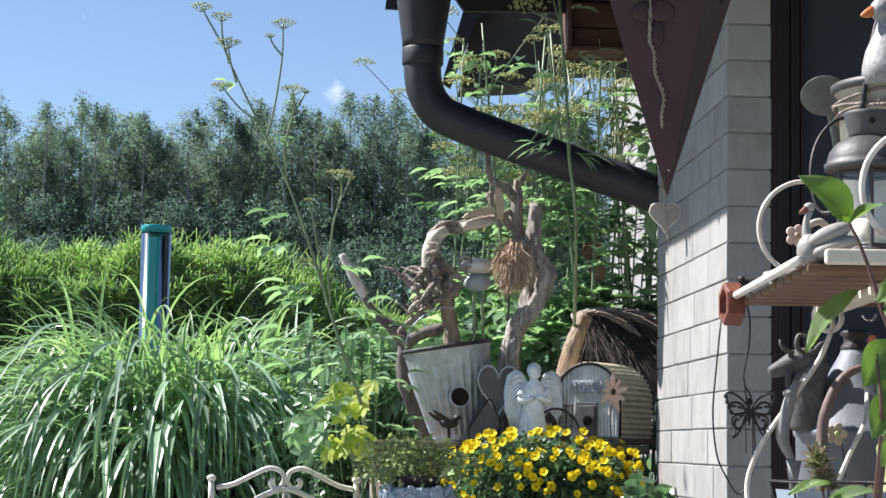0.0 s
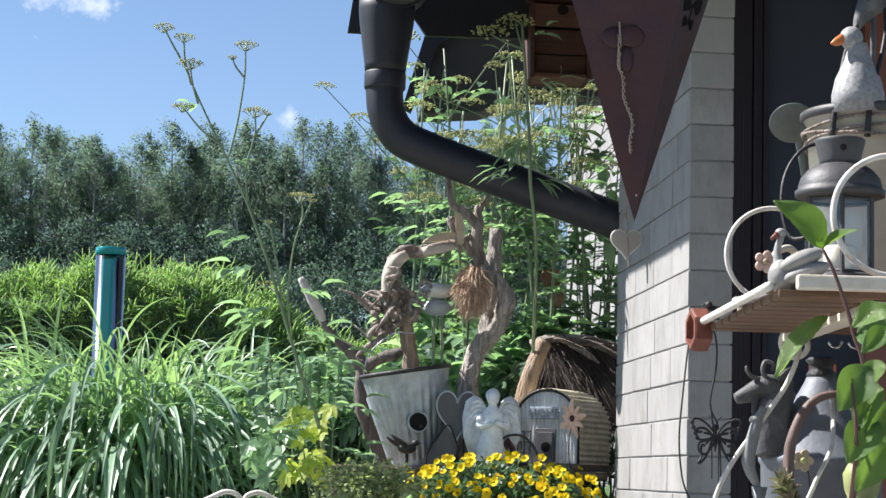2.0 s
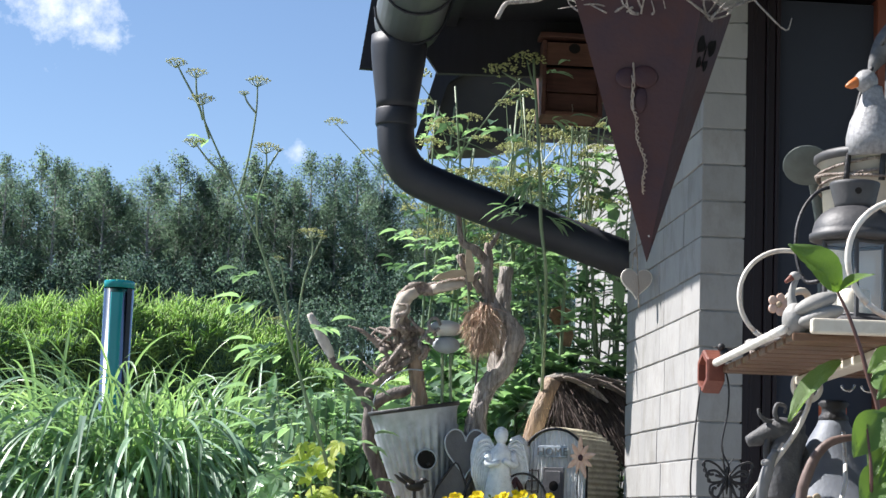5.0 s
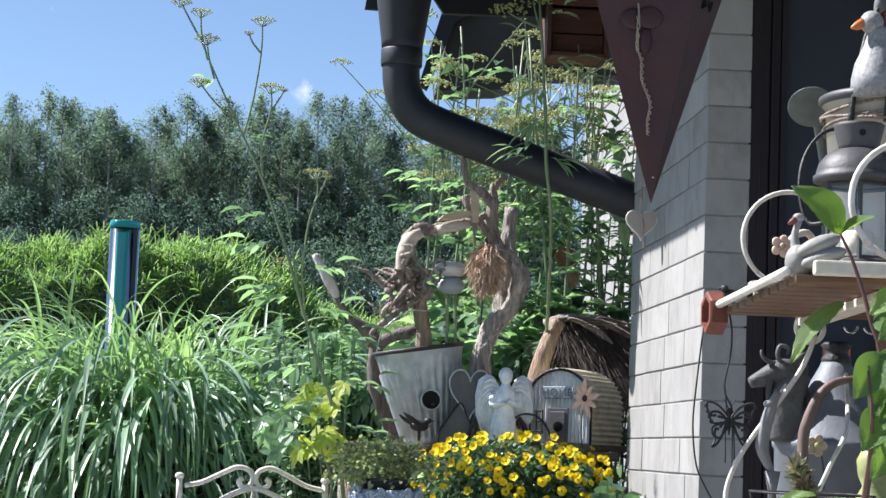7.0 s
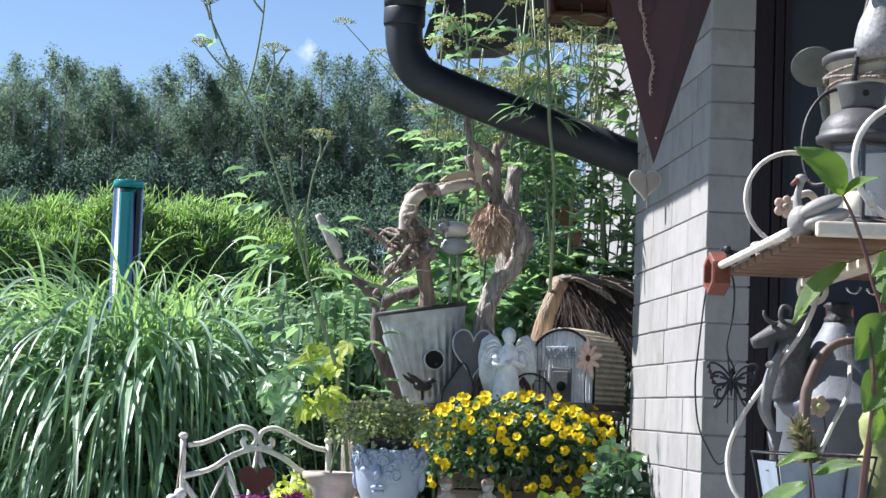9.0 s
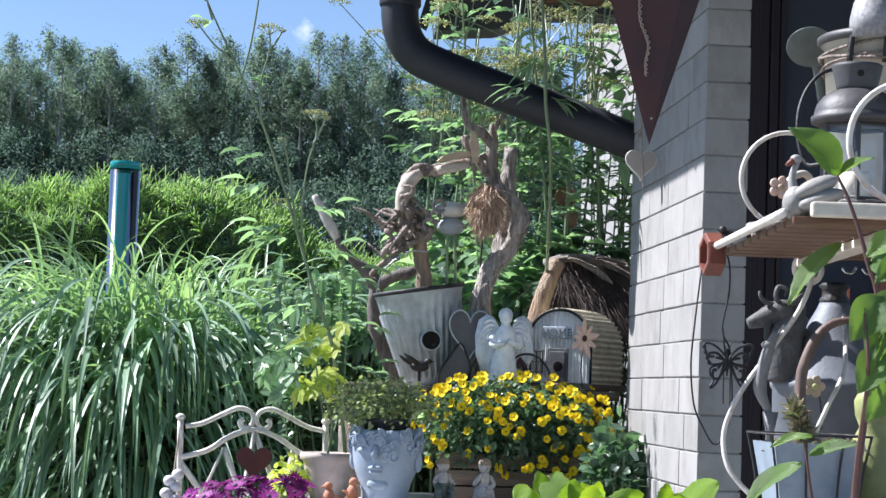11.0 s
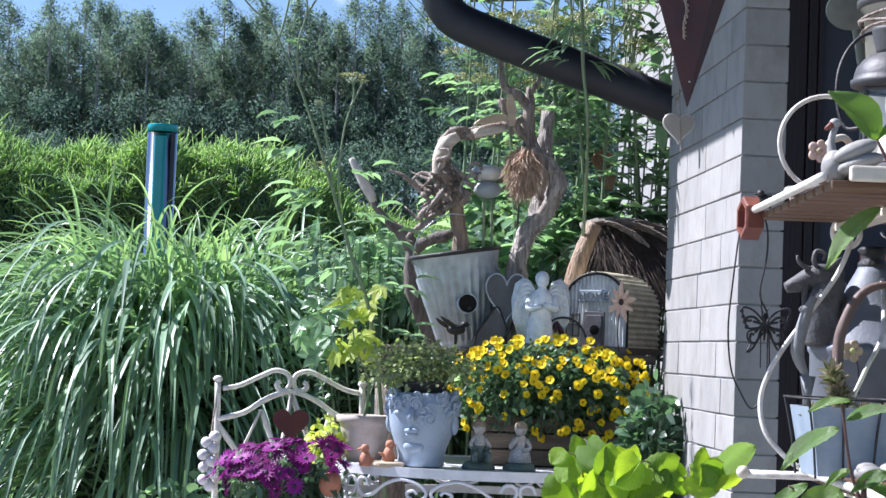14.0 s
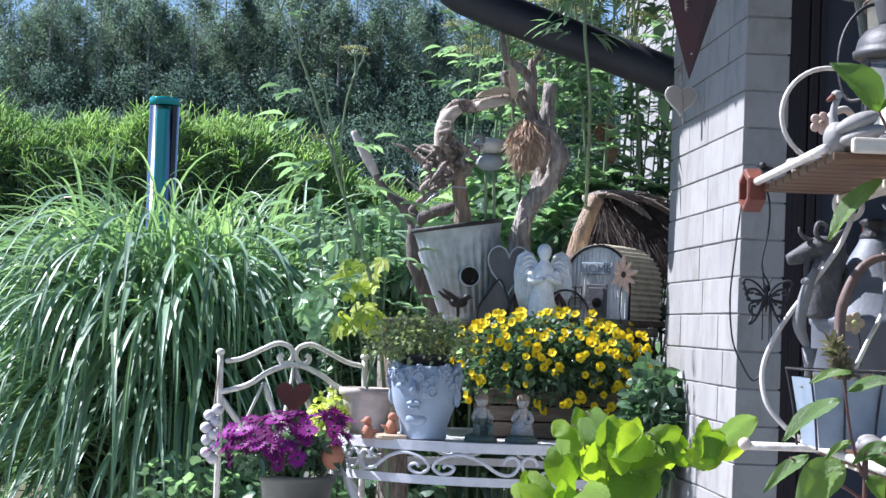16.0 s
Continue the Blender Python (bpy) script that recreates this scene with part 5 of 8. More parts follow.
for u, v, w_, h_ in ((0.30, 0.83, 0.16, 0.030), (0.68, 0.845, 0.16, 0.030), (0.36, 0.765, 0.10, 0.020), (0.62, 0.77, 0.10, 0.020), (0.5, 0.80, 0.03, 0.055)):
    bm = bmesh.new()
    ring = [on_side(u + w_ * math.cos(a), v + h_ * math.sin(a) * (1.3 if math.cos(a) * (u - 0.5) > 0 else 0.8), 0.0008) for a in [i * 0.524 for i in range(12)]]
    bm.faces.new([bm.verts.new(q) for q in ring])
    bmesh.ops.solidify(bm, geom=bm.faces[:], thickness=0.0005)
    part("cut_opening", bm, BLACK_HOLE, cone, "dark plate standing in for a cut-out in the steel")
rt = random.Random(17)
chain_pts = [on_front(0.40, 0.70, 0.012), on_front(0.36, 0.60, 0.012), on_front(0.40, 0.55, 0.012), on_front(0.38, 0.48, 0.012), on_front(0.46, 0.42, 0.012), on_front(0.50, 0.36, 0.012), on_front(0.46, 0.30, 0.012), on_front(0.40, 0.26, 0.012)]
tw = smooth_line(chain_pts, 8)
bm = bmesh.new()
for ph in (0, math.pi):
    sweep(bm, [q + Vector((0.0024 * math.cos(i * 1.1 + ph) + 0.0015 * math.sin(i * 0.37), 0, 0.0024 * math.sin(i * 1.1 + ph))) for i, q in enumerate(tw)], 0.0011, 5, 1)
part("wire_twist", bm, WIRE, cone, "twisted rusty pale wire", True)
for px_, pv in ((0.36, 0.60), (0.40, 0.70)):
    bm = bmesh.new()
    p = on_front(px_, pv, 0.01)
    sweep(bm, [p + Vector((0, 0, 0.02)), p + Vector((0.002, -0.003, -0.012))], 0.0016, 5, 3)
    part("wire_twist", bm, WIRE, cone)
bm = bmesh.new()
lathe(bm, [(0, 0), (0.0017, 0)], 10, pose(0, -0.0135, 0.038, 84, 0, 0), cap=False)
part("rivet_hole", bm, STONE_WHITE, cone)
items = []
for i in range(120):
    a = Vector((rt.uniform(-0.10, 0.09), rt.uniform(-0.07, 0.04), H_ - 0.03))
    d = Vector((rt.gauss(0, 0.8), rt.gauss(0, 0.4), rt.uniform(0.25, 1.0)))
    ln = rt.uniform(0.04, 0.12)
    items.append(([a, a + d * ln * 0.5 + rand_dir(rt) * 0.015, a + d * ln + rand_dir(rt) * 0.02], [rt.uniform(0.001, 0.0035), 0.0015, 0.0005]))
items.append(([(-0.08, -0.06, H_ + 0.004), (-0.13, -0.07, H_ + 0.010), (-0.160, -0.08, H_ + 0.010), (-0.190, -0.08, H_ - 0.018), (-0.225, -0.08, H_ - 0.026), (-0.245, -0.08, H_ - 0.030), (-0.258, -0.08, H_ - 0.054)], [0.0035, 0.004, 0.0045, 0.004, 0.0038, 0.0036, 0.0035]))
items.append(([(-0.160, -0.08, H_ + 0.010), (-0.168, -0.08, H_ + 0.024)], [0.0035, 0.002]))
items.append(([(0.08, -0.09, H_ + 0.0), (0.13, -0.09, H_ + 0.005), (0.16, -0.09, H_ - 0.02), (0.195, -0.09, H_ - 0.05), (0.205, -0.09, H_ - 0.03)], [0.0022, 0.0018, 0.0016, 0.0014, 0.001]))
items.append(([(0.05, -0.08, H_ + 0.01), (0.10, -0.09, H_ + 0.035), (0.13, -0.09, H_ + 0.025)], [0.006, 0.005, 0.002]))
bars("root_nest", cone, DRIFT, items, "bundle of bleached dry roots", 6, 4, 0.2)["kind"] = "stuff"
for x, y in ((-0.10, -0.05), (0.09, -0.03)):
    bm = bmesh.new()
    sweep(bm, [(x, y, H_ - 0.01), (x * 0.5, y * 0.4, H_ + 0.35), (0, 0.02, 2.44 - 1.39)], 0.0016, 5, 4)
    part("hanging_wire", bm, IRON, cone)

# ---- hanging wire heart ----
hh = thing("hanging_heart", -0.050, 0.52, 1.528, label="pale mesh heart hung on twisted wire", category="heart ornament")
MESHY = fine_mat("pale_beige_mesh", (0.50, 0.45, 0.40), (0.42, 0.38, 0.34), 150, 0.8, bump=0.8, bscale=300)
bm = bmesh.new()
outline_plate(bm, [(x, z + 0.04) for x, z in heart_outline(0.075, 0.072)], 0.008)
part("body", bm, MESHY, hh)
bm = bmesh.new()
ho = [(x, 0, z + 0.04) for x, z in heart_outline(0.077, 0.074, 40)]
sweep(bm, ho + [ho[0]], 0.0026, 6, 1)
part("rim", bm, WHITE_METAL, hh, smooth=True)
bars("hanging_wire", hh, WIRE, [([(0.006, -0.007, -0.02), (0.004, -0.007, 0.03), (0.002, 0, 0.08), (0.0, 0.0, 0.12), (-0.004, 0, 0.16)], 0.0018), ([(-0.012, 0, 0.075), (-0.008, 0, 0.12), (-0.002, 0, 0.18), (0.0, 0.06, 0.906)], 0.0014)])

# ---- rusted ornament on a rod among the herbs ----
shard = thing("rusted_ornament", -0.06, 1.78, 0.0, label="orange-brown weathered clay ornament on a rod among the herbs", category="garden ornament")
bars("rod", shard, IRON, [([(0, 0.01, 0), (0, 0.01, 0.9), (0, 0.008, 1.60)], 0.004)])
SHARD_CLAY = fine_mat("weathered_orange_clay", (0.34, 0.20, 0.12), (0.20, 0.11, 0.065), 16, 0.8, bump=0.6, stain=(0.12, 0.07, 0.05), stain_scale=9, stain_amount=0.7)
for nm, ol, mm in (("upper_shard", [(-0.045, 0.0), (-0.02, -0.022), (0.02, -0.012), (0.042, 0.012), (0.03, 0.034), (-0.012, 0.042), (-0.04, 0.026)], pose(0.0, -0.004, 1.60, 12, 8, 20)),
                   ("lower_shard", [(-0.03, 0.0), (-0.012, -0.05), (0.012, -0.058), (0.03, -0.02), (0.026, 0.012), (-0.018, 0.014)], pose(0.006, -0.010, 1.565, -10, -12, -15))):
    bm = bmesh.new()
    outline_plate(bm, ol, 0.014, mm)
    bmesh.ops.bevel(bm, geom=bm.edges[:], offset=0.003, segments=2, affect="EDGES", profile=0.5)
    part(nm, bm, SHARD_CLAY, shard)
# ---- white iron table ----
TX, TY, TZ, TRX, TRY = -0.465, 0.95, 0.692, 0.435, 0.36


def oval(a, grow=0.0):
    return Vector((TX + (TRX + grow) * math.cos(a), TY + (TRY + grow) * math.sin(a), 0))


def oval_band(bm, z0, z1, thick, grow=0.0, n=72):
    rings = [[bm.verts.new(oval(2 * math.pi * i / n, g) + Vector((0, 0, z))) for i in range(n)] for g, z in ((grow, z0), (grow, z1), (grow - thick, z1), (grow - thick, z0))]
    for a, b in zip(rings, rings[1:] + rings[:1]):
        for i in range(n):
            j = (i + 1) % n
            bm.faces.new((a[i], a[j], b[j], b[i]))


table = thing("garden_table", 0, 0, 0, label="oval white painted iron table with scrolls under the top", category="table")
bm = bmesh.new()
n = 72
up_ = [bm.verts.new(oval(2 * math.pi * i / n, -0.004) + Vector((0, 0, TZ))) for i in range(n)]
dn_ = [bm.verts.new(oval(2 * math.pi * i / n, -0.004) + Vector((0, 0, TZ - 0.012))) for i in range(n)]
bm.faces.new(up_)
bm.faces.new(list(reversed(dn_)))
for i in range(n):
    j = (i + 1) % n
    bm.faces.new((dn_[i], dn_[j], up_[j], up_[i]))
part("tabletop", bm, TABLE_WHITE, table)
bm = bmesh.new()
oval_band(bm, TZ - 0.022, TZ + 0.003, 0.006, 0.004)
part("top_band", bm, TABLE_WHITE, table)
bm = bmesh.new()
oval_band(bm, TZ - 0.105, TZ - 0.083, 0.006, 0.004)
part("lower_band", bm, TABLE_WHITE, table)


SCROLL = ((0.195, 0.09), (0.146, 0.71), (0.05, 0.77), (0.005, 0.09), (0.09, -0.8), (0.245, -0.66), (0.44, 0.37), (0.66, 0.91), (0.88, 0.54),
          (0.985, -0.29), (0.90, -0.94), (0.78, -0.8), (0.74, -0.34), (0.82, -0.06), (0.87, -0.37))


def scroll_on_table(a0, a1):
    """An S scroll with curled ends between the two bands."""
    zc, hz = TZ - 0.0525, 0.027
    return [oval(a0 + (a1 - a0) * u) + Vector((0, 0, zc + hz * v)) for u, v in SCROLL]


sc = radians(30)
for k in range(12):
    a0 = radians(-143) + sc * k
    bm = bmesh.new()
    if k % 2:
        sweep(bm, scroll_on_table(a0 + sc * 0.99, a0 + sc * 0.01), 0.0046, 7, 4)
    else:
        sweep(bm, scroll_on_table(a0 + sc * 0.01, a0 + sc * 0.99), 0.0046, 7, 4)
    part("scroll", bm, TABLE_WHITE, table, smooth=True)
for a in (-152, -28, 28, 152):
    p = oval(radians(a), -0.01)
    c = Vector((TX, TY, 0))
    q = c.lerp(p, 0.75)
    bm = bmesh.new()
    sweep(bm, [p + Vector((0, 0, TZ - 0.01)), p + Vector((0, 0, TZ - 0.12)), q + Vector((0, 0, 0.4)), c.lerp(p, 0.7) + Vector((0, 0, 0.2)), c.lerp(p, 0.95) + Vector((0, 0, 0.0))], 0.011, 8, 5)
    part("leg", bm, TABLE_WHITE, table, smooth=True)
bm = bmesh.new()
sweep(bm, [oval(radians(-150), -0.11) + Vector((0, 0, 0.28)), Vector((TX, TY, 0.30)), oval(radians(30), -0.11) + Vector((0, 0, 0.28))], 0.008, 8, 5)
sweep(bm, [oval(radians(-30), -0.11) + Vector((0, 0, 0.28)), Vector((TX, TY, 0.30)), oval(radians(150), -0.11) + Vector((0, 0, 0.28))], 0.008, 8, 5)
part("cross_brace", bm, TABLE_WHITE, table, smooth=True)

# ---- head-shaped planter ----
CERAMIC = fine_mat("blue_grey_ceramic", (0.32, 0.39, 0.48), (0.27, 0.34, 0.43), 8, 0.6, bump=0.2, stain=(0.50, 0.54, 0.58), stain_scale=8, stain_amount=0.4)
planter = thing("head_planter", -0.652, 0.73, TZ + 0.003, rz=-22, label="blue-grey ceramic head-shaped planter with a crown of petals", category="planter")
bm = bmesh.new()
lathe(bm, [(0.060, 0.0), (0.064, 0.004), (0.064, 0.03), (0.072, 0.055), (0.086, 0.09), (0.094, 0.13), (0.093, 0.165), (0.084, 0.19), (0.076, 0.192), (0.078, 0.17)], 36, squash=0.95)
sweep(bm, [(0.0, -0.086, 0.152), (0.0, -0.100, 0.128), (0.0, -0.098, 0.118)], [0.006, 0.011, 0.008], 10, 4)
ball(bm, 0.0, -0.088, 0.094, 0.017, 1.2, 0.6, 0.42)
ball(bm, 0.0, -0.086, 0.083, 0.015, 1.15, 0.6, 0.45)
ball(bm, 0.0, -0.064, 0.052, 0.020, 1.5, 0.5, 0.8)
for s in (-1, 1):
    ball(bm, s * 0.036, -0.080, 0.138, 0.015, 1.3, 0.5, 0.6)
    sweep(bm, [(s * 0.02, -0.090, 0.152), (s * 0.04, -0.084, 0.157), (s * 0.058, -0.070, 0.150)], [0.003, 0.004, 0.002], 6, 4)
    ball(bm, s * 0.094, 0.0, 0.112, 0.022, 0.45, 0.8, 1.25)
cr = random.Random(9)
curl_list = []
for i in range(78):
    a = cr.uniform(0, 2 * math.pi)
    low = 0.160 if 3.4 < a < 4.95 else (0.118 if 4.95 <= a < 5.9 else 0.138)
    z = low + (0.190 - low) * cr.random()
    r = 0.0950 - 0.010 * max(0, (z - 0.165) / 0.03)
    mm = Matrix.Translation((r * math.cos(a), r * 0.95 * math.sin(a), z)) @ Matrix.Rotation(a, 4, "Z") @ Matrix.Rotation(cr.uniform(-0.15, 0.55), 4, "Y") @ Matrix.Rotation(cr.uniform(0, 6.28), 4, "X") @ Matrix.Scale(cr.uniform(0.8, 1.25), 4)
    curl_list.append(mm)
part("pot_body", bm, CERAMIC, planter, smooth=True)
bm = bmesh.new()
ball(bm, 0.0, 0, 0, 0.0135, 0.32, 1.0, 0.92, 12, 7)
sweep(bm, [(0.004, 0.0125 * math.cos(k * 0.785), 0.0115 * math.sin(k * 0.785)) for k in range(7)], [0.0026, 0.0034, 0.0026], 6, 1)
ball(bm, 0.003, 0.003, 0.002, 0.004, 0.6, 1, 1, 8, 6)
first = part("petal", bm, CERAMIC, planter, smooth=True, at=curl_list[0])
for mm in curl_list[1:]:
    o = new("petal", first.data)
    o.parent = planter
    o.matrix_basis = mm
SOIL = fine_mat("potting_soil", (0.03, 0.022, 0.016), (0.018, 0.013, 0.010), 40, 0.95, bump=1.0, bscale=120)
bm = bmesh.new()
lathe(bm, [(0.0, 0.19), (0.05, 0.192), (0.0785, 0.182)], 24, cap=False)
part("soil", bm, SOIL, planter)
bm = bmesh.new()
lathe(bm, [(0.060, 0.17), (0.064, 0.212), (0.067, 0.214), (0.067, 0.220), (0.060, 0.220), (0.056, 0.19)], 32, cap=False)
part("inner_pot", bm, fine_mat("black_plastic_pot", (0.014, 0.014, 0.018), (0.02, 0.02, 0.024), 6, 0.5), planter, "black plastic pot set inside", True)
planter.scale = (0.94, 0.94, 0.98)


def leaf_cloud(name, parent, material, count, inside, size, form, seed, up=0.3, droop=0.3, width=1.0):
    """Many small leaves in a rounded crown; inside(r) gives a place and a way outwards."""
    r_ = random.Random(seed)
    V, F = [], []
    for i in range(count):
        p, d = inside(r_)
        leaf_into(V, F, p, d + rand_dir(r_) * 0.9 + Vector((0, 0, up)), rand_dir(r_, 0.8), r_.uniform(*size), form, 0.2, droop, width)
    o = new(name, mesh_of(name, V, F, material))
    o.parent = parent
    o["kind"] = "stuff"
    return o


def blob(c, s, hollow=0.5):
    c, s = Vector(c), Vector(s)

    def pick(r_):
        d = rand_dir(r_)
        k = hollow + (1 - hollow) * r_.random()
        k *= 1 + 0.25 * noise.noise(d * 2.3 + c * 3)
        return c + Vector((d.x * s.x, d.y * s.y, d.z * s.z)) * k, d
    return pick


def twigs(name, parent, material, base, c, s, count, seed, r=0.0016):
    r_ = random.Random(seed)
    bm = bmesh.new()
    for i in range(count):
        d = rand_dir(r_, 0.4)
        e = Vector(c) + Vector((d.x * s[0], d.y * s[1], d.z * s[2])) * r_.uniform(0.5, 0.95)
        b = Vector(base) + Vector((r_.gauss(0, 0.012), r_.gauss(0, 0.012), 0))
        sweep(bm, [b, b.lerp(e, 0.5) + Vector((0, 0, 0.02)), e], [r, r * 0.8, r * 0.4], 4, 3)
    return part(name, bm, material, parent)


box_plant = thing("small_leaved_shrub", -0.655, 0.74, TZ + 0.19, label="small-leaved dark green shrub growing from the planter", category="pot plant")
twigs("twig", box_plant, STEM_GREEN, (0, 0, -0.005), (-0.01, 0, 0.07), (0.14, 0.1, 0.075), 60, 4)
LEAF_SMALL = fine_mat("small_grey_green_leaf", (0.24, 0.30, 0.15), (0.34, 0.40, 0.22), 30, 0.3, bump=0.0, vary=0.4, island=True, through_light=0.3, glow_tint=(1.2, 1.3, 0.6))
leaf_cloud("foliage", box_plant, LEAF_SMALL, 1600, blob((-0.01, 0.0, 0.065), (0.15, 0.11, 0.075), 0.3), (0.009, 0.017), "plain", 41)

# ---- pale pot with a young vine ----
CLAY_PALE = fine_mat("whitewashed_clay", (0.52, 0.46, 0.42), (0.44, 0.38, 0.34), 7, 0.8, bump=0.3, stain=(0.34, 0.26, 0.21), stain_scale=6, stain_amount=0.5)
vine_pot = thing("pale_flower_pot", -0.795, 0.90, TZ, label="whitewashed clay flower pot on the table", category="flower pot")
bm = bmesh.new()
lathe(bm, [(0.044, 0.0), (0.046, 0.004), (0.066, 0.09), (0.069, 0.10), (0.076, 0.103), (0.077, 0.120), (0.070, 0.122), (0.066, 0.105)], 32)
part("pot", bm, CLAY_PALE, vine_pot, smooth=True)
bm = bmesh.new()
lathe(bm, [(0.0, 0.11), (0.067, 0.108)], 24, cap=False)
part("soil", bm, SOIL, vine_pot)
vine = thing("young_vine", -0.80, 0.90, TZ + 0.108, label="yellow-green lobed vine rising from the pale pot", category="pot plant")
bars("stem", vine, STEM_GREEN, [([(0, 0, 0), (0.01, 0, 0.10), (-0.03, 0, 0.20), (-0.045, 0, 0.30)], [0.004, 0.0035, 0.003, 0.001]),
                               ([(0, 0, 0.02), (0.03, 0.01, 0.12), (0.04, 0, 0.2)], [0.003, 0.002, 0.001]), ([(-0.005, 0, 0.14), (-0.07, -0.01, 0.20), (-0.10, 0, 0.24)], [0.002, 0.002, 0.001])], n=6)


def fan_leaf(V, F, p, way, up, size):
    """A vine leaf of five pointed lobes that share a base."""
    way = Vector(way).normalized()
    for turn, k in ((0, 1.0), (0.85, 0.82), (-0.85, 0.82), (1.75, 0.55), (-1.75, 0.55)):
        leaf_into(V, F, Vector(p), Matrix.Rotation(turn, 3, Vector(up)) @ way, up, size * k * 1.12, "plain", 0.12, 0.15, 0.66)


vr_ = random.Random(42)
for nm, material, count, box_, size in (("young_leaf", LEAF_YELLOW, 22, (-0.09, 0.03, 0.15, 0.36), (0.032, 0.052)), ("older_leaf", LEAF_MID, 15, (-0.19, -0.05, 0.17, 0.34), (0.040, 0.060))):
    V, F = [], []
    for k in range(count):
        p = Vector((vr_.uniform(box_[0], box_[1]), vr_.uniform(-0.06, 0.04), vr_.uniform(box_[2], box_[3])))
        up = Vector((-0.3 + vr_.gauss(0, 0.4), -0.8, 0.6 + vr_.gauss(0, 0.3))).normalized()
        side = up.cross(Vector((vr_.gauss(0, 1), 0, -0.8 + vr_.gauss(0, 0.5)))).normalized()
        fan_leaf(V, F, p, side.cross(up), up, vr_.uniform(*size))
    lf = new(nm, mesh_of(nm, V, F, material))
    lf.parent = vine
    lf["kind"] = "stuff"

# ---- terracotta birds on a wooden disc ----
TERRA = fine_mat("terracotta", (0.46, 0.20, 0.12), (0.38, 0.16, 0.10), 12, 0.75, bump=0.2)
for x, y, rz in ((-0.795, 0.70, 160), (-0.735, 0.715, 20)):
    b_ = thing("terracotta_bird", x, y, TZ + (0.012 if rz == 20 else 0.0), rz, label="small orange terracotta bird figurine", category="bird figurine", group="terracotta birds")
    bm = bmesh.new()
    lathe(bm, [(0.014, 0.0), (0.017, 0.01), (0.014, 0.024), (0.008, 0.036)], 16)
    ball(bm, 0.002, 0, 0.044, 0.0115)
    sweep(bm, [(0.010, 0, 0.044), (0.022, 0, 0.041)], [0.005, 0.0015], 6, 3)
    sweep(bm, [(-0.010, 0, 0.015), (-0.028, 0, 0.022)], [0.008, 0.002], 6, 3)
    part("figure", bm, TERRA, b_, smooth=True)
disc = thing("wooden_disc", -0.738, 0.70, TZ, label="round slice of wood under the bird", category="wood slice")
bm = bmesh.new()
lathe(bm, [(0.040, 0.0), (0.043, 0.004), (0.043, 0.010), (0.039, 0.0125)], 24, wave=lambda i, z: 0.03 * math.sin(i * 1.7))
part("slice", bm, PALE_WOOD, disc)

# ---- two seated figurines ----
FIG_SKIN = fine_mat("painted_figurine", (0.50, 0.46, 0.42), (0.40, 0.38, 0.36), 45, 0.5, bump=0.1, stain=(0.12, 0.16, 0.13), stain_scale=30, stain_amount=0.75)
FIG_BASE = fine_mat("mossy_green_base", (0.07, 0.11, 0.09), (0.11, 0.15, 0.13), 40, 0.6, bump=0.3)
FIG_CLOTH = (fine_mat("dark_green_trousers", (0.045, 0.085, 0.07), (0.16, 0.19, 0.17), 55, 0.6, bump=0.2), fine_mat("grey_white_dress", (0.48, 0.47, 0.46), (0.26, 0.27, 0.28), 60, 0.6, bump=0.2))
FIG_HAIR = fine_mat("fair_figurine_hair", (0.34, 0.27, 0.18), (0.20, 0.15, 0.10), 70, 0.7, bump=0.4)
for x, y, rz, k in ((-0.506, 0.70, 8, 0), (-0.400, 0.70, -6, 1)):
    f_ = thing("seated_figurine", x, y, TZ, rz, label="small painted garden figurine seated on a green base" if k == 0 else "small painted garden figurine in a pale dress on a green base", category="figurine", group="figurines on the table")
    bm = bmesh.new()
    lathe(bm, [(0.040, 0.0), (0.042, 0.006), (0.036, 0.018), (0.020, 0.024)], 20, squash=0.8, wave=lambda i, z: 0.06 * math.sin(i * 2.1))
    if k:
        lathe(bm, [(0.030, 0.022), (0.026, 0.045), (0.015, 0.066), (0.014, 0.085), (0.008, 0.094)], 18)
    else:
        lathe(bm, [(0.020, 0.022), (0.021, 0.04), (0.017, 0.062), (0.016, 0.082), (0.008, 0.092)], 18)
        for s in (-1, 1):
            sweep(bm, [(s * 0.010, -0.008, 0.034), (s * 0.018, -0.034, 0.042), (s * 0.017, -0.036, 0.020)], [0.009, 0.008, 0.007], 8, 4)
    for s in (-1, 1):
        sweep(bm, [(s * 0.014, 0, 0.082), (s * 0.024, -0.012, 0.060), (s * (0.006 if k else 0.012), -0.024, (0.088 if k and s < 0 else 0.052))], [0.006, 0.006, 0.005], 8, 4)
    ball(bm, 0, -0.002, 0.106, 0.0165, 0.95, 1, 1.05)
    ball(bm, 0, 0.003, 0.111, 0.0175, 1, 1, 0.95)
    fig = part("figure", bm, FIG_SKIN, f_, smooth=True)
    for extra in (FIG_BASE, FIG_CLOTH[k], FIG_HAIR):
        fig.data.materials.append(extra)
    for pl in fig.data.polygons:
        c = pl.center
        if c.z < 0.026:
            pl.material_index = 1
        elif c.z < (0.078 if k else 0.060) and (k == 0 or c.z < 0.070):
            pl.material_index = 2
        elif c.z > 0.110 or (c.z > 0.098 and c.y > 0.004):
            pl.material_index = 3

# ---- wooden box with yellow flowers ----
crate = thing("flower_box", -0.30, 0.98, TZ, label="rough brown wooden flower box on the table", category="flower box")
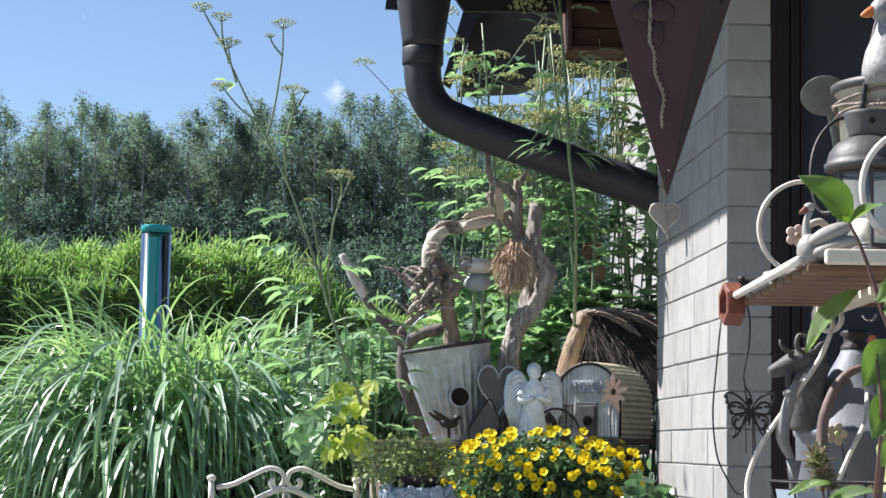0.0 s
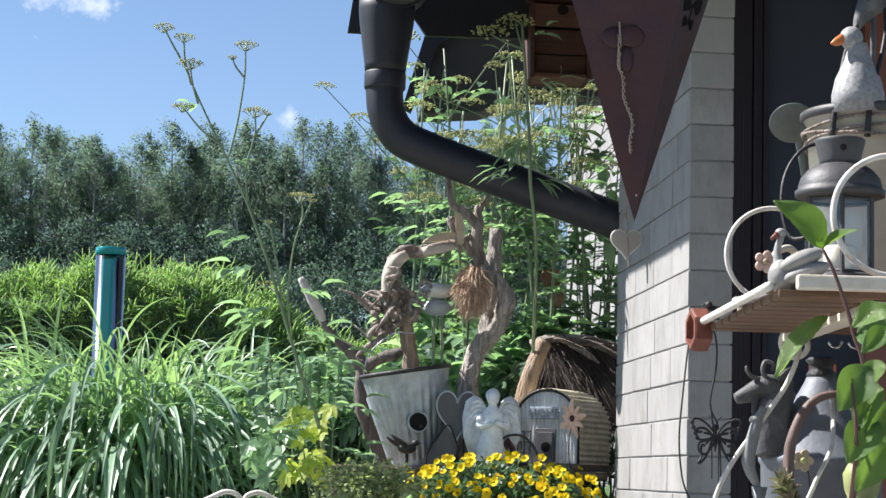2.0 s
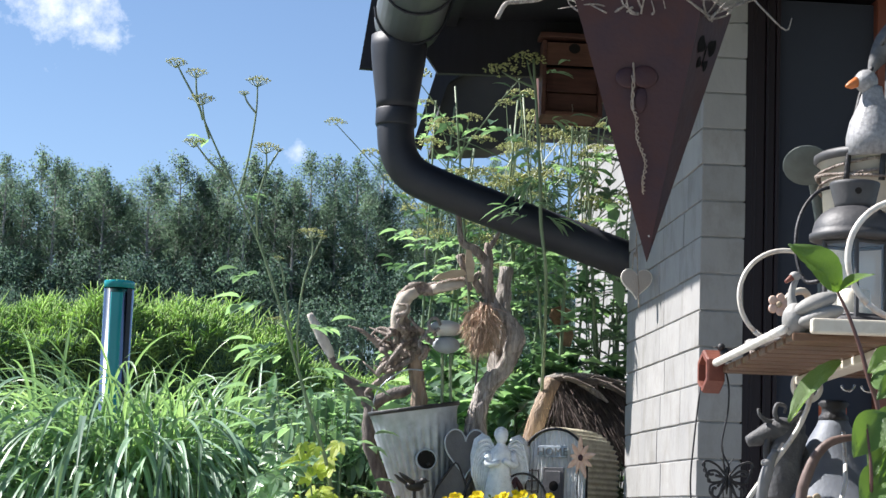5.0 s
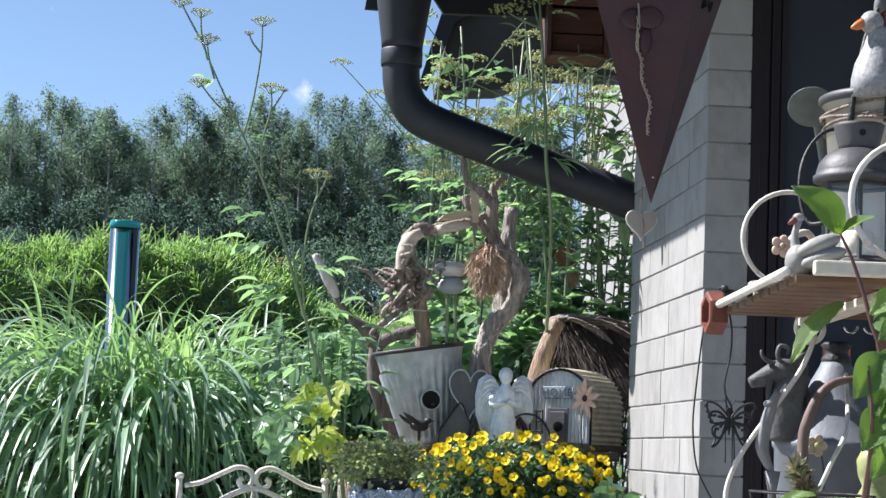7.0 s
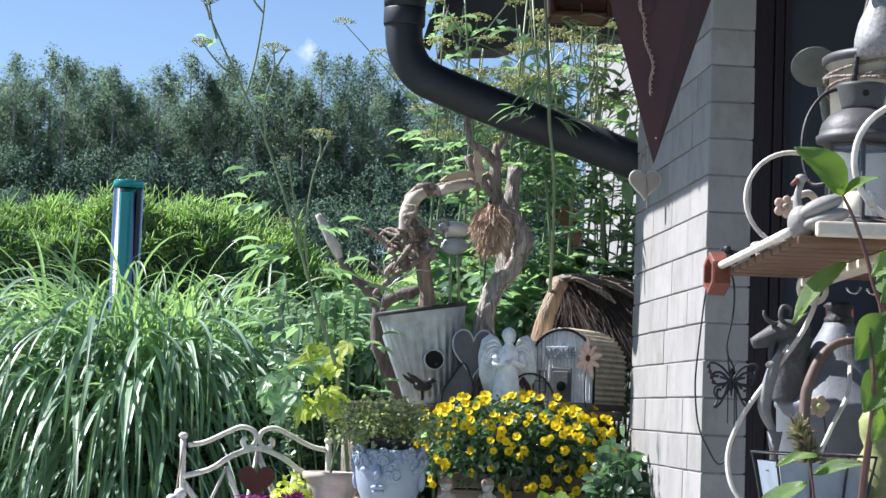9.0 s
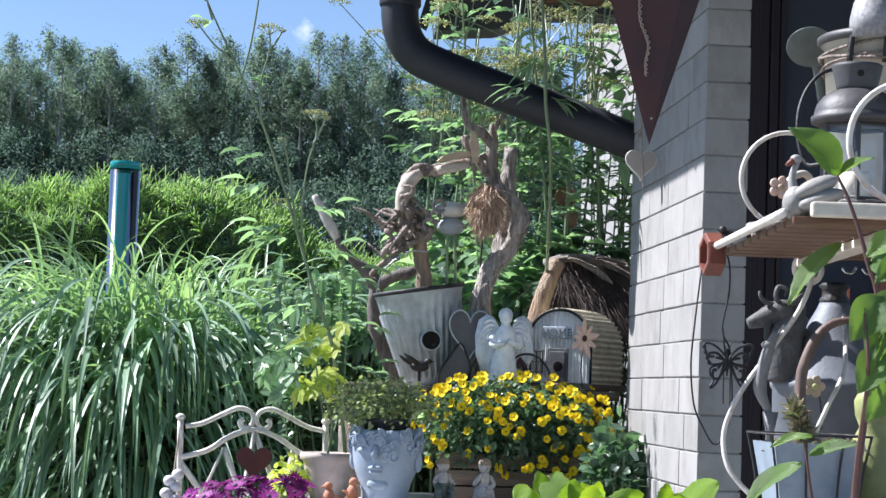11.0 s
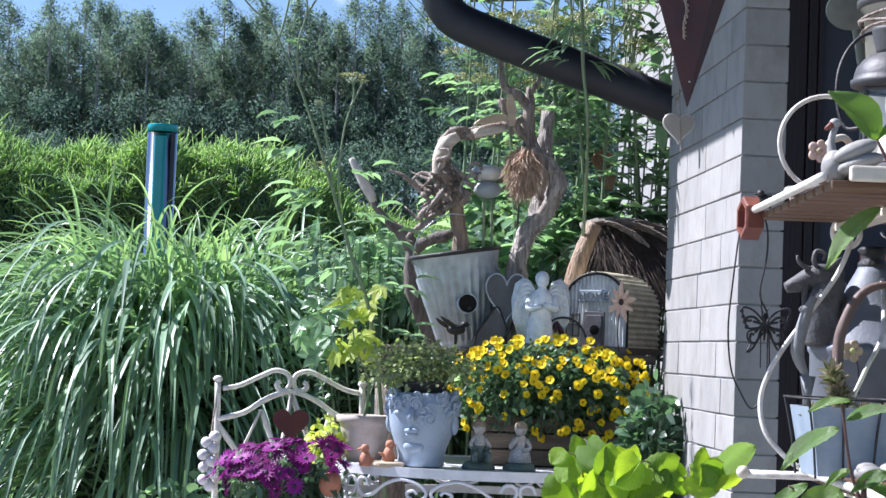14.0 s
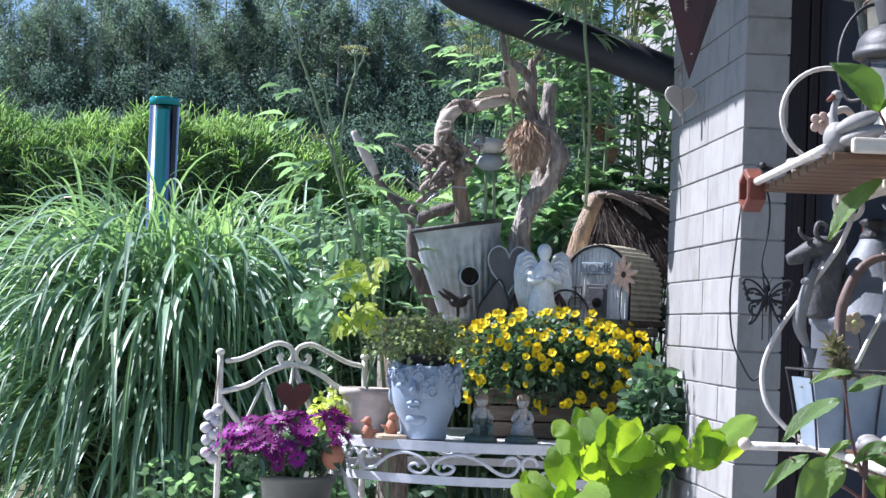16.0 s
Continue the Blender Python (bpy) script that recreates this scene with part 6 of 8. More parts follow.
for x0, x1, y0, y1 in ((-0.20, 0.20, -0.085, -0.073), (-0.20, 0.20, 0.073, 0.085), (-0.20, -0.188, -0.073, 0.073), (0.188, 0.20, -0.073, 0.073)):
    for k in range(3):
        bm = bmesh.new()
        box(bm, x0, x1, y0, y1, 0.004 + 0.044 * k, 0.044 + 0.044 * k, 0.003)
        part("slat", bm, PLANK, crate)
bm = bmesh.new()
box(bm, -0.187, 0.187, -0.072, 0.072, 0.0, 0.118)
part("soil", bm, SOIL, crate)
PETAL = fine_mat("yellow_petal", (0.87, 0.69, 0.016), (0.82, 0.60, 0.012), 60, 0.7, bump=0.0, vary=0.12, through_light=0.35, spec=0.2)
EYE = fine_mat("brown_flower_eye", (0.34, 0.16, 0.01), (0.25, 0.11, 0.01), 60, 0.7)
yellow = thing("yellow_flower_plant", -0.31, 0.96, TZ + 0.15, label="trailing plant with many yellow trumpet flowers", category="flowering plant")
twigs("stem", yellow, STEM_GREEN, (0, 0.01, -0.035), (0, -0.05, 0.06), (0.26, 0.16, 0.16), 80, 6)
leaf_cloud("foliage", yellow, LEAF_DARK, 4200, blob((0.0, -0.04, 0.062), (0.265, 0.15, 0.125), 0.3), (0.012, 0.028), "plain", 61, 0.2, 0.3, 0.8)


def trumpet_meshes():
    V, F = [], []
    n_ = 20
    for r, z, ph in ((0.0025, -0.010, 0), (0.005, -0.002, 0), (0.0155, 0.003, 1)):
        for i in range(n_):
            a = 2 * math.pi * i / n_
            k = 0.90 + 0.16 * abs(math.cos(2.5 * a)) ** 0.6 if ph else 1
            V.append((r * k * math.cos(a), r * k * math.sin(a), z - (0.0012 * (1 - math.cos(5 * a)) if ph else 0)))
    for q in range(2):
        for i in range(n_):
            j = (i + 1) % n_
            F.append((q * n_ + i, q * n_ + j, (q + 1) * n_ + j, (q + 1) * n_ + i))
    a = mesh_of("yellow_flower", V, F, PETAL, True)
    V, F = [(0, 0, 0.0015)], []
    for i in range(8):
        V.append((0.0026 * math.cos(i * 0.785), 0.0026 * math.sin(i * 0.785), -0.001))
    F = [(0, 1 + i, 1 + (i + 1) % 8) for i in range(8)]
    return a, mesh_of("eye", V, F, EYE, True)


tm, em = trumpet_meshes()
yr = random.Random(77)
for i in range(235):
    while True:
        d = rand_dir(yr, 0.25)
        if d.y < 0.35:
            break
    k_ = 1.0 + 0.30 * noise.noise(d * 3.0) + yr.gauss(0, 0.05)
    p = Vector((d.x * 0.27 * k_, -0.04 + d.y * 0.16 * k_, 0.065 + d.z * 0.12 * k_))
    if yr.random() < 0.25 and d.z < 0.2:
        p.z -= 0.09 * yr.random()
    face = (d * 0.8 + Vector((-0.25, -0.75, 0.2)) + rand_dir(yr) * 0.45).normalized()
    f_ = new("yellow_flower", tm)
    f_.parent = yellow
    s = yr.uniform(0.55, 0.88)
    f_.matrix_basis = Matrix.Translation(p) @ face.to_track_quat("Z", "Y").to_matrix().to_4x4() @ Matrix.Diagonal((s, s, s, 1))
    e_ = new("eye", em)
    e_.parent = f_

# ---- white iron chair with a heart ----
chair = thing("iron_garden_chair", 0, 0, 0, label="white chipped-paint iron garden chair with a zigzag back", category="chair")
CX0, CX1, CY = -1.190, -0.80, 1.0
for x in (CX0, CX1):
    bm = bmesh.new()
    sweep(bm, [(x, CY + 0.05, 0.0), (x, CY + 0.01, 0.44), (x, CY, 0.70), (x - 0.004, CY, 0.885)], 0.0085, 8, 5)
    part("back_post", bm, WHITE_METAL, chair, smooth=True)
    bm = bmesh.new()
    ball(bm, x - 0.004, CY, 0.893, 0.012, 1.1, 1, 0.8)
    part("post_knob", bm, WHITE_METAL, chair, smooth=True)
    bm = bmesh.new()
    sweep(bm, [(x, CY - 0.40, 0.0), (x, CY - 0.37, 0.3), (x, CY - 0.37, 0.44)], 0.0085, 8, 4)
    part("front_leg", bm, WHITE_METAL, chair, smooth=True)
mid = (CX0 + CX1) / 2
for s in (-1, 1):
    bm = bmesh.new()
    pts = [(mid + s * 0.185, CY, 0.868), (mid + s * 0.14, CY, 0.878), (mid + s * 0.085, CY, 0.905), (mid + s * 0.045, CY, 0.922), (mid + s * 0.012, CY, 0.912), (mid + s * 0.004, CY, 0.888),
           (mid + s * 0.018, CY, 0.869), (mid + s * 0.036, CY, 0.872), (mid + s * 0.040, CY, 0.886), (mid + s * 0.030, CY, 0.893)]
    sweep(bm, pts, 0.0068, 8, 4)
    part("top_scroll", bm, WHITE_METAL, chair, smooth=True)
bm = bmesh.new()
sweep(bm, [(CX0, CY - 0.004, 0.785), (CX0 + 0.07, CY - 0.004, 0.806), (CX0 + 0.13, CY - 0.004, 0.845), (mid, CY - 0.004, 0.866), (CX1 - 0.13, CY - 0.004, 0.845), (CX1 - 0.07, CY - 0.004, 0.806), (CX1, CY - 0.004, 0.785)], 0.0075, 8, 4)
part("arch_rail", bm, WHITE_METAL, chair, smooth=True)
zz = [(CX0, 0.772), (CX0 + 0.062, 0.690), (CX0 + 0.115, 0.815), (mid - 0.028, 0.685), (mid, 0.858), (mid + 0.075, 0.685), (CX1 - 0.09, 0.815), (CX1 - 0.05, 0.69), (CX1, 0.772)]
for a, b in zip(zz, zz[1:]):
    bm = bmesh.new()
    sweep(bm, [(a[0], CY, a[1]), ((a[0] + b[0]) / 2, CY, (a[1] + b[1]) / 2), (b[0], CY, b[1])], 0.0105, 6, 2, flat=0.4)
    part("zigzag_bar", bm, WHITE_METAL, chair, smooth=True)
bm = bmesh.new()
sweep(bm, [(CX0, CY, 0.68), (mid, CY, 0.68), (CX1, CY, 0.68)], 0.007, 8, 4)
part("lower_rail", bm, WHITE_METAL, chair, smooth=True)
bm = bmesh.new()
fr_ = [(CX0, CY, 0.445), (CX1, CY, 0.445), (CX1, CY - 0.40, 0.445), (CX0, CY - 0.40, 0.445), (CX0, CY, 0.445)]
sweep(bm, fr_, 0.008, 8, 1)
part("seat_frame", bm, WHITE_METAL, chair, smooth=True)
for k in range(8):
    bm = bmesh.new()
    y = CY - 0.03 - 0.048 * k
    box(bm, CX0, CX1, y - 0.017, y + 0.017, 0.447, 0.452, 0.001)
    part("seat_slat", bm, WHITE_METAL, chair)
RED_WOOD = fine_mat("dark_red_painted_wood", (0.115, 0.022, 0.022), (0.085, 0.018, 0.018), 10, 0.55, bump=0.2)
heart = thing("red_heart", mid + 0.002, CY - 0.022, 0.775, label="dark red wooden heart hung on the chair back", category="heart ornament")
bm = bmesh.new()
outline_plate(bm, heart_outline(0.098, 0.088), 0.014)
part("plate", bm, RED_WOOD, heart)
bars("string", heart, WIRE, [([(0, 0, 0.03), (0, 0.008, 0.07), (0, 0.014, 0.088)], 0.001)])

GARLIC = fine_mat("white_garlic_skin", (0.68, 0.66, 0.68), (0.58, 0.55, 0.58), 20, 0.55, bump=0.2)
garlic = thing("garlic_string", CX0 - 0.014, CY - 0.03, 0.60, label="string of white bulbs hung on the chair post", category="garlic string")
bars("cord", garlic, WIRE, [([(0, 0, 0.0), (0.0, 0, 0.13), (0.006, 0.02, 0.22), (0.012, 0.03, 0.288)], 0.0025)])
ga = random.Random(12)
for k in range(9):
    bm = bmesh.new()
    ball(bm, (-0.014 if k % 2 else 0.006) + ga.gauss(0, 0.003), -0.01 + ga.gauss(0, 0.004), 0.008 + 0.0165 * k, 0.0165, 1.0, 1.0, 0.92, 12, 8)
    part("bulb", bm, GARLIC, garlic, smooth=True)

# ---- purple daisies in a grey pot on the chair ----
POT_GREY = fine_mat("grey_green_plastic_pot", (0.13, 0.135, 0.12), (0.10, 0.105, 0.095), 6, 0.5, bump=0.1)
dpot = thing("grey_flower_pot", -0.972, 0.77, 0.453, label="grey-green round flower pot on the chair seat", category="flower pot")
bm = bmesh.new()
lathe(bm, [(0.075, 0.0), (0.078, 0.004), (0.094, 0.118), (0.101, 0.12), (0.102, 0.136), (0.094, 0.137), (0.088, 0.12)], 36)
part("pot", bm, POT_GREY, dpot, smooth=True)
bm = bmesh.new()
lathe(bm, [(0.0, 0.125), (0.09, 0.122)], 24, cap=False)
part("soil", bm, SOIL, dpot)
PURPLE = fine_mat("purple_petal", (0.27, 0.022, 0.215), (0.16, 0.011, 0.14), 60, 0.5, bump=0.0, vary=0.45, through_light=0.38, spec=0.35)
DARK_EYE = fine_mat("dark_daisy_eye", (0.05, 0.02, 0.06), (0.03, 0.012, 0.04), 80, 0.7)
daisies = thing("purple_daisy_plant", -1.003, 0.76, 0.605, label="bushy plant with purple daisy flowers", category="flowering plant")
twigs("stem", daisies, STEM_GREEN, (0.02, 0, -0.03), (-0.02, -0.03, 0.05), (0.16, 0.12, 0.075), 60, 8)
leaf_cloud("foliage", daisies, LEAF_DARK, 900, blob((0.0, -0.02, 0.045), (0.145, 0.11, 0.05), 0.3), (0.02, 0.04), "long", 81, 0.2, 0.3, 1.3)
V, F = [], []
for k in range(15):
    a = 2 * math.pi * k / 15
    leaf_into(V, F, Vector((0.004 * math.cos(a), 0.004 * math.sin(a), 0)), Vector((math.cos(a), math.sin(a), 0.18)), (0, 0, 1), 0.026 if k % 2 else 0.024, "long", 0.1, 0.05, 0.68)
dm = mesh_of("daisy", V, F, PURPLE)
bm = bmesh.new()
ball(bm, 0, 0, 0.002, 0.0055, 1, 1, 0.6, 10, 6)
dem = bpy.data.meshes.new("eye")
bm.to_mesh(dem)
bm.free()
dem.materials.append(DARK_EYE)
dr_ = random.Random(55)
for i in range(92):
    while True:
        d = rand_dir(dr_, 0.45)
        if d.y < 0.45 and d.z > -0.3:
            break
    k_ = dr_.uniform(0.72, 1.12)
    p = Vector((-0.01 + d.x * 0.165 * k_, -0.03 + d.y * 0.13 * k_, 0.035 + d.z * 0.10 * k_ + 0.07 * max(0, d.x) ** 1.5))
    face = (d * 1.1 + Vector((-0.15, -0.15, 0.55)) + rand_dir(dr_) * 0.7).normalized()
    f_ = new("daisy", dm)
    f_.parent = daisies
    s_ = dr_.uniform(0.75, 1.08)
    f_.matrix_basis = Matrix.Translation(p) @ face.to_track_quat("Z", "Y").to_matrix().to_4x4() @ Matrix.Diagonal((s_, s_, s_, 1))
    e_ = new("eye", dem)
    e_.parent = f_
egg = thing("terracotta_egg", -0.882, 0.70, 0.598, label="orange terracotta ball on a stake in the pot", category="garden ornament")
bm = bmesh.new()
ball(bm, 0, 0, 0.045, 0.029, 1, 1, 1.15, 18, 12)
part("egg", bm, TERRA, egg, smooth=True)
bars("stake", egg, PALE_WOOD, [([(-0.03, 0.03, -0.02), (-0.008, 0.01, 0.01), (0, 0, 0.02)], 0.003)])
heuch = thing("yellow_green_plant", -0.90, 0.88, 0.59, label="yellow-green leafy plant with pinkish edges", category="pot plant")
leaf_cloud("foliage", heuch, LEAF_YELLOW, 130, blob((0.0, 0, 0.150), (0.050, 0.04, 0.058), 0.2), (0.014, 0.026), "round", 83, 0.2, 0.3)
twigs("stem", heuch, STEM_GREEN, (-0.02, -0.06, -0.01), (0, 0, 0.13), (0.035, 0.03, 0.04), 24, 9)
# ---- tall umbel plant ----
def umbel(name, c, r, seed, parent, label, flat=0.22):
    """A flat flower head: some twenty small tufts of florets."""
    r_ = random.Random(seed)
    c = Vector(c)
    V, F = [], []
    for i in range(22):
        a = i * 2.4
        q = r * math.sqrt((i + 0.5) / 22)
        p = c + Vector((q * math.cos(a), q * math.sin(a), r * flat * (1 - (q / r) ** 2) + r_.gauss(0, r * 0.05)))
        for k in range(5):
            b, w = p + rand_dir(r_) * r * 0.12, r * 0.07
            i0 = len(V)
            V += [b + Vector(d) * w for d in ((1, 0, 0), (0, 1, 0), (-1, 0, 0), (0, -1, 0), (0, 0, 0.8), (0, 0, -0.8))]
            for j in range(4):
                F += [(i0 + j, i0 + (j + 1) % 4, i0 + 4), (i0 + (j + 1) % 4, i0 + j, i0 + 5)]
    o = new(name, mesh_of(name, V, F, UMBEL, True))
    o.parent = parent
    o["label"] = label
    o["kind"] = "stuff"
    return o


def umbel_head(parent, base, r, seed):
    bm = bmesh.new()
    b = Vector(base) - Vector((0, 0, r * 0.55))
    for i in range(14):
        a = i * 0.449
        k = 0.85 if i % 2 else 0.5
        e = Vector(base) + Vector((r * k * math.cos(a), r * k * math.sin(a), 0.0))
        sweep(bm, [b, b.lerp(e, 0.55) - Vector((0, 0, r * 0.06)), e], 0.0008, 4, 2)
    part("ray_stalk", bm, STEM_GREEN, parent)
    return umbel("umbel", base, r, seed, parent, "yellowish flower umbel")


def leaf_sprig(V, F, base, way, length, r_, form="lobed", size=0.045):
    """A stalk's worth of leaflets in pairs."""
    way = Vector(way).normalized()
    side = way.cross(Vector((0, 0, 1))).normalized()
    for k in range(3):
        p = Vector(base) + way * length * (0.4 + 0.25 * k) - Vector((0, 0, 0.10 * length * k))
        for s in (-1, 1):
            leaf_into(V, F, p, way * 0.7 + side * s * 0.8 + rand_dir(r_) * 0.25, (0, 0, 1), size * r_.uniform(0.8, 1.15), form, 0.25, 0.35, 0.6)
    leaf_into(V, F, Vector(base) + way * length, way + rand_dir(r_) * 0.2, (0, 0, 1), size * 1.3, form, 0.25, 0.35, 0.6)


tall = thing("tall_umbel_plant", 0, 0, 0, label="tall umbel plant with thin stems and yellowish flower heads", category="wild plant")
UY = 0.87
bars("main_stem", tall, STEM_GREEN, [([(-0.70, UY + 0.25, 0.0), (-0.74, UY + 0.12, 0.7), (-0.79, UY + 0.02, 1.06), (-0.845, UY, 1.22), (-0.885, UY, 1.34), (-0.935, UY, 1.49), (-1.0, UY, 1.665), (-1.066, UY, 1.80), (-1.135, UY, 1.935), (-1.195, UY, 2.06)],
                                     [0.0075, 0.0065, 0.0055, 0.005, 0.0044, 0.0042, 0.0034, 0.003, 0.0024, 0.0018])], n=8)
sides = [([(-1.01, UY, 1.69), (-1.015, UY - 0.02, 1.78), (-0.995, UY - 0.03, 1.87), (-0.998, UY - 0.03, 1.93)], 0.030),
         ([(-1.066, UY, 1.80), (-1.045, UY + 0.01, 1.90), (-1.030, UY + 0.02, 2.03), (-1.030, UY + 0.02, 2.12)], 0.028),
         ([(-1.195, UY, 2.06), (-1.225, UY, 2.11), (-1.250, UY, 2.155)], 0.026),
         ([(-1.17, UY, 2.0), (-1.190, UY, 2.07), (-1.195, UY, 2.13)], 0.026),
         ([(-1.15, UY, 1.95), (-1.166, UY - 0.02, 2.0), (-1.175, UY - 0.02, 2.055)], 0.030),
         ([(-1.085, UY, 1.84), (-1.14, UY - 0.01, 1.88), (-1.190, UY - 0.02, 1.937)], 0.026),
         ([(-0.885, UY, 1.36), (-0.893, UY - 0.02, 1.45), (-0.882, UY - 0.03, 1.57), (-0.862, UY - 0.04, 1.65), (-0.868, UY - 0.04, 1.705)], 0.030),
         ([(-0.872, UY - 0.04, 1.62), (-0.85, UY - 0.04, 1.665), (-0.838, UY - 0.04, 1.695)], 0.012),
         ([(-0.905, UY, 1.41), (-0.925, UY - 0.01, 1.52), (-0.94, UY - 0.02, 1.60), (-0.952, UY - 0.02, 1.635)], 0.012),
         ([(-0.92, UY, 1.45), (-0.95, UY + 0.03, 1.47), (-0.955, UY + 0.02, 1.475)], 0.022),
         ([(-1.03, UY + 0.02, 2.03), (-1.055, UY + 0.02, 2.06), (-1.065, UY + 0.02, 2.085)], 0.013),
         ([(-0.998, UY - 0.03, 1.86), (-0.975, UY - 0.03, 1.90), (-0.962, UY - 0.03, 1.925)], 0.010)]
for k, (pts, r) in enumerate(sides):
    bm = bmesh.new()
    sweep(bm, pts, [0.0032, 0.0028, 0.002], 6, 5)
    part("side_stem", bm, STEM_GREEN, tall, smooth=True)
    umbel_head(tall, pts[-1], r * 1.15, 100 + k)
ur = random.Random(66)
V, F = [], []
for b, w, ln, sz in (((-0.945, UY, 1.51), (-1, -0.2, 0.15), 0.09, 0.05), ((-0.97, UY, 1.58), (-1, 0.2, 0.3), 0.08, 0.04), ((-0.90, UY, 1.40), (-1, -0.4, 0.1), 0.10, 0.05), ((-0.89, UY, 1.44), (0.8, -0.2, 0.3), 0.08, 0.045),
                     ((-0.86, UY, 1.27), (1, -0.3, 0.25), 0.12, 0.055), ((-0.86, UY, 1.26), (-1, -0.3, 0.2), 0.14, 0.055), ((-0.82, UY, 1.15), (1, -0.3, 0.2), 0.13, 0.06), ((-0.83, UY, 1.18), (-1, 0, 0.1), 0.15, 0.06),
                     ((-0.80, UY, 1.10), (-0.6, -0.8, 0.1), 0.12, 0.06), ((-1.14, UY, 1.94), (-1, 0, 0.3), 0.03, 0.025), ((-1.06, UY, 1.79), (0.5, 0, 0.2), 0.03, 0.025), ((-0.88, UY, 1.33), (0.9, 0.3, 0.35), 0.09, 0.05),
                     ((-0.89, UY, 1.36), (-0.9, 0.3, 0.3), 0.10, 0.05), ((-0.78, UY, 1.02), (0.9, -0.4, 0.3), 0.1, 0.06)):
    leaf_sprig(V, F, b, w, ln * 1.15, ur, "plain", sz * (0.95 if b[2] < 1.22 else 1.35))
lv = new("foliage", mesh_of("foliage", V, F, LEAF_MID))
lv.parent = tall
lv["kind"] = "stuff"

# ---- thicket of lovage behind the driftwood ----
thick = thing("lovage_clump", 0, 0, 0, label="tall lovage clump with upright stems and lobed leaves", category="herb plant")
lr = random.Random(44)
V, F, V2, F2 = [], [], [], []
heads = []
for i in range(18):
    x = -0.52 + 0.62 * (i + lr.random()) / 18
    y = 1.62 + 0.6 * lr.random()
    hgt = 2.02 + 0.36 * lr.random()
    top_p = Vector((x + lr.gauss(0, 0.12), y + lr.gauss(0, 0.08), hgt))
    bm = bmesh.new()
    pts = [Vector((x, y, 0)), Vector((x + lr.gauss(0, 0.02), y, hgt * 0.5)), top_p]
    k_ = 0.9 if i in (11, 16) else 0.7
    sweep(bm, pts, [0.009 * k_, 0.008 * k_, 0.003], 7, 6)
    part("stem", bm, STEM_GREEN, thick, smooth=True)
    for k in range(26):
        t = 0.36 + 0.60 * lr.random() ** 1.2
        b = pts[0].lerp(top_p, t) + Vector((lr.gauss(0, 0.03), lr.gauss(0, 0.03), 0))
        a = lr.uniform(0, 6.28)
        # Leaves turned to the back get a darker copy, depth shade as colour.
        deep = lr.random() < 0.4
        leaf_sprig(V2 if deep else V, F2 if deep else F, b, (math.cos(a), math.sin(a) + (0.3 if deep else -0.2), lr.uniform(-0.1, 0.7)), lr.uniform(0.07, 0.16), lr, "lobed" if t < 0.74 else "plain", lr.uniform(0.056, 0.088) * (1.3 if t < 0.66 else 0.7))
    for k in range(6):
        e = top_p + Vector((lr.gauss(0, 0.12), lr.gauss(0, 0.06), lr.uniform(-0.36, 0.08)))
        bm = bmesh.new()
        b = pts[0].lerp(top_p, lr.uniform(0.78, 0.93))
        sweep(bm, [b, b.lerp(e, 0.5) + Vector((0, 0, 0.01)), e], [0.0026, 0.002, 0.0014], 5, 4)
        part("side_stem", bm, STEM_GREEN, thick)
        heads.append(e)
# one strong stalk stands in front of the bent pipe
bm = bmesh.new()
sweep(bm, [(-0.20, 1.72, 0.0), (-0.165, 1.55, 0.9), (-0.180, 1.28, 1.38), (-0.216, 1.00, 1.63), (-0.240, 0.955, 1.78), (-0.248, 0.95, 1.92), (-0.262, 0.95, 2.10), (-0.272, 0.97, 2.24)], [0.008, 0.005, 0.0048, 0.005, 0.0045, 0.0035], 10, 6)
part("stem", bm, STEM_GREEN, thick, smooth=True)
for k in range(11):
    z = (1.86, 1.78, 1.82, 1.80, 1.84, 1.88, 1.92, 1.98, 2.06, 2.12, 2.18)[k]
    a = 2.4 * k
    leaf_sprig(V, F, (-0.25, 0.955, z), (math.cos(a), -0.35 + 0.4 * math.sin(a), lr.uniform(-0.3, 0.5)), lr.uniform(0.05, 0.10), lr, "long", lr.uniform(0.05, 0.075))
for dx, dz in ((-0.02, 2.235), (-0.09, 2.20)):
    bm = bmesh.new()
    sweep(bm, [(-0.268, 0.97, 2.16), (-0.268 + dx * 0.6, 0.97, (2.16 + dz) / 2), (-0.27 + dx, 0.97, dz)], [0.0035, 0.003, 0.002], 6, 4)
    part("side_stem", bm, STEM_GREEN, thick)
    heads.append(Vector((-0.27 + dx, 0.97, dz)))
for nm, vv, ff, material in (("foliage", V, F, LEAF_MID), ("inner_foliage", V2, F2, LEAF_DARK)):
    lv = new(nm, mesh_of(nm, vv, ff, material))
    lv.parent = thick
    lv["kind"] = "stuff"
for k, h in enumerate(heads):
    umbel("umbel", h, lr.uniform(0.034, 0.058), 300 + k, thick, "yellow-green flower umbel", 0.35)



def shrub(name, label, c, s, count, material, size, form, seed, category="shrub", width=1.0):
    t = thing(name, c[0], c[1], 0, label=label, category=category)
    twigs("twig", t, STEM_GREEN, (0, 0, 0), (0, 0, c[2]), s, 40, seed, 0.004)
    leaf_cloud("foliage", t, material, count, blob((0, 0, c[2]), s, 0.15), size, form, seed, 0.25, 0.3, width)
    return t


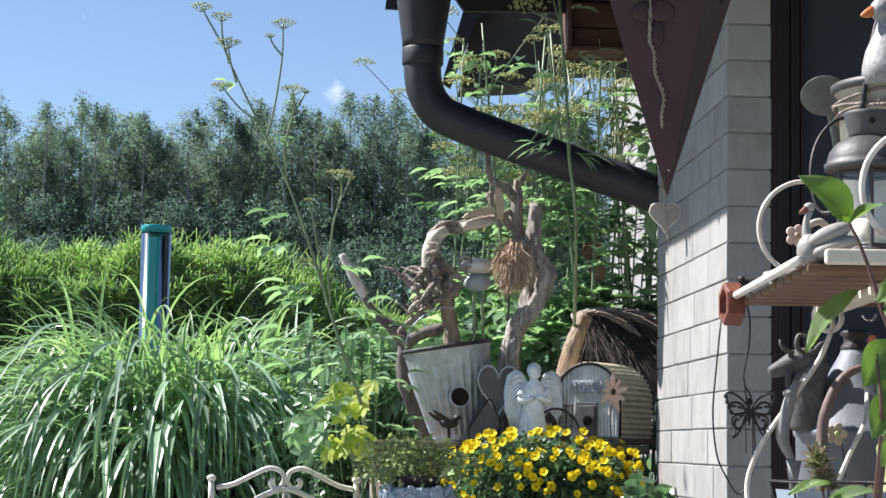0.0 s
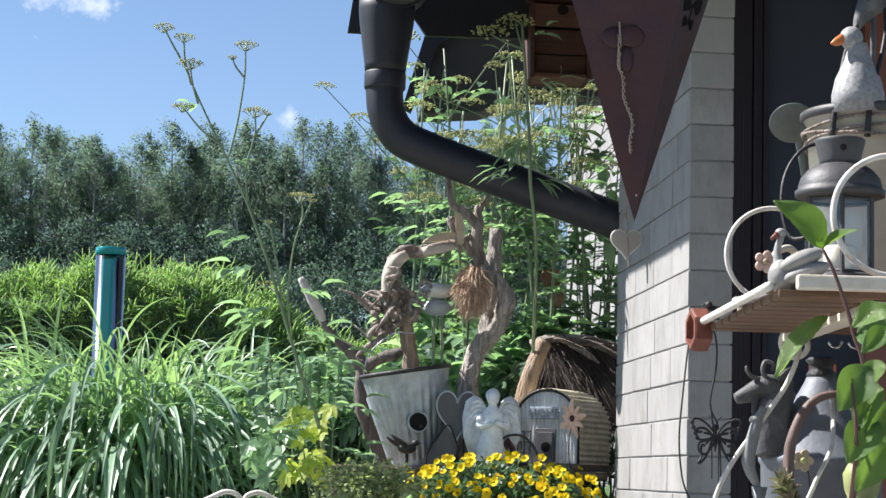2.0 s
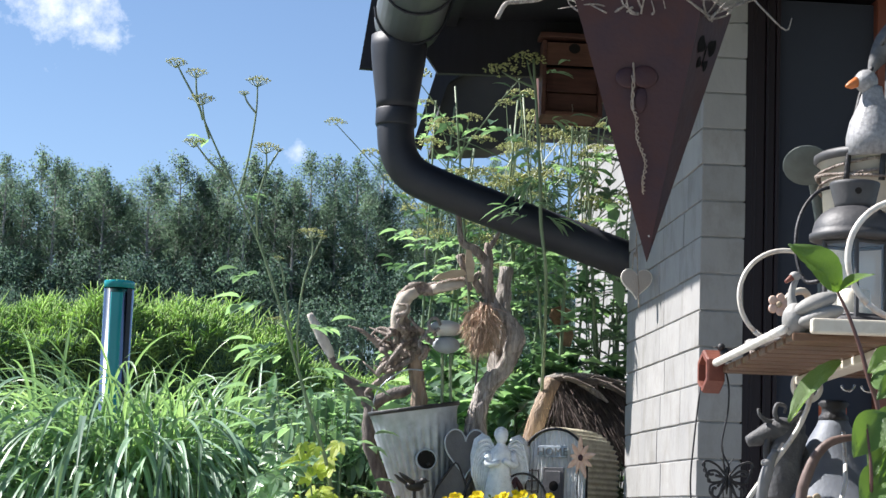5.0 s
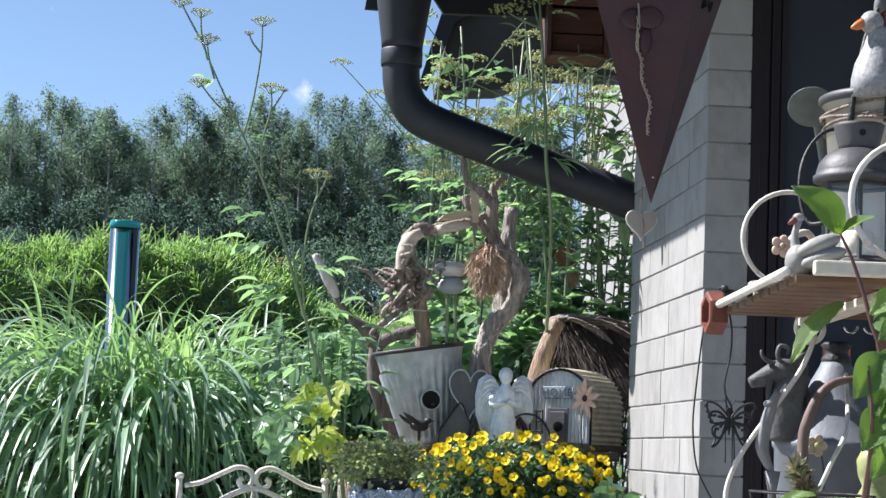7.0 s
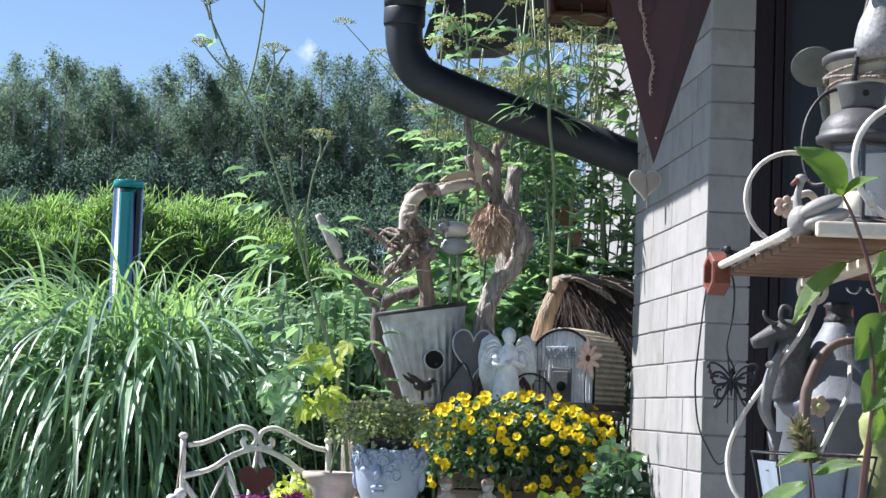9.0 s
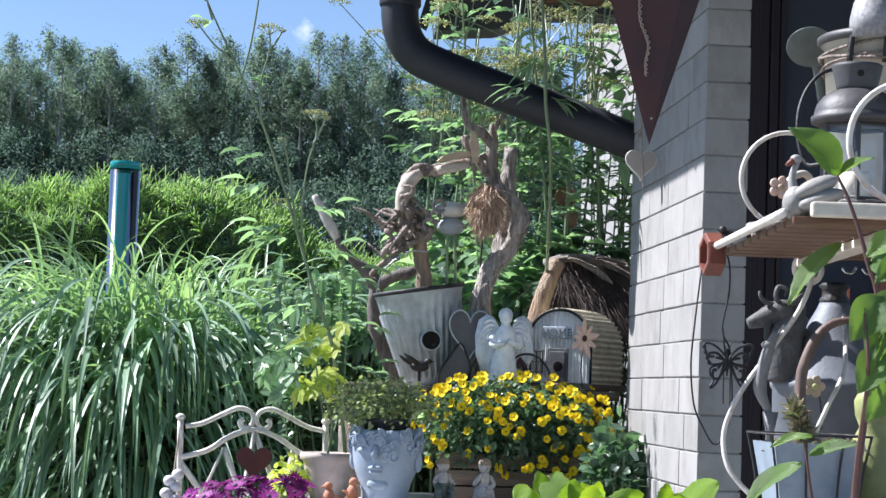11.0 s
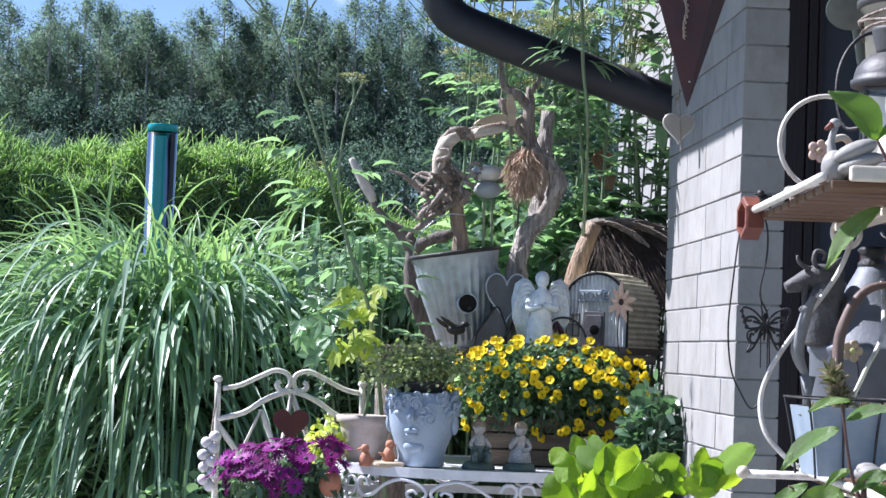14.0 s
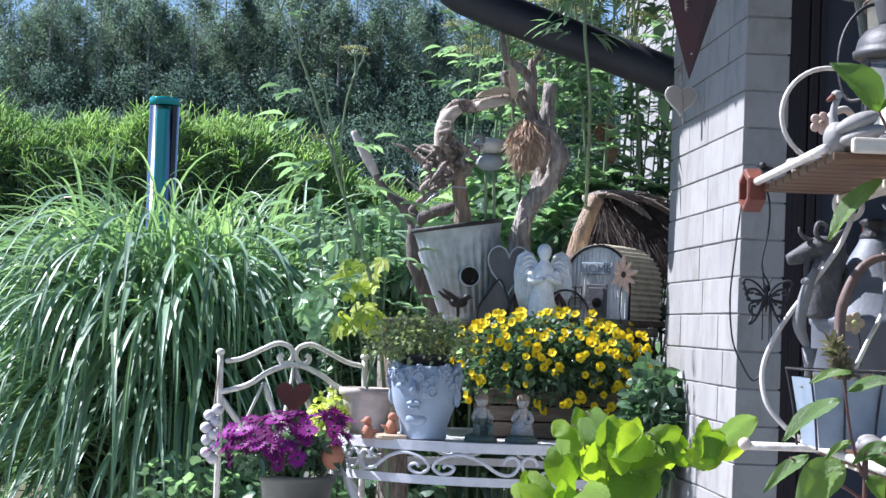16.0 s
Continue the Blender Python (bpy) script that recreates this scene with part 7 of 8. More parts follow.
def paired_bush(name, label, base, c, s, stems, size, seed, form="plain", width=0.62, gap=0.05, materials=None):
    """Arching stems that carry opposite leaves along their outer half."""
    r_ = random.Random(seed)
    t = thing(name, base[0], base[1], 0, label=label, category="bush")
    off = Vector((c[0] - base[0], c[1] - base[1], c[2]))
    sets = [([], []), ([], [])]
    bm = bmesh.new()
    for i in range(stems):
        d = rand_dir(r_, 0.45)
        e = off + Vector((d.x * s[0], d.y * s[1], d.z * s[2])) * r_.uniform(0.45, 1.0)
        b = Vector((r_.gauss(0, 0.05), r_.gauss(0, 0.05), 0))
        m_ = b.lerp(e, 0.55) + Vector((0, 0, 0.22 * s[2]))
        line = smooth_line([b, m_, e, e + (e - m_) * 0.12 - Vector((0, 0, 0.03))], 8)
        sweep(bm, line, [0.004, 0.003, 0.0016], 5, 1)
        walked, turn = 0.0, r_.uniform(0, 3.1)
        # Two stems in five, picked at random, carry the darker leaf.
        V, F = sets[0 if r_.random() < 0.6 else 1]
        for p, q in zip(line, line[1:]):
            walked += (q - p).length
            if p.z < off.z - s[2] * 1.05 or walked < gap:
                continue
            walked = 0.0
            turn += 1.2
            way = (q - p).normalized()
            u = way.orthogonal().normalized()
            w = way.cross(u)
            for sg in (-1, 1):
                o = (u * math.cos(turn) + w * math.sin(turn)) * sg
                leaf_into(V, F, q, o + way * 0.55 + rand_dir(r_) * 0.3, (0, -0.25, 1), r_.uniform(*size), form, 0.22, r_.uniform(0.15, 0.6), width)
        leaf_into(V, F, line[-1], line[-1] - line[-3], (0, -0.3, 1), size[1], form, 0.22, 0.3, width)
    part("twig", bm, STEM_GREEN, t)
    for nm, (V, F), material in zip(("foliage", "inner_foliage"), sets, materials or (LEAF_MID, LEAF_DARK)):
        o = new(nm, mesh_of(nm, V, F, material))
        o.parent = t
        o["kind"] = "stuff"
    return t


paired_bush("leafy_bush", "leafy green bush behind the bucket", (-0.76, 1.95), (-0.78, 1.95, 0.98), (0.31, 0.26, 0.38), 150, (0.034, 0.066), 51, gap=0.042)
paired_bush("leafy_bush", "leafy green bush with long leaves beside the grass", (-0.78, 2.95), (-0.78, 2.95, 1.08), (0.36, 0.25, 0.42), 120, (0.05, 0.095), 52, "long", 1.1)
paired_bush("leafy_bush", "leafy green bush climbing before the white wall", (0.10, 2.05), (0.16, 1.95, 1.62), (0.17, 0.2, 0.42), 20, (0.045, 0.08), 59)
# Dark leaves added behind the herbs stand in for the shade there.
shrub("dark_bush", "dark green bush under the herbs, added as depth shade", (-0.30, 2.3, 0.9), (0.55, 0.35, 0.55), 1700, LEAF_DARK, (0.05, 0.09), "plain", 53, "bush")
shrub("dark_bush", "dark leafy bush beside the white wall", (-0.075, 0.66, 0.76), (0.085, 0.12, 0.17), 520, LEAF_DARK, (0.028, 0.050), "plain", 54, "bush")
shrub("low_bush", "low green bush at the foot of the grass", (-1.22, 1.75, 0.38), (0.30, 0.20, 0.22), 900, LEAF_MID, (0.02, 0.04), "round", 55, "bush")
shrub("low_bush", "low green bush under the garden chair", (-0.85, 1.55, 0.42), (0.30, 0.22, 0.34), 620, LEAF_DARK, (0.03, 0.06), "plain", 56, "bush")
shrub("dark_bush", "dark green bush along the garden fence", (0.0, 4.6, 0.95), (0.7, 0.4, 0.8), 2600, LEAF_DARK, (0.04, 0.09), "plain", 57, "bush")
shrub("leafy_bush", "leafy green bush in front of the hedge", (-0.65, 4.9, 0.80), (0.5, 0.4, 0.55), 2000, LEAF_DARK, (0.03, 0.07), "plain", 58, "bush")

# ---- lime-green plant in the foreground ----
lime = thing("lime_leaved_plant", -0.30, -0.28, 0, label="plant with large round lime-green leaves", category="plant")
lm = random.Random(90)


def heart_leaf(k):
    """A broad leaf with a notched base, a folded midrib, raised cells between the veins and a toothed edge."""
    V, F = [], []
    n_u, n_v = 10, 12
    r_ = random.Random(900 + k)
    curl = r_.uniform(0.04, 0.22)
    for j in range(n_v + 1):
        t = j / n_v
        w = 0.52 * math.sin(math.pi * (0.12 + 0.88 * t) ** 0.85) ** 0.6 if 0 < t < 1 else (0.30 if t == 0 else 0.0)
        if 0 < t < 1:
            w *= 1 + 0.035 * (1 if j % 2 else -1)
        for i in range(n_u + 1):
            u = i / n_u * 2 - 1
            cell = 0.028 * abs(math.sin((t * 1.1 - abs(u) * 0.45) * 9.0)) * (1 - abs(u) * 0.6)
            back = -0.16 * abs(u) * max(0, 1 - t * 4)
            V.append((u * w, t + back, 0.12 * abs(u) * w * (1 - 0.8 * abs(u)) + cell * 0.7 - curl * t * t - 0.04 * u * u + 0.03 * math.sin(k * 2 + 4 * u + 3 * t)))
    for j in range(n_v):
        for i in range(n_u):
            a = j * (n_u + 1) + i
            F.append((a, a + 1, a + n_u + 2, a + n_u + 1))
    return mesh_of("leaf", V, F, LEAF_LIME, True)


lime_meshes = [heart_leaf(k) for k in range(6)]
twig_no = 0
for x0, x1, z0, z1, count in ((-0.12, 0.025, 0.72, 0.825, 20), (0.03, 0.225, 0.755, 0.80, 15), (-0.20, 0.02, 0.56, 0.675, 24), (-0.04, 0.08, 0.70, 0.77, 8), (-0.18, 0.05, 0.46, 0.61, 16)):
    bm = bmesh.new()
    e = Vector(((x0 + x1) / 2, 0.0, z1 - 0.02))
    sweep(bm, [(0, 0, 0), (e.x * 0.4, 0.01, 0.4), (e.x * 0.7, 0.01, z0 - 0.03), e], [0.006, 0.005, 0.004, 0.002], 6, 5)
    part("stem", bm, DRIFT_DARK, lime, "thin reddish stem", True)
    for i in range(count):
        p = Vector((lm.uniform(x0, x1), lm.gauss(0, 0.035), lm.uniform(z0, z1)))
        root = Vector((e.x * 0.6 + p.x * 0.4, 0.015, p.z - 0.03))
        bm = bmesh.new()
        sweep(bm, [root, root.lerp(p, 0.5) + Vector((0, 0, 0.012)), p], [0.0022, 0.0016, 0.0012], 5, 3)
        part("leaf_stalk", bm, DRIFT_DARK, lime)
        s = lm.uniform(0.052, 0.084)
        o = new("leaf", lm.choice(lime_meshes))
        o.parent = lime
        way = Vector((lm.gauss(0, 0.65), -0.30 + lm.gauss(0, 0.35), -0.75 + lm.gauss(0, 0.35))).normalized()
        face = Vector((lm.gauss(-0.2, 0.55), -0.9, 0.55 + lm.gauss(0, 0.45)))
        face = (face - way * face.dot(way)).normalized()
        side = way.cross(face)
        rot = Matrix((side, way, face)).transposed().to_4x4()
        o.matrix_basis = Matrix.Translation(p) @ rot @ Matrix.Diagonal((s, s, s, 1))
# ---- white iron plant stand by the window ----
SHELF_WOOD = fine_mat("varnished_shelf_slat", (0.15, 0.08, 0.043), (0.105, 0.055, 0.03), 8, 0.5, bump=0.3, stretch=(0.3, 3, 3), stain=(0.16, 0.09, 0.05), stain_scale=9, stain_amount=0.5)
CREAM = fine_mat("cream_painted_wood", (0.68, 0.63, 0.53), (0.60, 0.54, 0.45), 9, 0.5, bump=0.15, stain=(0.40, 0.33, 0.25), stain_scale=10, stain_amount=0.35)
stand = thing("plant_stand", -0.325, -2.0, 0.0, rz=-4, label="white iron plant stand with wooden slatted shelves", category="plant stand")
SW, SD = 0.60, 0.575
for z, top_tier in ((1.215, True), (0.838, False)):
    XL = 0.0 if top_tier else 0.085
    for nm, a, b, r in (("side_rail", (XL, 0.02, z), (XL, SD, z), 0.0058), ("side_rail", (SW, 0, z), (SW, SD, z), 0.0058), ("back_rail", (-0.008 * (not top_tier), SD - 0.07 * (not top_tier), z - 0.004), (SW, SD - 0.07 * (not top_tier), z - 0.004), 0.006)):
        bm = bmesh.new()
        sweep(bm, [a, tuple((p + q) / 2 for p, q in zip(a, b)), b], r, 10, 3)
        part(nm, bm, WHITE_METAL, stand, smooth=True)
    bm = bmesh.new()
    box(bm, XL + 0.028, SW, -0.012, 0.004, z - 0.006, z + 0.012, 0.003)
    part("front_board", bm, CREAM, stand)
    for k in range(9):
        y = 0.012 + 0.062 * k
        bm = bmesh.new()
        box(bm, XL + 0.010, SW - 0.01, y, y + 0.048, z - 0.014, z - 0.004, 0.002)
        part("slat", bm, SHELF_WOOD, stand)
    for x in (0.12, 0.40):
        bm = bmesh.new()
        box(bm, x, x + 0.03, 0.02, SD - 0.01, z - 0.026, z - 0.0145, 0.002)
        part("cross_batten", bm, CREAM, stand)
bm = bmesh.new()
ball(bm, -0.012, 0.505, 0.836, 0.0095)
part("rail_knob", bm, CREAM, stand, "round cream knob", True)
for x, y in ((SW, 0.0), (SW, SD), (0.22, SD)):
    bm = bmesh.new()
    sweep(bm, [(x, y, 0), (x, y, 0.6), (x, y, 1.215 if x > 0.3 else 0.838)], 0.008, 8, 3)
    part("post", bm, WHITE_METAL, stand, smooth=True)


def world_bar(name, pts, r, material, parent, label="", n=9, per=6):
    """A bar given by places in the world, hung under a turned thing."""
    inv = parent.matrix_basis.inverted()
    bm = bmesh.new()
    sweep(bm, [inv @ Vector(p) for p in pts], r, n, per)
    return part(name, bm, material, parent, label, True)


world_bar("scroll_bar", [(-0.150, -1.45, 1.21), (-0.146, -1.46, 1.185), (-0.150, -1.47, 1.165), (-0.168, -1.47, 1.122), (-0.205, -1.47, 1.068), (-0.241, -1.47, 1.017), (-0.264, -1.47, 0.976), (-0.274, -1.47, 0.935), (-0.268, -1.48, 0.894), (-0.244, -1.49, 0.863), (-0.222, -1.5, 0.845)], 0.0038, WHITE_METAL, stand)
world_bar("scroll_bar", [(-0.10, -1.47, 1.12), (-0.13, -1.58, 1.04), (-0.165, -1.62, 0.985), (-0.185, -1.62, 0.93), (-0.175, -1.62, 0.88), (-0.15, -1.62, 0.845)], 0.0033, WHITE_METAL, stand)
world_bar("scroll_bar", [(-0.145 + 0.026 * math.cos(a) * (1 - a / 22), -1.44, 1.187 + 0.026 * math.sin(a) * (1 - a / 22)) for a in [1.2 + 0.55 * i for i in range(12)]], 0.0042, WHITE_METAL, stand, per=2)
for k in range(2):
    world_bar("scroll_bar", [(-0.085 + 0.03 * k + 0.010 * math.cos(a), -1.44, 1.193 - 0.010 * math.sin(a)) for a in [0.2 * i for i in range(16)]], 0.002, STEEL, stand, per=1)
# the two rings that stand on the upper shelf
for cx, cy, cz, r, th in ((-0.180, -1.44, 1.318, 0.070, 0.0036), (-0.166, -1.96, 1.308, 0.074, 0.0040)):
    world_bar("ring", [(cx + r * math.cos(a), cy, cz + r * math.sin(a)) for a in [2 * math.pi * i / 40 - 2.3 for i in range(41)]], th, WHITE_METAL, stand, "white ring of round bar", per=1)
world_bar("flower_stalk", [(-0.238, -1.65, 1.284), (-0.225, -1.65, 1.299), (-0.205, -1.64, 1.302), (-0.19, -1.62, 1.28), (-0.187, -1.62, 1.216)], 0.005, CREAM, stand)

clay = thing("clay_ring", -0.2885, -1.43, 1.204, rz=3, label="hexagonal red-brown clay ring on the end of a rail", category="clay ring")
bm = bmesh.new()
prof_o = [(0.032 * math.cos(i * math.pi / 3 + 0.5), 0.032 * math.sin(i * math.pi / 3 + 0.5)) for i in range(6)]
rings = []
for x, k in ((-0.013, 0.94), (-0.010, 1.0), (0.012, 1.0), (0.014, 0.95), (0.014, 0.70), (-0.013, 0.72)):
    rings.append([bm.verts.new((x, q[0] * k, q[1] * k)) for q in prof_o])
for a, b in zip(rings, rings[1:] + rings[:1]):
    for i in range(6):
        j = (i + 1) % 6
        bm.faces.new((a[i], a[j], b[j], b[i]))
bmesh.ops.recalc_face_normals(bm, faces=bm.faces)
CLAY_RED = fine_mat("red_brown_clay", (0.20, 0.062, 0.038), (0.15, 0.045, 0.03), 12, 0.6, bump=0.3, stain=(0.10, 0.035, 0.03), stain_scale=9, stain_amount=0.4)
part("ring_body", bm, CLAY_RED, clay)

chime = thing("butterfly_hanger", 0, 0, 0, label="black openwork metal butterfly hung on a looped cord", category="hanging ornament")
bars("cord", chime, IRON, [([(-0.280, -1.43, 1.228), (-0.268, -1.45, 1.195), (-0.266, -1.45, 1.15), (-0.275, -1.45, 1.094), (-0.264, -1.452, 1.065), (-0.261, -1.455, 1.03), (-0.260, -1.455, 0.976), (-0.270, -1.455, 0.940), (-0.284, -1.455, 0.926), (-0.300, -1.455, 0.948), (-0.314, -1.45, 0.982), (-0.320, -1.45, 1.039), (-0.316, -1.45, 1.10), (-0.306, -1.44, 1.18)], 0.0014)], n=6)
bars("hanging_strip", chime, IRON, [([(-0.272, -1.45, 1.05), (-0.271, -1.45, 0.985)], 0.0011), ([(-0.262, -1.45, 1.05), (-0.261, -1.45, 0.96)], 0.0011), ([(-0.274, -1.45, 1.094), (-0.272, -1.452, 1.07), (-0.27, -1.452, 1.055)], 0.0014)], n=5)
BC = Vector((-0.267, -1.452, 1.047))
bm = bmesh.new()
sweep(bm, [BC + Vector((0, 0, 0.018)), BC, BC + Vector((0, 0, -0.022))], [0.002, 0.004, 0.001], 8, 4)
for s in (-1, 1):
    sweep(bm, [BC + Vector((s * 0.001, 0, 0.016)), BC + Vector((s * 0.006, 0, 0.026)), BC + Vector((s * 0.010, 0, 0.030))], 0.0006, 4, 3)
part("body", bm, IRON, chime, smooth=True)
for s in (-1, 1):
    up_w = [(0.003, 0.006), (0.014, 0.018), (0.027, 0.025), (0.036, 0.023), (0.033, 0.012), (0.030, 0.003), (0.026, -0.005), (0.012, -0.004), (0.003, -0.001)]
    lo_w = [(0.003, -0.002), (0.014, -0.006), (0.025, -0.010), (0.026, -0.020), (0.021, -0.028), (0.026, -0.040), (0.018, -0.034), (0.011, -0.022), (0.003, -0.010)]
    for nm, w in (("upper_wing", up_w), ("lower_wing", lo_w)):
        bm = bmesh.new()
        sweep(bm, [BC + Vector((s * x, -0.004 - 0.1 * x, z)) for x, z in w] + [BC + Vector((s * w[0][0], -0.004, w[0][1]))], 0.0017, 5, 3)
        cx = sum(x for x, z in w) / len(w)
        cz = sum(z for x, z in w) / len(w)
        sweep(bm, [BC + Vector((s * 0.004, -0.004, 0.0)), BC + Vector((s * cx * 0.8, -0.006, cz * 1.3)), BC + Vector((s * cx * 1.35, -0.006, cz * 1.25)), BC + Vector((s * cx * 1.3, -0.006, cz * 0.7)), BC + Vector((s * cx * 1.0, -0.006, cz * 0.75))], 0.0021, 5, 4)
        sweep(bm, [BC + Vector((s * 0.004, -0.004, 0.002)), BC + Vector((s * cx * 0.9, -0.005, cz * 0.6))], 0.002, 5, 3)
        if nm == "upper_wing":
            for x, z in ((0.036, 0.020), (0.034, 0.012), (0.031, 0.004), (0.028, -0.003)):
                sweep(bm, [BC + Vector((s * (x + 0.0024 * math.cos(a)), -0.007, z + 0.0024 * math.sin(a))) for a in [i * 0.9 for i in range(8)]], 0.001, 5, 1)
        part(nm, bm, IRON, chime)

# ---- things on the upper shelf ----
lantern = thing("storm_lantern", -0.211, -1.89, 1.228, label="dark grey metal storm lantern with glass panes", category="lantern")
LANT = fine_mat("grey_lantern_metal", (0.075, 0.076, 0.08), (0.05, 0.05, 0.055), 10, 0.55, metal=0.2, bump=0.15, stain=(0.11, 0.10, 0.10), stain_scale=8, stain_amount=0.4)
LR = 0.043
bm = bmesh.new()
lathe(bm, [(0.047, 0.0), (0.049, 0.002), (0.049, 0.009), (0.044, 0.013)], 36)
part("base", bm, LANT, lantern, smooth=True)
bm = bmesh.new()
lathe(bm, [(0.043, 0.108), (0.050, 0.109), (0.0555, 0.111), (0.056, 0.118), (0.0525, 0.120), (0.052, 0.124), (0.049, 0.134), (0.041, 0.144), (0.032, 0.150), (0.026, 0.152)], 36)
part("hood", bm, LANT, lantern, smooth=True)
bm = bmesh.new()
lathe(bm, [(0.0245, 0.150), (0.0255, 0.157), (0.031, 0.180), (0.0315, 0.183), (0.029, 0.185), (0.0, 0.185)], 32)
part("chimney", bm, LANT, lantern, smooth=True)
bm = bmesh.new()
lathe(bm, [(0.0, 0.0), (0.0042, 0.0)], 14, pose(-0.004, -0.0292, 0.170, 100, 0, -8), cap=False)
part("vent_hole", bm, BLACK_HOLE, lantern)
LANT_GLASS = glass_mat("lantern_glass", (0.95, 0.97, 0.97), 0.03)
for k in range(6):
    a = k * math.pi / 3 + 0.30
    bm = bmesh.new()
    sweep(bm, [(LR * math.cos(a), LR * math.sin(a), 0.011), (LR * math.cos(a), LR * math.sin(a), 0.110)], 0.0032, 6, 2)
    part("corner_bar", bm, LANT, lantern)
    b = a + math.pi / 3
    p, q = Vector((LR * math.cos(a), LR * math.sin(a), 0)), Vector((LR * math.cos(b), LR * math.sin(b), 0))
    d = (q - p).normalized()
    for z0_, z1_ in ((0.012, 0.017), (0.103, 0.109)):
        bm = bmesh.new()
        sweep(bm, [p + Vector((0, 0, (z0_ + z1_) / 2)), q + Vector((0, 0, (z0_ + z1_) / 2))], 0.0026, 6, 2)
        part("frame_bar", bm, LANT, lantern)
    bm = bmesh.new()
    box(bm, 0, (q - p).length, -0.0008, 0.0008, 0.015, 0.107, 0, Matrix.Translation(p * 0.985) @ Matrix.Rotation(math.atan2(d.y, d.x), 4, "Z"))
    g = part("pane", bm, LANT_GLASS, lantern)
    g.visible_shadow = False
bm = bmesh.new()
lathe(bm, [(0.020, 0.012), (0.020, 0.046), (0.018, 0.049), (0.0, 0.048)], 20)
part("candle", bm, CREAM, lantern, "stubby cream candle", True)
bars("bail", lantern, IRON, [([(-0.040, 0.012, 0.060), (-0.054, 0.03, 0.062), (-0.062, 0.04, 0.09), (-0.060, 0.05, 0.13), (-0.045, 0.06, 0.165), (-0.018, 0.065, 0.188), (0.02, 0.06, 0.182), (0.052, 0.01, 0.113)], 0.0026)])

ENAMEL = fine_mat("cream_enamel", (0.48, 0.465, 0.40), (0.40, 0.385, 0.335), 6, 0.35, bump=0.08, stain=(0.28, 0.26, 0.22), stain_scale=7, stain_amount=0.4)
jug = thing("enamel_bucket", -0.083, -1.60, 1.206, label="old cream enamel pail bound with twigs", category="pail")
bm = bmesh.new()
lathe(bm, [(0.068, 0.0), (0.070, 0.004), (0.088, 0.285), (0.094, 0.287), (0.096, 0.293), (0.092, 0.298), (0.086, 0.292), (0.080, 0.20)], 40)
part("body", bm, ENAMEL, jug, smooth=True)
bm = bmesh.new()
lathe(bm, [(0.093, 0.286), (0.0975, 0.290), (0.0975, 0.297), (0.093, 0.300)], 40, cap=False)
part("rim", bm, LANT, jug, smooth=True)
bm = bmesh.new()
for k in range(4):
    sweep(bm, [((0.092 + 0.003 * math.sin(a * 2 + k)) * math.cos(a), (0.092 + 0.003 * math.cos(a * 3 + k)) * math.sin(a), 0.252 + 0.008 * k + 0.006 * math.sin(a * 2 + k * 1.7)) for a in [0.35 * i for i in range(19)]], 0.0022, 5, 2)
part("twig_band", bm, DRIFT_DARK, jug, "dark twigs wound round the pail", True)
for x, y in ((-0.072, -0.062), (-0.030, -0.086)):
    bm = bmesh.new()
    sweep(bm, [(x, y, 0.25), (x + 0.005, y, 0.30), (x + 0.035, y + 0.03, 0.40), (0.02, 0, 0.48)], [0.0045, 0.0035, 0.003, 0.003], 8, 4)
    part("bail", bm, IRON, jug, smooth=True)
goose = thing("goose_figurine", -0.118, -1.66, 1.492, label="white goose figurine with an orange beak in the pail", category="goose figurine")
GOOSE = fine_mat("white_glazed_goose", (0.38, 0.38, 0.39), (0.24, 0.24, 0.25), 45, 0.5, bump=0.25, bscale=60, stain=(0.20, 0.20, 0.20), stain_scale=12, stain_amount=0.5)
bm = bmesh.new()
lathe(bm, [(0.045, 0.0), (0.044, 0.03), (0.038, 0.055), (0.024, 0.082), (0.018, 0.10), (0.016, 0.11)], 24)
ball(bm, -0.012, -0.002, 0.118, 0.0185, 1.1, 1, 1)
sweep(bm, [(-0.026, -0.004, 0.117), (-0.038, -0.006, 0.110), (-0.046, -0.008, 0.107)], [0.008, 0.006, 0.002], 8, 3)
part("figure", bm, GOOSE, goose, smooth=True)
bm = bmesh.new()
sweep(bm, [(-0.028, -0.005, 0.116), (-0.040, -0.007, 0.110), (-0.049, -0.009, 0.107)], [0.0085, 0.0068, 0.002], 10, 3)
goose.scale = (0.82, 0.82, 0.9)
beak_ob = part("beak", bm, fine_mat("orange_glaze", (0.62, 0.20, 0.05), (0.5, 0.15, 0.04), 20, 0.4), goose, "orange beak", True)
pigeon = thing("pigeon_figurine", -0.095, -1.62, 1.206, label="dark grey bird figurine above the pail", category="bird figurine")
bm = bmesh.new()
sweep(bm, [(-0.014, 0, 0.414), (-0.006, 0, 0.432), (0.010, 0, 0.456), (0.034, 0, 0.478), (0.066, 0, 0.488), (0.090, 0, 0.480)], [0.004, 0.011, 0.020, 0.025, 0.022, 0.010], 18, 6)
sweep(bm, [(-0.004, -0.016, 0.452), (0.010, -0.022, 0.470), (0.034, -0.024, 0.486), (0.060, -0.020, 0.490)], [0.004, 0.009, 0.012, 0.005], 10, 5, flat=0.6)
sweep(bm, [(0.02, 0.02, 0.004), (0.012, 0.01, 0.25), (0.012, 0, 0.445)], 0.004, 8, 4)
part("figure", bm, fine_mat("grey_cast_bird", (0.06, 0.062, 0.068), (0.16, 0.16, 0.165), 14, 0.6, bump=0.3), pigeon, smooth=True)
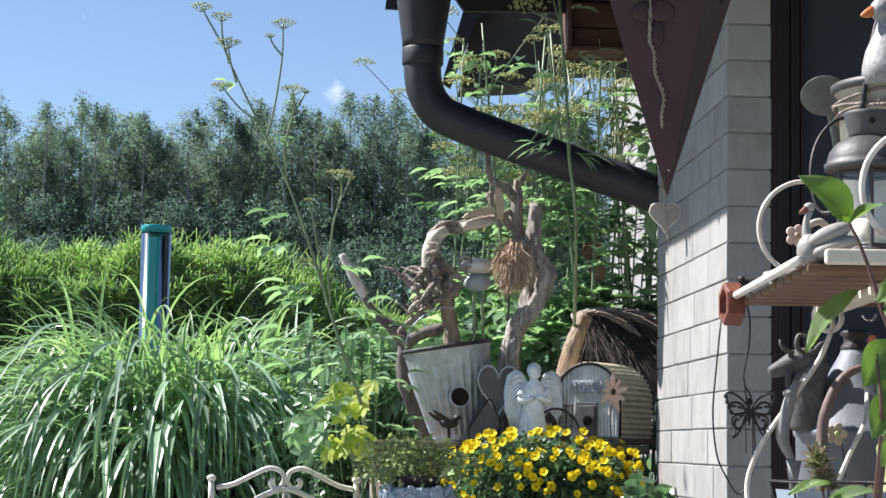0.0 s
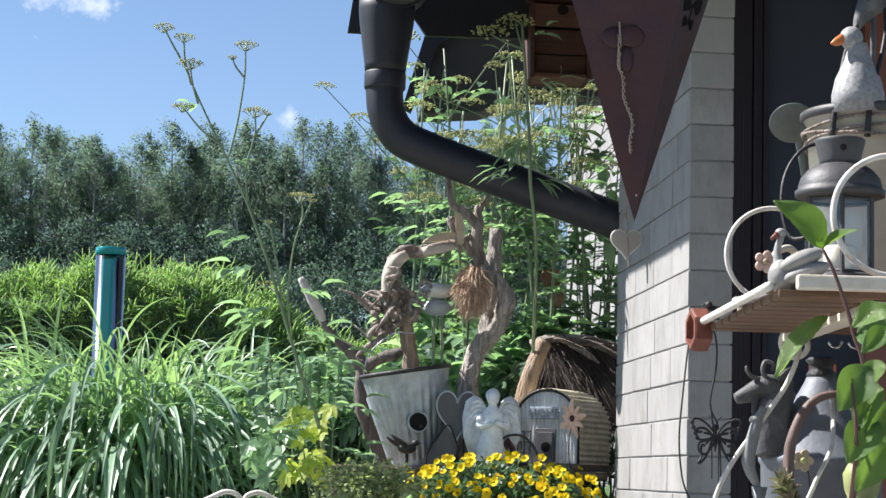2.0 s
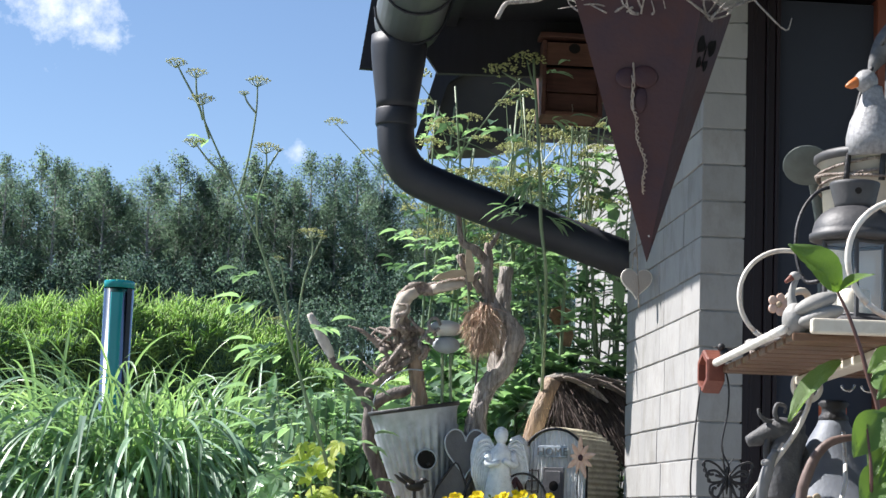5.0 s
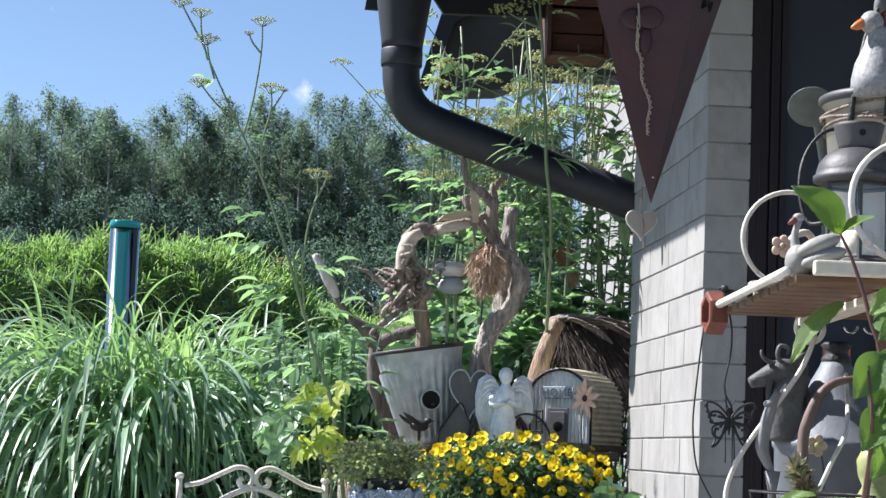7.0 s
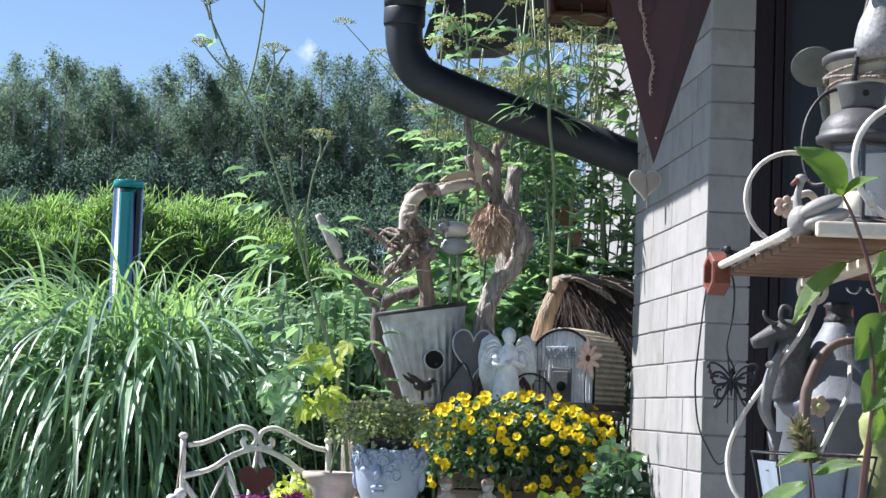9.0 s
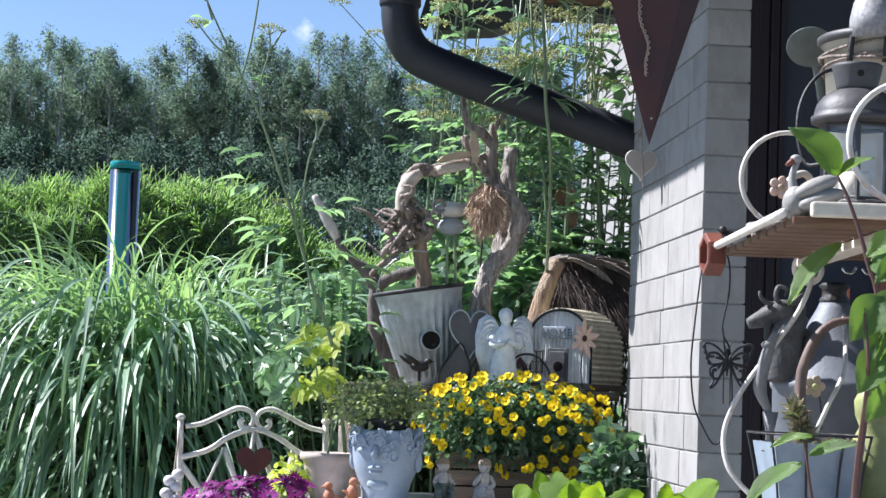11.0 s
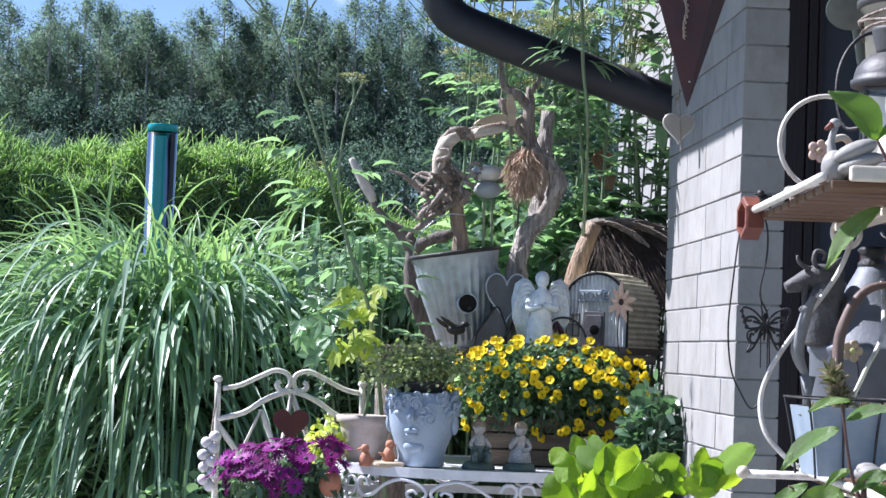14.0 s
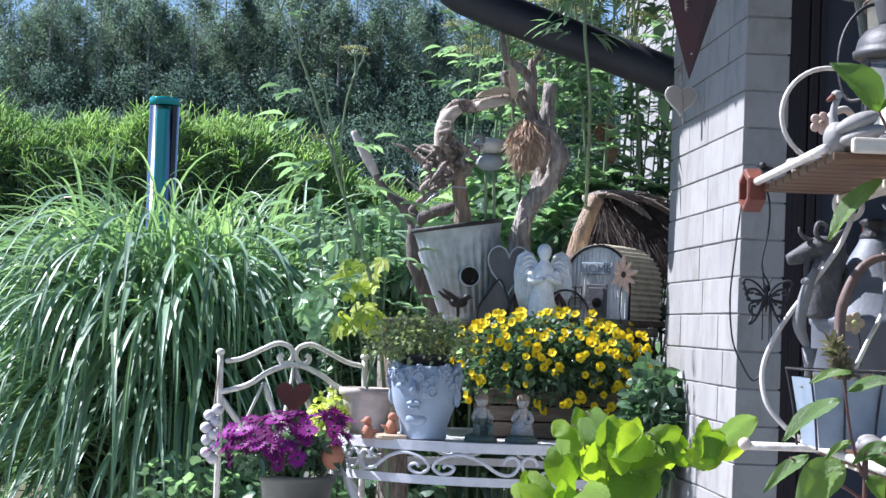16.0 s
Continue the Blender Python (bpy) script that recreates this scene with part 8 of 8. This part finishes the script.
SCOOP_ZINC = fine_mat("dull_green_zinc", (0.11, 0.135, 0.125), (0.08, 0.095, 0.09), 9, 0.6, metal=0.1, bump=0.2, stain=(0.16, 0.18, 0.17), stain_scale=8, stain_amount=0.5)
scoop = thing("watering_can_rose", -0.120, -1.40, 1.212, label="green-grey zinc watering-can rose on a spout behind the pail", category="watering can")
bm = bmesh.new()
lathe(bm, [(0.0, 0.005), (0.020, 0.004), (0.034, 0.001), (0.0355, 0.0), (0.034, -0.003), (0.020, -0.010), (0.010, -0.016)], 32, pose(-0.038, -0.07, 0.300, 136, 14, 0))
part("rose", bm, SCOOP_ZINC, scoop, smooth=True)
bm = bmesh.new()
sweep(bm, [(-0.030, -0.058, 0.296), (-0.012, -0.03, 0.262), (0.004, -0.01, 0.20), (0.012, 0, 0.10), (0.014, 0, 0.02)], [0.008, 0.0085, 0.010, 0.012, 0.014], 16, 5)
part("spout", bm, SCOOP_ZINC, scoop, smooth=True)
bm = bmesh.new()
lathe(bm, [(0.03, 0.0), (0.03, 0.03), (0.008, 0.035)], 20)
part("foot", bm, ZINC, scoop, smooth=True)

PEBBLE_PALE = fine_mat("pale_grey_pebble", (0.31, 0.30, 0.285), (0.22, 0.215, 0.205), 12, 0.6, bump=0.25, stain=(0.28, 0.27, 0.25), stain_scale=14, stain_amount=0.5)
duck = thing("pebble_bird", -0.292, -1.97, 1.206, rz=-8, label="bird made of pale grey pebbles on the shelf edge", category="stone bird")
for nm, p, r, s, rot in (("breast_pebble", (-0.014, 0, 0.022), 0.019, (0.85, 0.9, 1.1), 0), ("body_pebble", (0.004, 0.002, 0.024), 0.022, (1.25, 0.8, 0.72), -14), ("wing_pebble", (0.008, -0.012, 0.041), 0.025, (1.12, 0.6, 0.44), -24), ("wing_pebble", (0.014, -0.016, 0.026), 0.025, (1.15, 0.55, 0.42), -20)):
    bm = bmesh.new()
    ball(bm, 0, 0, 0, r, *s, 20, 12, pose(*p, 0, rot, 0))
    part(nm, bm, PEBBLE_PALE, duck, smooth=True)
bm = bmesh.new()
sweep(bm, [(-0.016, 0.006, 0.036), (-0.018, 0.008, 0.055), (-0.013, 0.008, 0.072)], [0.007, 0.0045, 0.004], 10, 4)
ball(bm, -0.014, 0.007, 0.076, 0.0062, 1.15, 1, 0.95, 12, 8)
part("neck", bm, PEBBLE_PALE, duck, smooth=True)
bm = bmesh.new()
sweep(bm, [(-0.018, 0.005, 0.074), (-0.026, 0.003, 0.068)], [0.0042, 0.002], 8, 3)
part("beak", bm, CLAY_RED, duck, "red-brown beak", True)
bm = bmesh.new()
sweep(bm, [(0.004, -0.022, 0.026), (0.014, -0.024, 0.022), (0.026, -0.024, 0.013)], [0.0012, 0.0016, 0.0006], 6, 3)
part("wire_leg", bm, IRON, duck)
stones = thing("pebble_heap", -0.268, -1.78, 1.213, label="row of small grey and white pebbles on the shelf", category="pebbles", kind="stuff")
bm = bmesh.new()
sr = random.Random(14)
for i in range(30):
    ball(bm, sr.uniform(-0.03, 0.03), -0.15 + 0.30 * sr.random(), 0.003 + 0.006 * sr.random(), sr.uniform(0.006, 0.013), 1.2, 1, 0.65, 10, 7)
part("pebbles", bm, PEBBLE_PALE, stones, smooth=True)
nutb = thing("dark_pod", -0.222, -1.50, 1.216, label="dark brown seed pod leaning on the ring", category="seed pod")
bm = bmesh.new()
ball(bm, 0, 0, 0.016, 0.022, 1.2, 0.8, 0.78, 16, 10)
part("pod", bm, DRIFT_DARK, nutb, smooth=True)
tinyb = thing("tiny_bird", -0.268, -1.45, 1.218, label="tiny dark bird figurine at the shelf end", category="bird figurine")
bm = bmesh.new()
ball(bm, 0, 0, 0.012, 0.009, 1.3, 0.9, 1.0, 12, 8)
ball(bm, -0.010, 0, 0.021, 0.006, 1, 1, 1, 10, 7)
sweep(bm, [(-0.014, 0, 0.021), (-0.021, 0, 0.020)], [0.002, 0.0005], 5, 2)
sweep(bm, [(0.002, 0, 0), (0.002, 0, 0.008)], 0.004, 6, 2)
part("figure", bm, IRON, tinyb, smooth=True)
for x, y, z, nm in ((-0.246, -1.655, 1.282, "cream"), (-0.170, -1.572, 1.014, "yellow")):
    f_ = thing("small_metal_flower", x, y, z, label="small cream metal flower on the curl" if nm == "cream" else "small yellow metal flower on a wire", category="metal flower")
    for k in range(5):
        a = k * 1.2566
        bm = bmesh.new()
        ball(bm, 0.0095 * math.cos(a), 0, 0.0095 * math.sin(a), 0.0068, 1, 0.3, 1, 10, 6)
        part("petal", bm, PETAL_PEACH if nm == "cream" else PALE_WOOD, f_, smooth=True)
    bm = bmesh.new()
    ball(bm, 0, -0.003, 0, 0.0045, 1, 0.7, 1, 10, 6)
    part("centre", bm, PALE_WOOD if nm == "cream" else UMBEL, f_, smooth=True)
    bars("stem", f_, IRON, [([(0.002, 0.004, -0.002), (0.012, 0.012, -0.02), (0.02, 0.03, -0.06)], 0.0012)], n=5)

# ---- things on the lower shelf ----
deer = thing("deer_figurine", -0.165, -1.40, 0.846, label="grey stone deer figurine with small antlers", category="deer figurine")
STATUE = fine_mat("grey_cast_stone", (0.085, 0.085, 0.09), (0.065, 0.065, 0.07), 12, 0.6, bump=0.4, stain=(0.24, 0.24, 0.24), stain_scale=12, stain_amount=0.4)
bm = bmesh.new()
sweep(bm, [(-0.002, 0, 0.178), (-0.004, 0, 0.20), (-0.006, 0, 0.235), (0.004, 0, 0.262), (0.014, 0, 0.278)], [0.026, 0.029, 0.028, 0.025, 0.021], 16, 5)
lathe(bm, [(0.030, 0.0), (0.030, 0.006), (0.006, 0.010), (0.006, 0.170), (0.026, 0.174), (0.026, 0.180)], 16)
sweep(bm, [(0.022, 0, 0.272), (-0.012, 0, 0.277), (-0.042, 0, 0.266), (-0.060, 0, 0.259)], [0.019, 0.020, 0.013, 0.008], 14, 5)
for pts in ([(-0.022, -0.006, 0.288), (-0.036, -0.008, 0.292), (-0.044, -0.008, 0.300), (-0.046, -0.008, 0.308)], [(-0.016, -0.01, 0.290), (-0.022, -0.012, 0.302), (-0.018, -0.012, 0.315), (-0.006, -0.012, 0.312), (-0.008, -0.012, 0.302)]):
    sweep(bm, pts, [0.004, 0.0035, 0.002], 7, 4)
sweep(bm, [(0.0, -0.016, 0.287), (0.014, -0.02, 0.300), (0.024, -0.02, 0.306)], [0.006, 0.008, 0.003], 8, 4, flat=0.5)
part("figure", bm, STATUE, deer, smooth=True)
palebird = thing("pale_bird_figurine", -0.206, -1.47, 0.846, label="pale stone bird figurine on a slim foot", category="bird figurine")
bm = bmesh.new()
lathe(bm, [(0.014, 0.0), (0.008, 0.006), (0.006, 0.10), (0.012, 0.13)], 14)
sweep(bm, [(0.0, 0, 0.125), (-0.016, 0, 0.165), (-0.006, 0, 0.215), (0.006, 0, 0.245)], [0.004, 0.010, 0.009, 0.005], 14, 5)
ball(bm, -0.006, 0, 0.226, 0.008, 1.2, 1, 0.8)
part("figure", bm, fine_mat("grey_bird_stone", (0.26, 0.26, 0.26), (0.19, 0.19, 0.19), 12, 0.6), palebird, smooth=True)
can = thing("zinc_oil_can", -0.089, -1.38, 0.841, label="grey zinc can with a conical neck and dark cap", category="can")
bm = bmesh.new()
lathe(bm, [(0.086, 0.0), (0.088, 0.004), (0.090, 0.168), (0.093, 0.172), (0.094, 0.178), (0.090, 0.182), (0.057, 0.238), (0.026, 0.292), (0.0215, 0.302)], 40)
part("body", bm, fine_mat("dull_grey_zinc", (0.17, 0.185, 0.215), (0.13, 0.145, 0.17), 9, 0.6, metal=0.15, bump=0.15, stain=(0.15, 0.16, 0.17), stain_scale=9, stain_amount=0.4), can, smooth=True)
bm = bmesh.new()
lathe(bm, [(0.022, 0.296), (0.0225, 0.306), (0.018, 0.312), (0.018, 0.320), (0.024, 0.326), (0.018, 0.331), (0.0, 0.331)], 28)
part("cap", bm, IRON, can, smooth=True)
world_bar("hook_handle", [(-0.172, -1.41, 1.03), (-0.186, -1.41, 1.055), (-0.198, -1.41, 1.085), (-0.194, -1.41, 1.113), (-0.176, -1.41, 1.125), (-0.155, -1.41, 1.118), (-0.140, -1.40, 1.095), (-0.13, -1.39, 1.07)], 0.0052, LANT, can)
BROWN_BARK = fine_mat("smooth_brown_bark", (0.15, 0.10, 0.085), (0.10, 0.065, 0.055), 14, 0.6, bump=0.3, stretch=(1, 1, 0.3))
pipeh = thing("brown_curved_branch", 0, 0, 0, label="brown curved branch leaning over the pot", category="branch")
bars("branch", pipeh, BROWN_BARK, [([(-0.199, -1.62, 0.86), (-0.199, -1.61, 0.957), (-0.197, -1.6, 1.019), (-0.190, -1.6, 1.05), (-0.175, -1.6, 1.082), (-0.152, -1.6, 1.102), (-0.11, -1.6, 1.11)], [0.0085, 0.0085, 0.008, 0.008, 0.007, 0.006, 0.004])], n=12, knots=0.03)
zpot = thing("zinc_planter", -0.212, -1.70, 0.846, label="pale blue-grey zinc planter in a dark wire basket", category="planter")
bm = bmesh.new()
c_lo, c_hi = (0.046, 0.045), (0.060, 0.060)
lo = [bm.verts.new((sx * c_lo[0], sy * c_lo[1], 0.002)) for sx, sy in ((-1, -1), (1, -1), (1, 1), (-1, 1))]
hi = [bm.verts.new((sx * c_hi[0], sy * c_hi[1], 0.092)) for sx, sy in ((-1, -1), (1, -1), (1, 1), (-1, 1))]
hi2 = [bm.verts.new((sx * (c_hi[0] - 0.004), sy * (c_hi[1] - 0.004), 0.092)) for sx, sy in ((-1, -1), (1, -1), (1, 1), (-1, 1))]
lo2 = [bm.verts.new((sx * (c_lo[0] + 0.008), sy * (c_lo[1] + 0.008), 0.075)) for sx, sy in ((-1, -1), (1, -1), (1, 1), (-1, 1))]
bm.faces.new(list(reversed(lo)))
for a, b in ((lo, hi), (hi, hi2), (hi2, lo2)):
    for i in range(4):
        j = (i + 1) % 4
        bm.faces.new((a[i], a[j], b[j], b[i]))
bm.faces.new(lo2)
part("body", bm, fine_mat("blue_grey_zinc", (0.27, 0.33, 0.40), (0.21, 0.265, 0.32), 9, 0.5, metal=0.1, stain=(0.34, 0.37, 0.40), stain_scale=12, stain_amount=0.5), zpot)
bm = bmesh.new()
q = [(-0.067, -0.066), (0.067, -0.066), (0.067, 0.066), (-0.067, 0.066), (-0.067, -0.066)]
sweep(bm, [(x, y, 0.103) for x, y in q], 0.0015, 6, 1)
part("basket_rim", bm, IRON, zpot, smooth=True)
for x, y in ((-0.066, -0.066), (-0.020, -0.066), (0.03, -0.066), (0.066, -0.066), (-0.066, 0.066), (0.066, 0.066)):
    bm = bmesh.new()
    sweep(bm, [(x, y, 0.103), (x * 0.86, y * 0.88, 0.05), (x * 0.78, y * 0.82, 0.0)], 0.0018, 6, 3)
    part("basket_bar", bm, IRON, zpot)
SUCC = fine_mat("green_pink_succulent", (0.20, 0.24, 0.10), (0.30, 0.22, 0.15), 25, 0.5, bump=0.0, vary=0.3, island=True, through_light=0.2)
succ = thing("spiky_succulent", -0.205, -1.70, 0.925, label="spiky green and pinkish succulent in the zinc planter", category="succulent")
su = random.Random(5)
V, F = [], []
for cx, cy, cz, n_, ln in ((-0.03, -0.01, 0.06, 170, 0.025), (-0.05, 0.0, 0.0, 100, 0.022), (-0.02, -0.03, 0.0, 100, 0.022), (0.02, 0.0, 0.0, 110, 0.022), (0.045, -0.01, 0.0, 90, 0.022), (0.085, 0.03, 0.17, 90, 0.018)):
    for i in range(n_):
        d = rand_dir(su, 0.6)
        if cz > 0.03 and cz < 0.1:
            b = Vector((cx + 0.020 * (i / n_), cy, cz * (1 - 0.9 * i / n_)))
        else:
            b = Vector((cx, cy, cz))
        leaf_into(V, F, b, d, rand_dir(su), ln * su.uniform(0.7, 1.1), "long", 0.3, 0.0, 0.8)
o = new("rosette", mesh_of("rosette", V, F, SUCC))
o.parent = succ
o["kind"] = "stuff"
gourd = thing("pale_green_gourd", -0.112, -1.66, 0.846, label="pale green two-bulbed gourd", category="gourd")
bm = bmesh.new()
lathe(bm, [(0.020, 0.0), (0.034, 0.02), (0.036, 0.06), (0.026, 0.10), (0.018, 0.115), (0.024, 0.13), (0.026, 0.15), (0.016, 0.17), (0.006, 0.176), (0.003, 0.186)], 24)
part("skin", bm, fine_mat("pale_green_skin", (0.34, 0.37, 0.15), (0.27, 0.30, 0.11), 12, 0.45, stain=(0.2, 0.22, 0.09), stain_scale=30), gourd, smooth=True)
shells = thing("shell_heap", -0.20, -1.82, 0.846, label="small heap of rough shells and pebbles on the lower shelf", category="shells", kind="stuff")
bm = bmesh.new()
for i in range(26):
    ball(bm, sr.uniform(-0.02, 0.12), sr.uniform(-0.03, 0.03), 0.006 + 0.012 * sr.random(), sr.uniform(0.008, 0.016), 1.2, 1, 0.7, 10, 7)
part("shells", bm, PEBBLE_PALE, shells, smooth=True)
rsc = thing("window_ornament", 0.30, -0.02, 0.95, label="orange-red painted board beside the window", category="board")
bm = bmesh.new()
box(bm, -0.03, 0.03, -0.01, 0.01, 0.0, 0.30, 0.003)
part("board", bm, fine_mat("orange_red_paint", (0.50, 0.12, 0.05), (0.42, 0.10, 0.045), 10, 0.5), rsc)

# ---- shrub in front of the stand ----
LEAF_BIG = fine_mat("green_shrub_leaf", (0.10, 0.19, 0.05), (0.15, 0.25, 0.075), 30, 0.34, bump=0.4, bscale=160, vary=0.22, through_light=0.42, glow_tint=(1.6, 1.6, 0.55), stain=(0.26, 0.34, 0.17), stain_scale=22, stain_amount=0.4)
STEM_RED = fine_mat("reddish_stem", (0.13, 0.055, 0.05), (0.10, 0.05, 0.04), 20, 0.5)


def veined_leaf(k, width):
    V, F = [], []
    n_u, n_v = 8, 16
    for j in range(n_v + 1):
        t = j / n_v
        w = width * (math.sin(math.pi * t ** 0.8)) ** 0.85 + 0.002
        for i in range(n_u + 1):
            u = i / n_u * 2 - 1
            rib = 0.016 * math.sin((t - 0.35 * abs(u)) * 42) * (1 - abs(u) * 0.5)
            V.append((u * w, t, 0.35 * abs(u) * w + rib - 0.20 * t * t * (1 + 0.4 * k) + 0.02 * math.sin(7 * t + u * 3 + k)))
    for j in range(n_v):
        for i in range(n_u):
            a = j * (n_u + 1) + i
            F.append((a, a + 1, a + n_u + 2, a + n_u + 1))
    return mesh_of("leaf", V, F, LEAF_BIG, True)


big = [veined_leaf(0, 0.21), veined_leaf(1, 0.30), veined_leaf(0.5, 0.36), veined_leaf(0.3, 0.16)]
fs = thing("broad_leaved_shrub", -0.34, -2.25, 0, label="shrub with broad veined green leaves and reddish stems", category="shrub")


def put_leaf(base, tip, mesh, up=(0, -0.6, 0.8), parent=fs):
    b, t = Vector(base), Vector(tip)
    y = t - b
    ln = y.length
    y.normalize()
    z = Vector(up)
    z = (z - y * z.dot(y)).normalized()
    x = y.cross(z)
    m_ = Matrix(((x.x, y.x, z.x, b.x), (x.y, y.y, z.y, b.y), (x.z, y.z, z.z, b.z), (0, 0, 0, 1)))
    o = new("leaf", mesh)
    o.parent = parent
    o.matrix_basis = parent.matrix_basis.inverted() @ m_ @ Matrix.Diagonal((ln, ln, ln, 1))


Y1 = -2.2
for pts, r in (([(-0.30, Y1, 0.0), (-0.30, Y1, 0.8), (-0.275, Y1, 1.07), (-0.288, Y1, 1.147), (-0.307, Y1, 1.205), (-0.322, Y1, 1.236)], [0.006, 0.005, 0.0028, 0.0025, 0.002, 0.0015]),
               ([(-0.33, Y1, 0.0), (-0.325, Y1, 0.80), (-0.329, Y1, 0.847), (-0.341, Y1, 0.884), (-0.352, Y1, 0.952)], [0.005, 0.003, 0.0022, 0.0018, 0.0014]),
               ([(-0.325, Y1, 0.82), (-0.345, Y1, 0.833), (-0.369, Y1, 0.844), (-0.407, Y1, 0.864)], [0.0022, 0.0018, 0.0015, 0.001]),
               ([(-0.30, Y1, 0.8), (-0.325, Y1 - 0.1, 0.92), (-0.345, Y1 - 0.2, 1.02), (-0.35, Y1 - 0.2, 1.085)], [0.003, 0.0025, 0.002, 0.001])):
    world_bar("stem", pts, r, STEM_RED, fs, n=7)
put_leaf((-0.320, Y1, 1.236), (-0.366, Y1 - 0.01, 1.291), big[2], (0.35, -0.75, 0.4))
put_leaf((-0.322, Y1, 1.234), (-0.296, Y1 - 0.02, 1.262), big[1], (0.2, -0.5, 0.9))
put_leaf((-0.236, -1.92, 1.186), (-0.306, -1.90, 1.122), big[0], (-0.5, -0.5, 0.8))
put_leaf((-0.275, Y1, 1.07), (-0.24, Y1 - 0.02, 1.02), big[2], (0.3, -0.7, 0.5))
put_leaf((-0.285, Y1, 1.14), (-0.235, Y1 - 0.05, 1.165), big[2], (-0.2, -0.8, 0.6))
put_leaf((-0.354, Y1, 0.927), (-0.422, Y1 - 0.01, 0.893), big[0], (-0.4, -0.4, 0.85))
put_leaf((-0.343, Y1, 0.956), (-0.390, Y1 - 0.01, 0.952), big[0], (0, -0.35, 0.95))
put_leaf((-0.348, Y1, 0.935), (-0.300, Y1 - 0.02, 0.957), big[0], (0, -0.5, 0.85))
put_leaf((-0.386, Y1, 0.867), (-0.439, Y1 - 0.01, 0.836), big[3], (-0.2, -0.6, 0.8))
put_leaf((-0.351, Y1, 0.863), (-0.404, Y1 - 0.02, 0.816), big[1], (-0.3, -0.85, 0.45))
put_leaf((-0.341, Y1, 0.884), (-0.372, Y1 - 0.01, 0.869), big[3], (0, -0.6, 0.8))
put_leaf((-0.300, Y1, 0.882), (-0.342, Y1 - 0.01, 0.865), big[0], (0, -0.7, 0.7))
put_leaf((-0.326, Y1, 0.846), (-0.290, Y1 - 0.01, 0.815), big[1], (0.2, -0.7, 0.6))
put_leaf((-0.325, Y1, 0.87), (-0.285, Y1 - 0.02, 0.852), big[0], (0.2, -0.6, 0.8))
put_leaf((-0.331, -2.40, 1.096), (-0.364, -2.41, 1.056), big[2], (0, -0.9, 0.5))
put_leaf((-0.319, -2.40, 1.102), (-0.344, -2.41, 1.077), big[1], (-0.3, -0.8, 0.5))
put_leaf((-0.322, -2.40, 1.079), (-0.351, -2.41, 1.039), big[1], (-0.5, -0.8, 0.3))
put_leaf((-0.314, -2.40, 1.063), (-0.335, -2.41, 1.024), big[2], (0.2, -0.9, 0.4))
put_leaf((-0.314, -2.40, 1.154), (-0.351, -2.41, 1.140), big[2], (0, -0.7, 0.7))
put_leaf((-0.312, -2.40, 1.134), (-0.341, -2.41, 1.113), big[1], (0, -0.85, 0.5))
put_leaf((-0.325, -2.40, 1.046), (-0.357, -2.41, 1.007), big[2], (-0.2, -0.85, 0.45))
put_leaf((-0.312, -2.40, 1.023), (-0.345, -2.41, 0.979), big[1], (0.1, -0.9, 0.4))
# ---- bricks of the two walls ----
def brick_mesh(dx, dy, dz):
    bm = bmesh.new()
    box(bm, 0, dx, 0, dy, 0, dz, 0.0018)
    me = bpy.data.meshes.new("brick")
    bm.to_mesh(me)
    bm.free()
    me.materials.append(WHITE_BRICK)
    return me


br = random.Random(8)
CUTS = (0.152, 0.218, 0.178, 0.236, 0.196)
lengths = {}


def lay(parent, x, y0, y1, z, dx, dz):
    key = (round(y1 - y0, 3), dx, dz)
    if key not in lengths:
        lengths[key] = brick_mesh(dx, y1 - y0, dz)
    b = new("brick", lengths[key])
    b.parent = parent
    b.matrix_basis = pose(x + br.uniform(-0.0012, 0.0012), y0, z, br.uniform(-0.25, 0.25), 0, br.uniform(-0.25, 0.25))


row = 0
z0 = 1.37 - 16 * COURSE
while z0 + row * COURSE < Z_TOP - 0.08:
    z = z0 + row * COURSE + 0.002
    y = 0.0
    cut = CUTS[row % 5]
    while y < WALL_END - 0.01:
        nxt = min(cut, WALL_END)
        if WALL_END - nxt < 0.05:
            nxt = WALL_END
        lay(wall_west, 0.0, y, nxt - 0.0028 if nxt < WALL_END else nxt, z, 0.1, COURSE - 0.0038)
        y = nxt
        cut = nxt + 0.24
    row += 1
for row in range(20):
    z = 0.955 + row * COURSE
    y = WALL_END + 0.3 - (0.12 if row % 2 else 0.0)
    while y < 4.24:
        nxt = min(y + 0.24, 4.25)
        lay(wall_back, 0.35, max(y, WALL_END + 0.3), nxt - 0.0035, z, 0.1, COURSE - 0.005)
        y = nxt
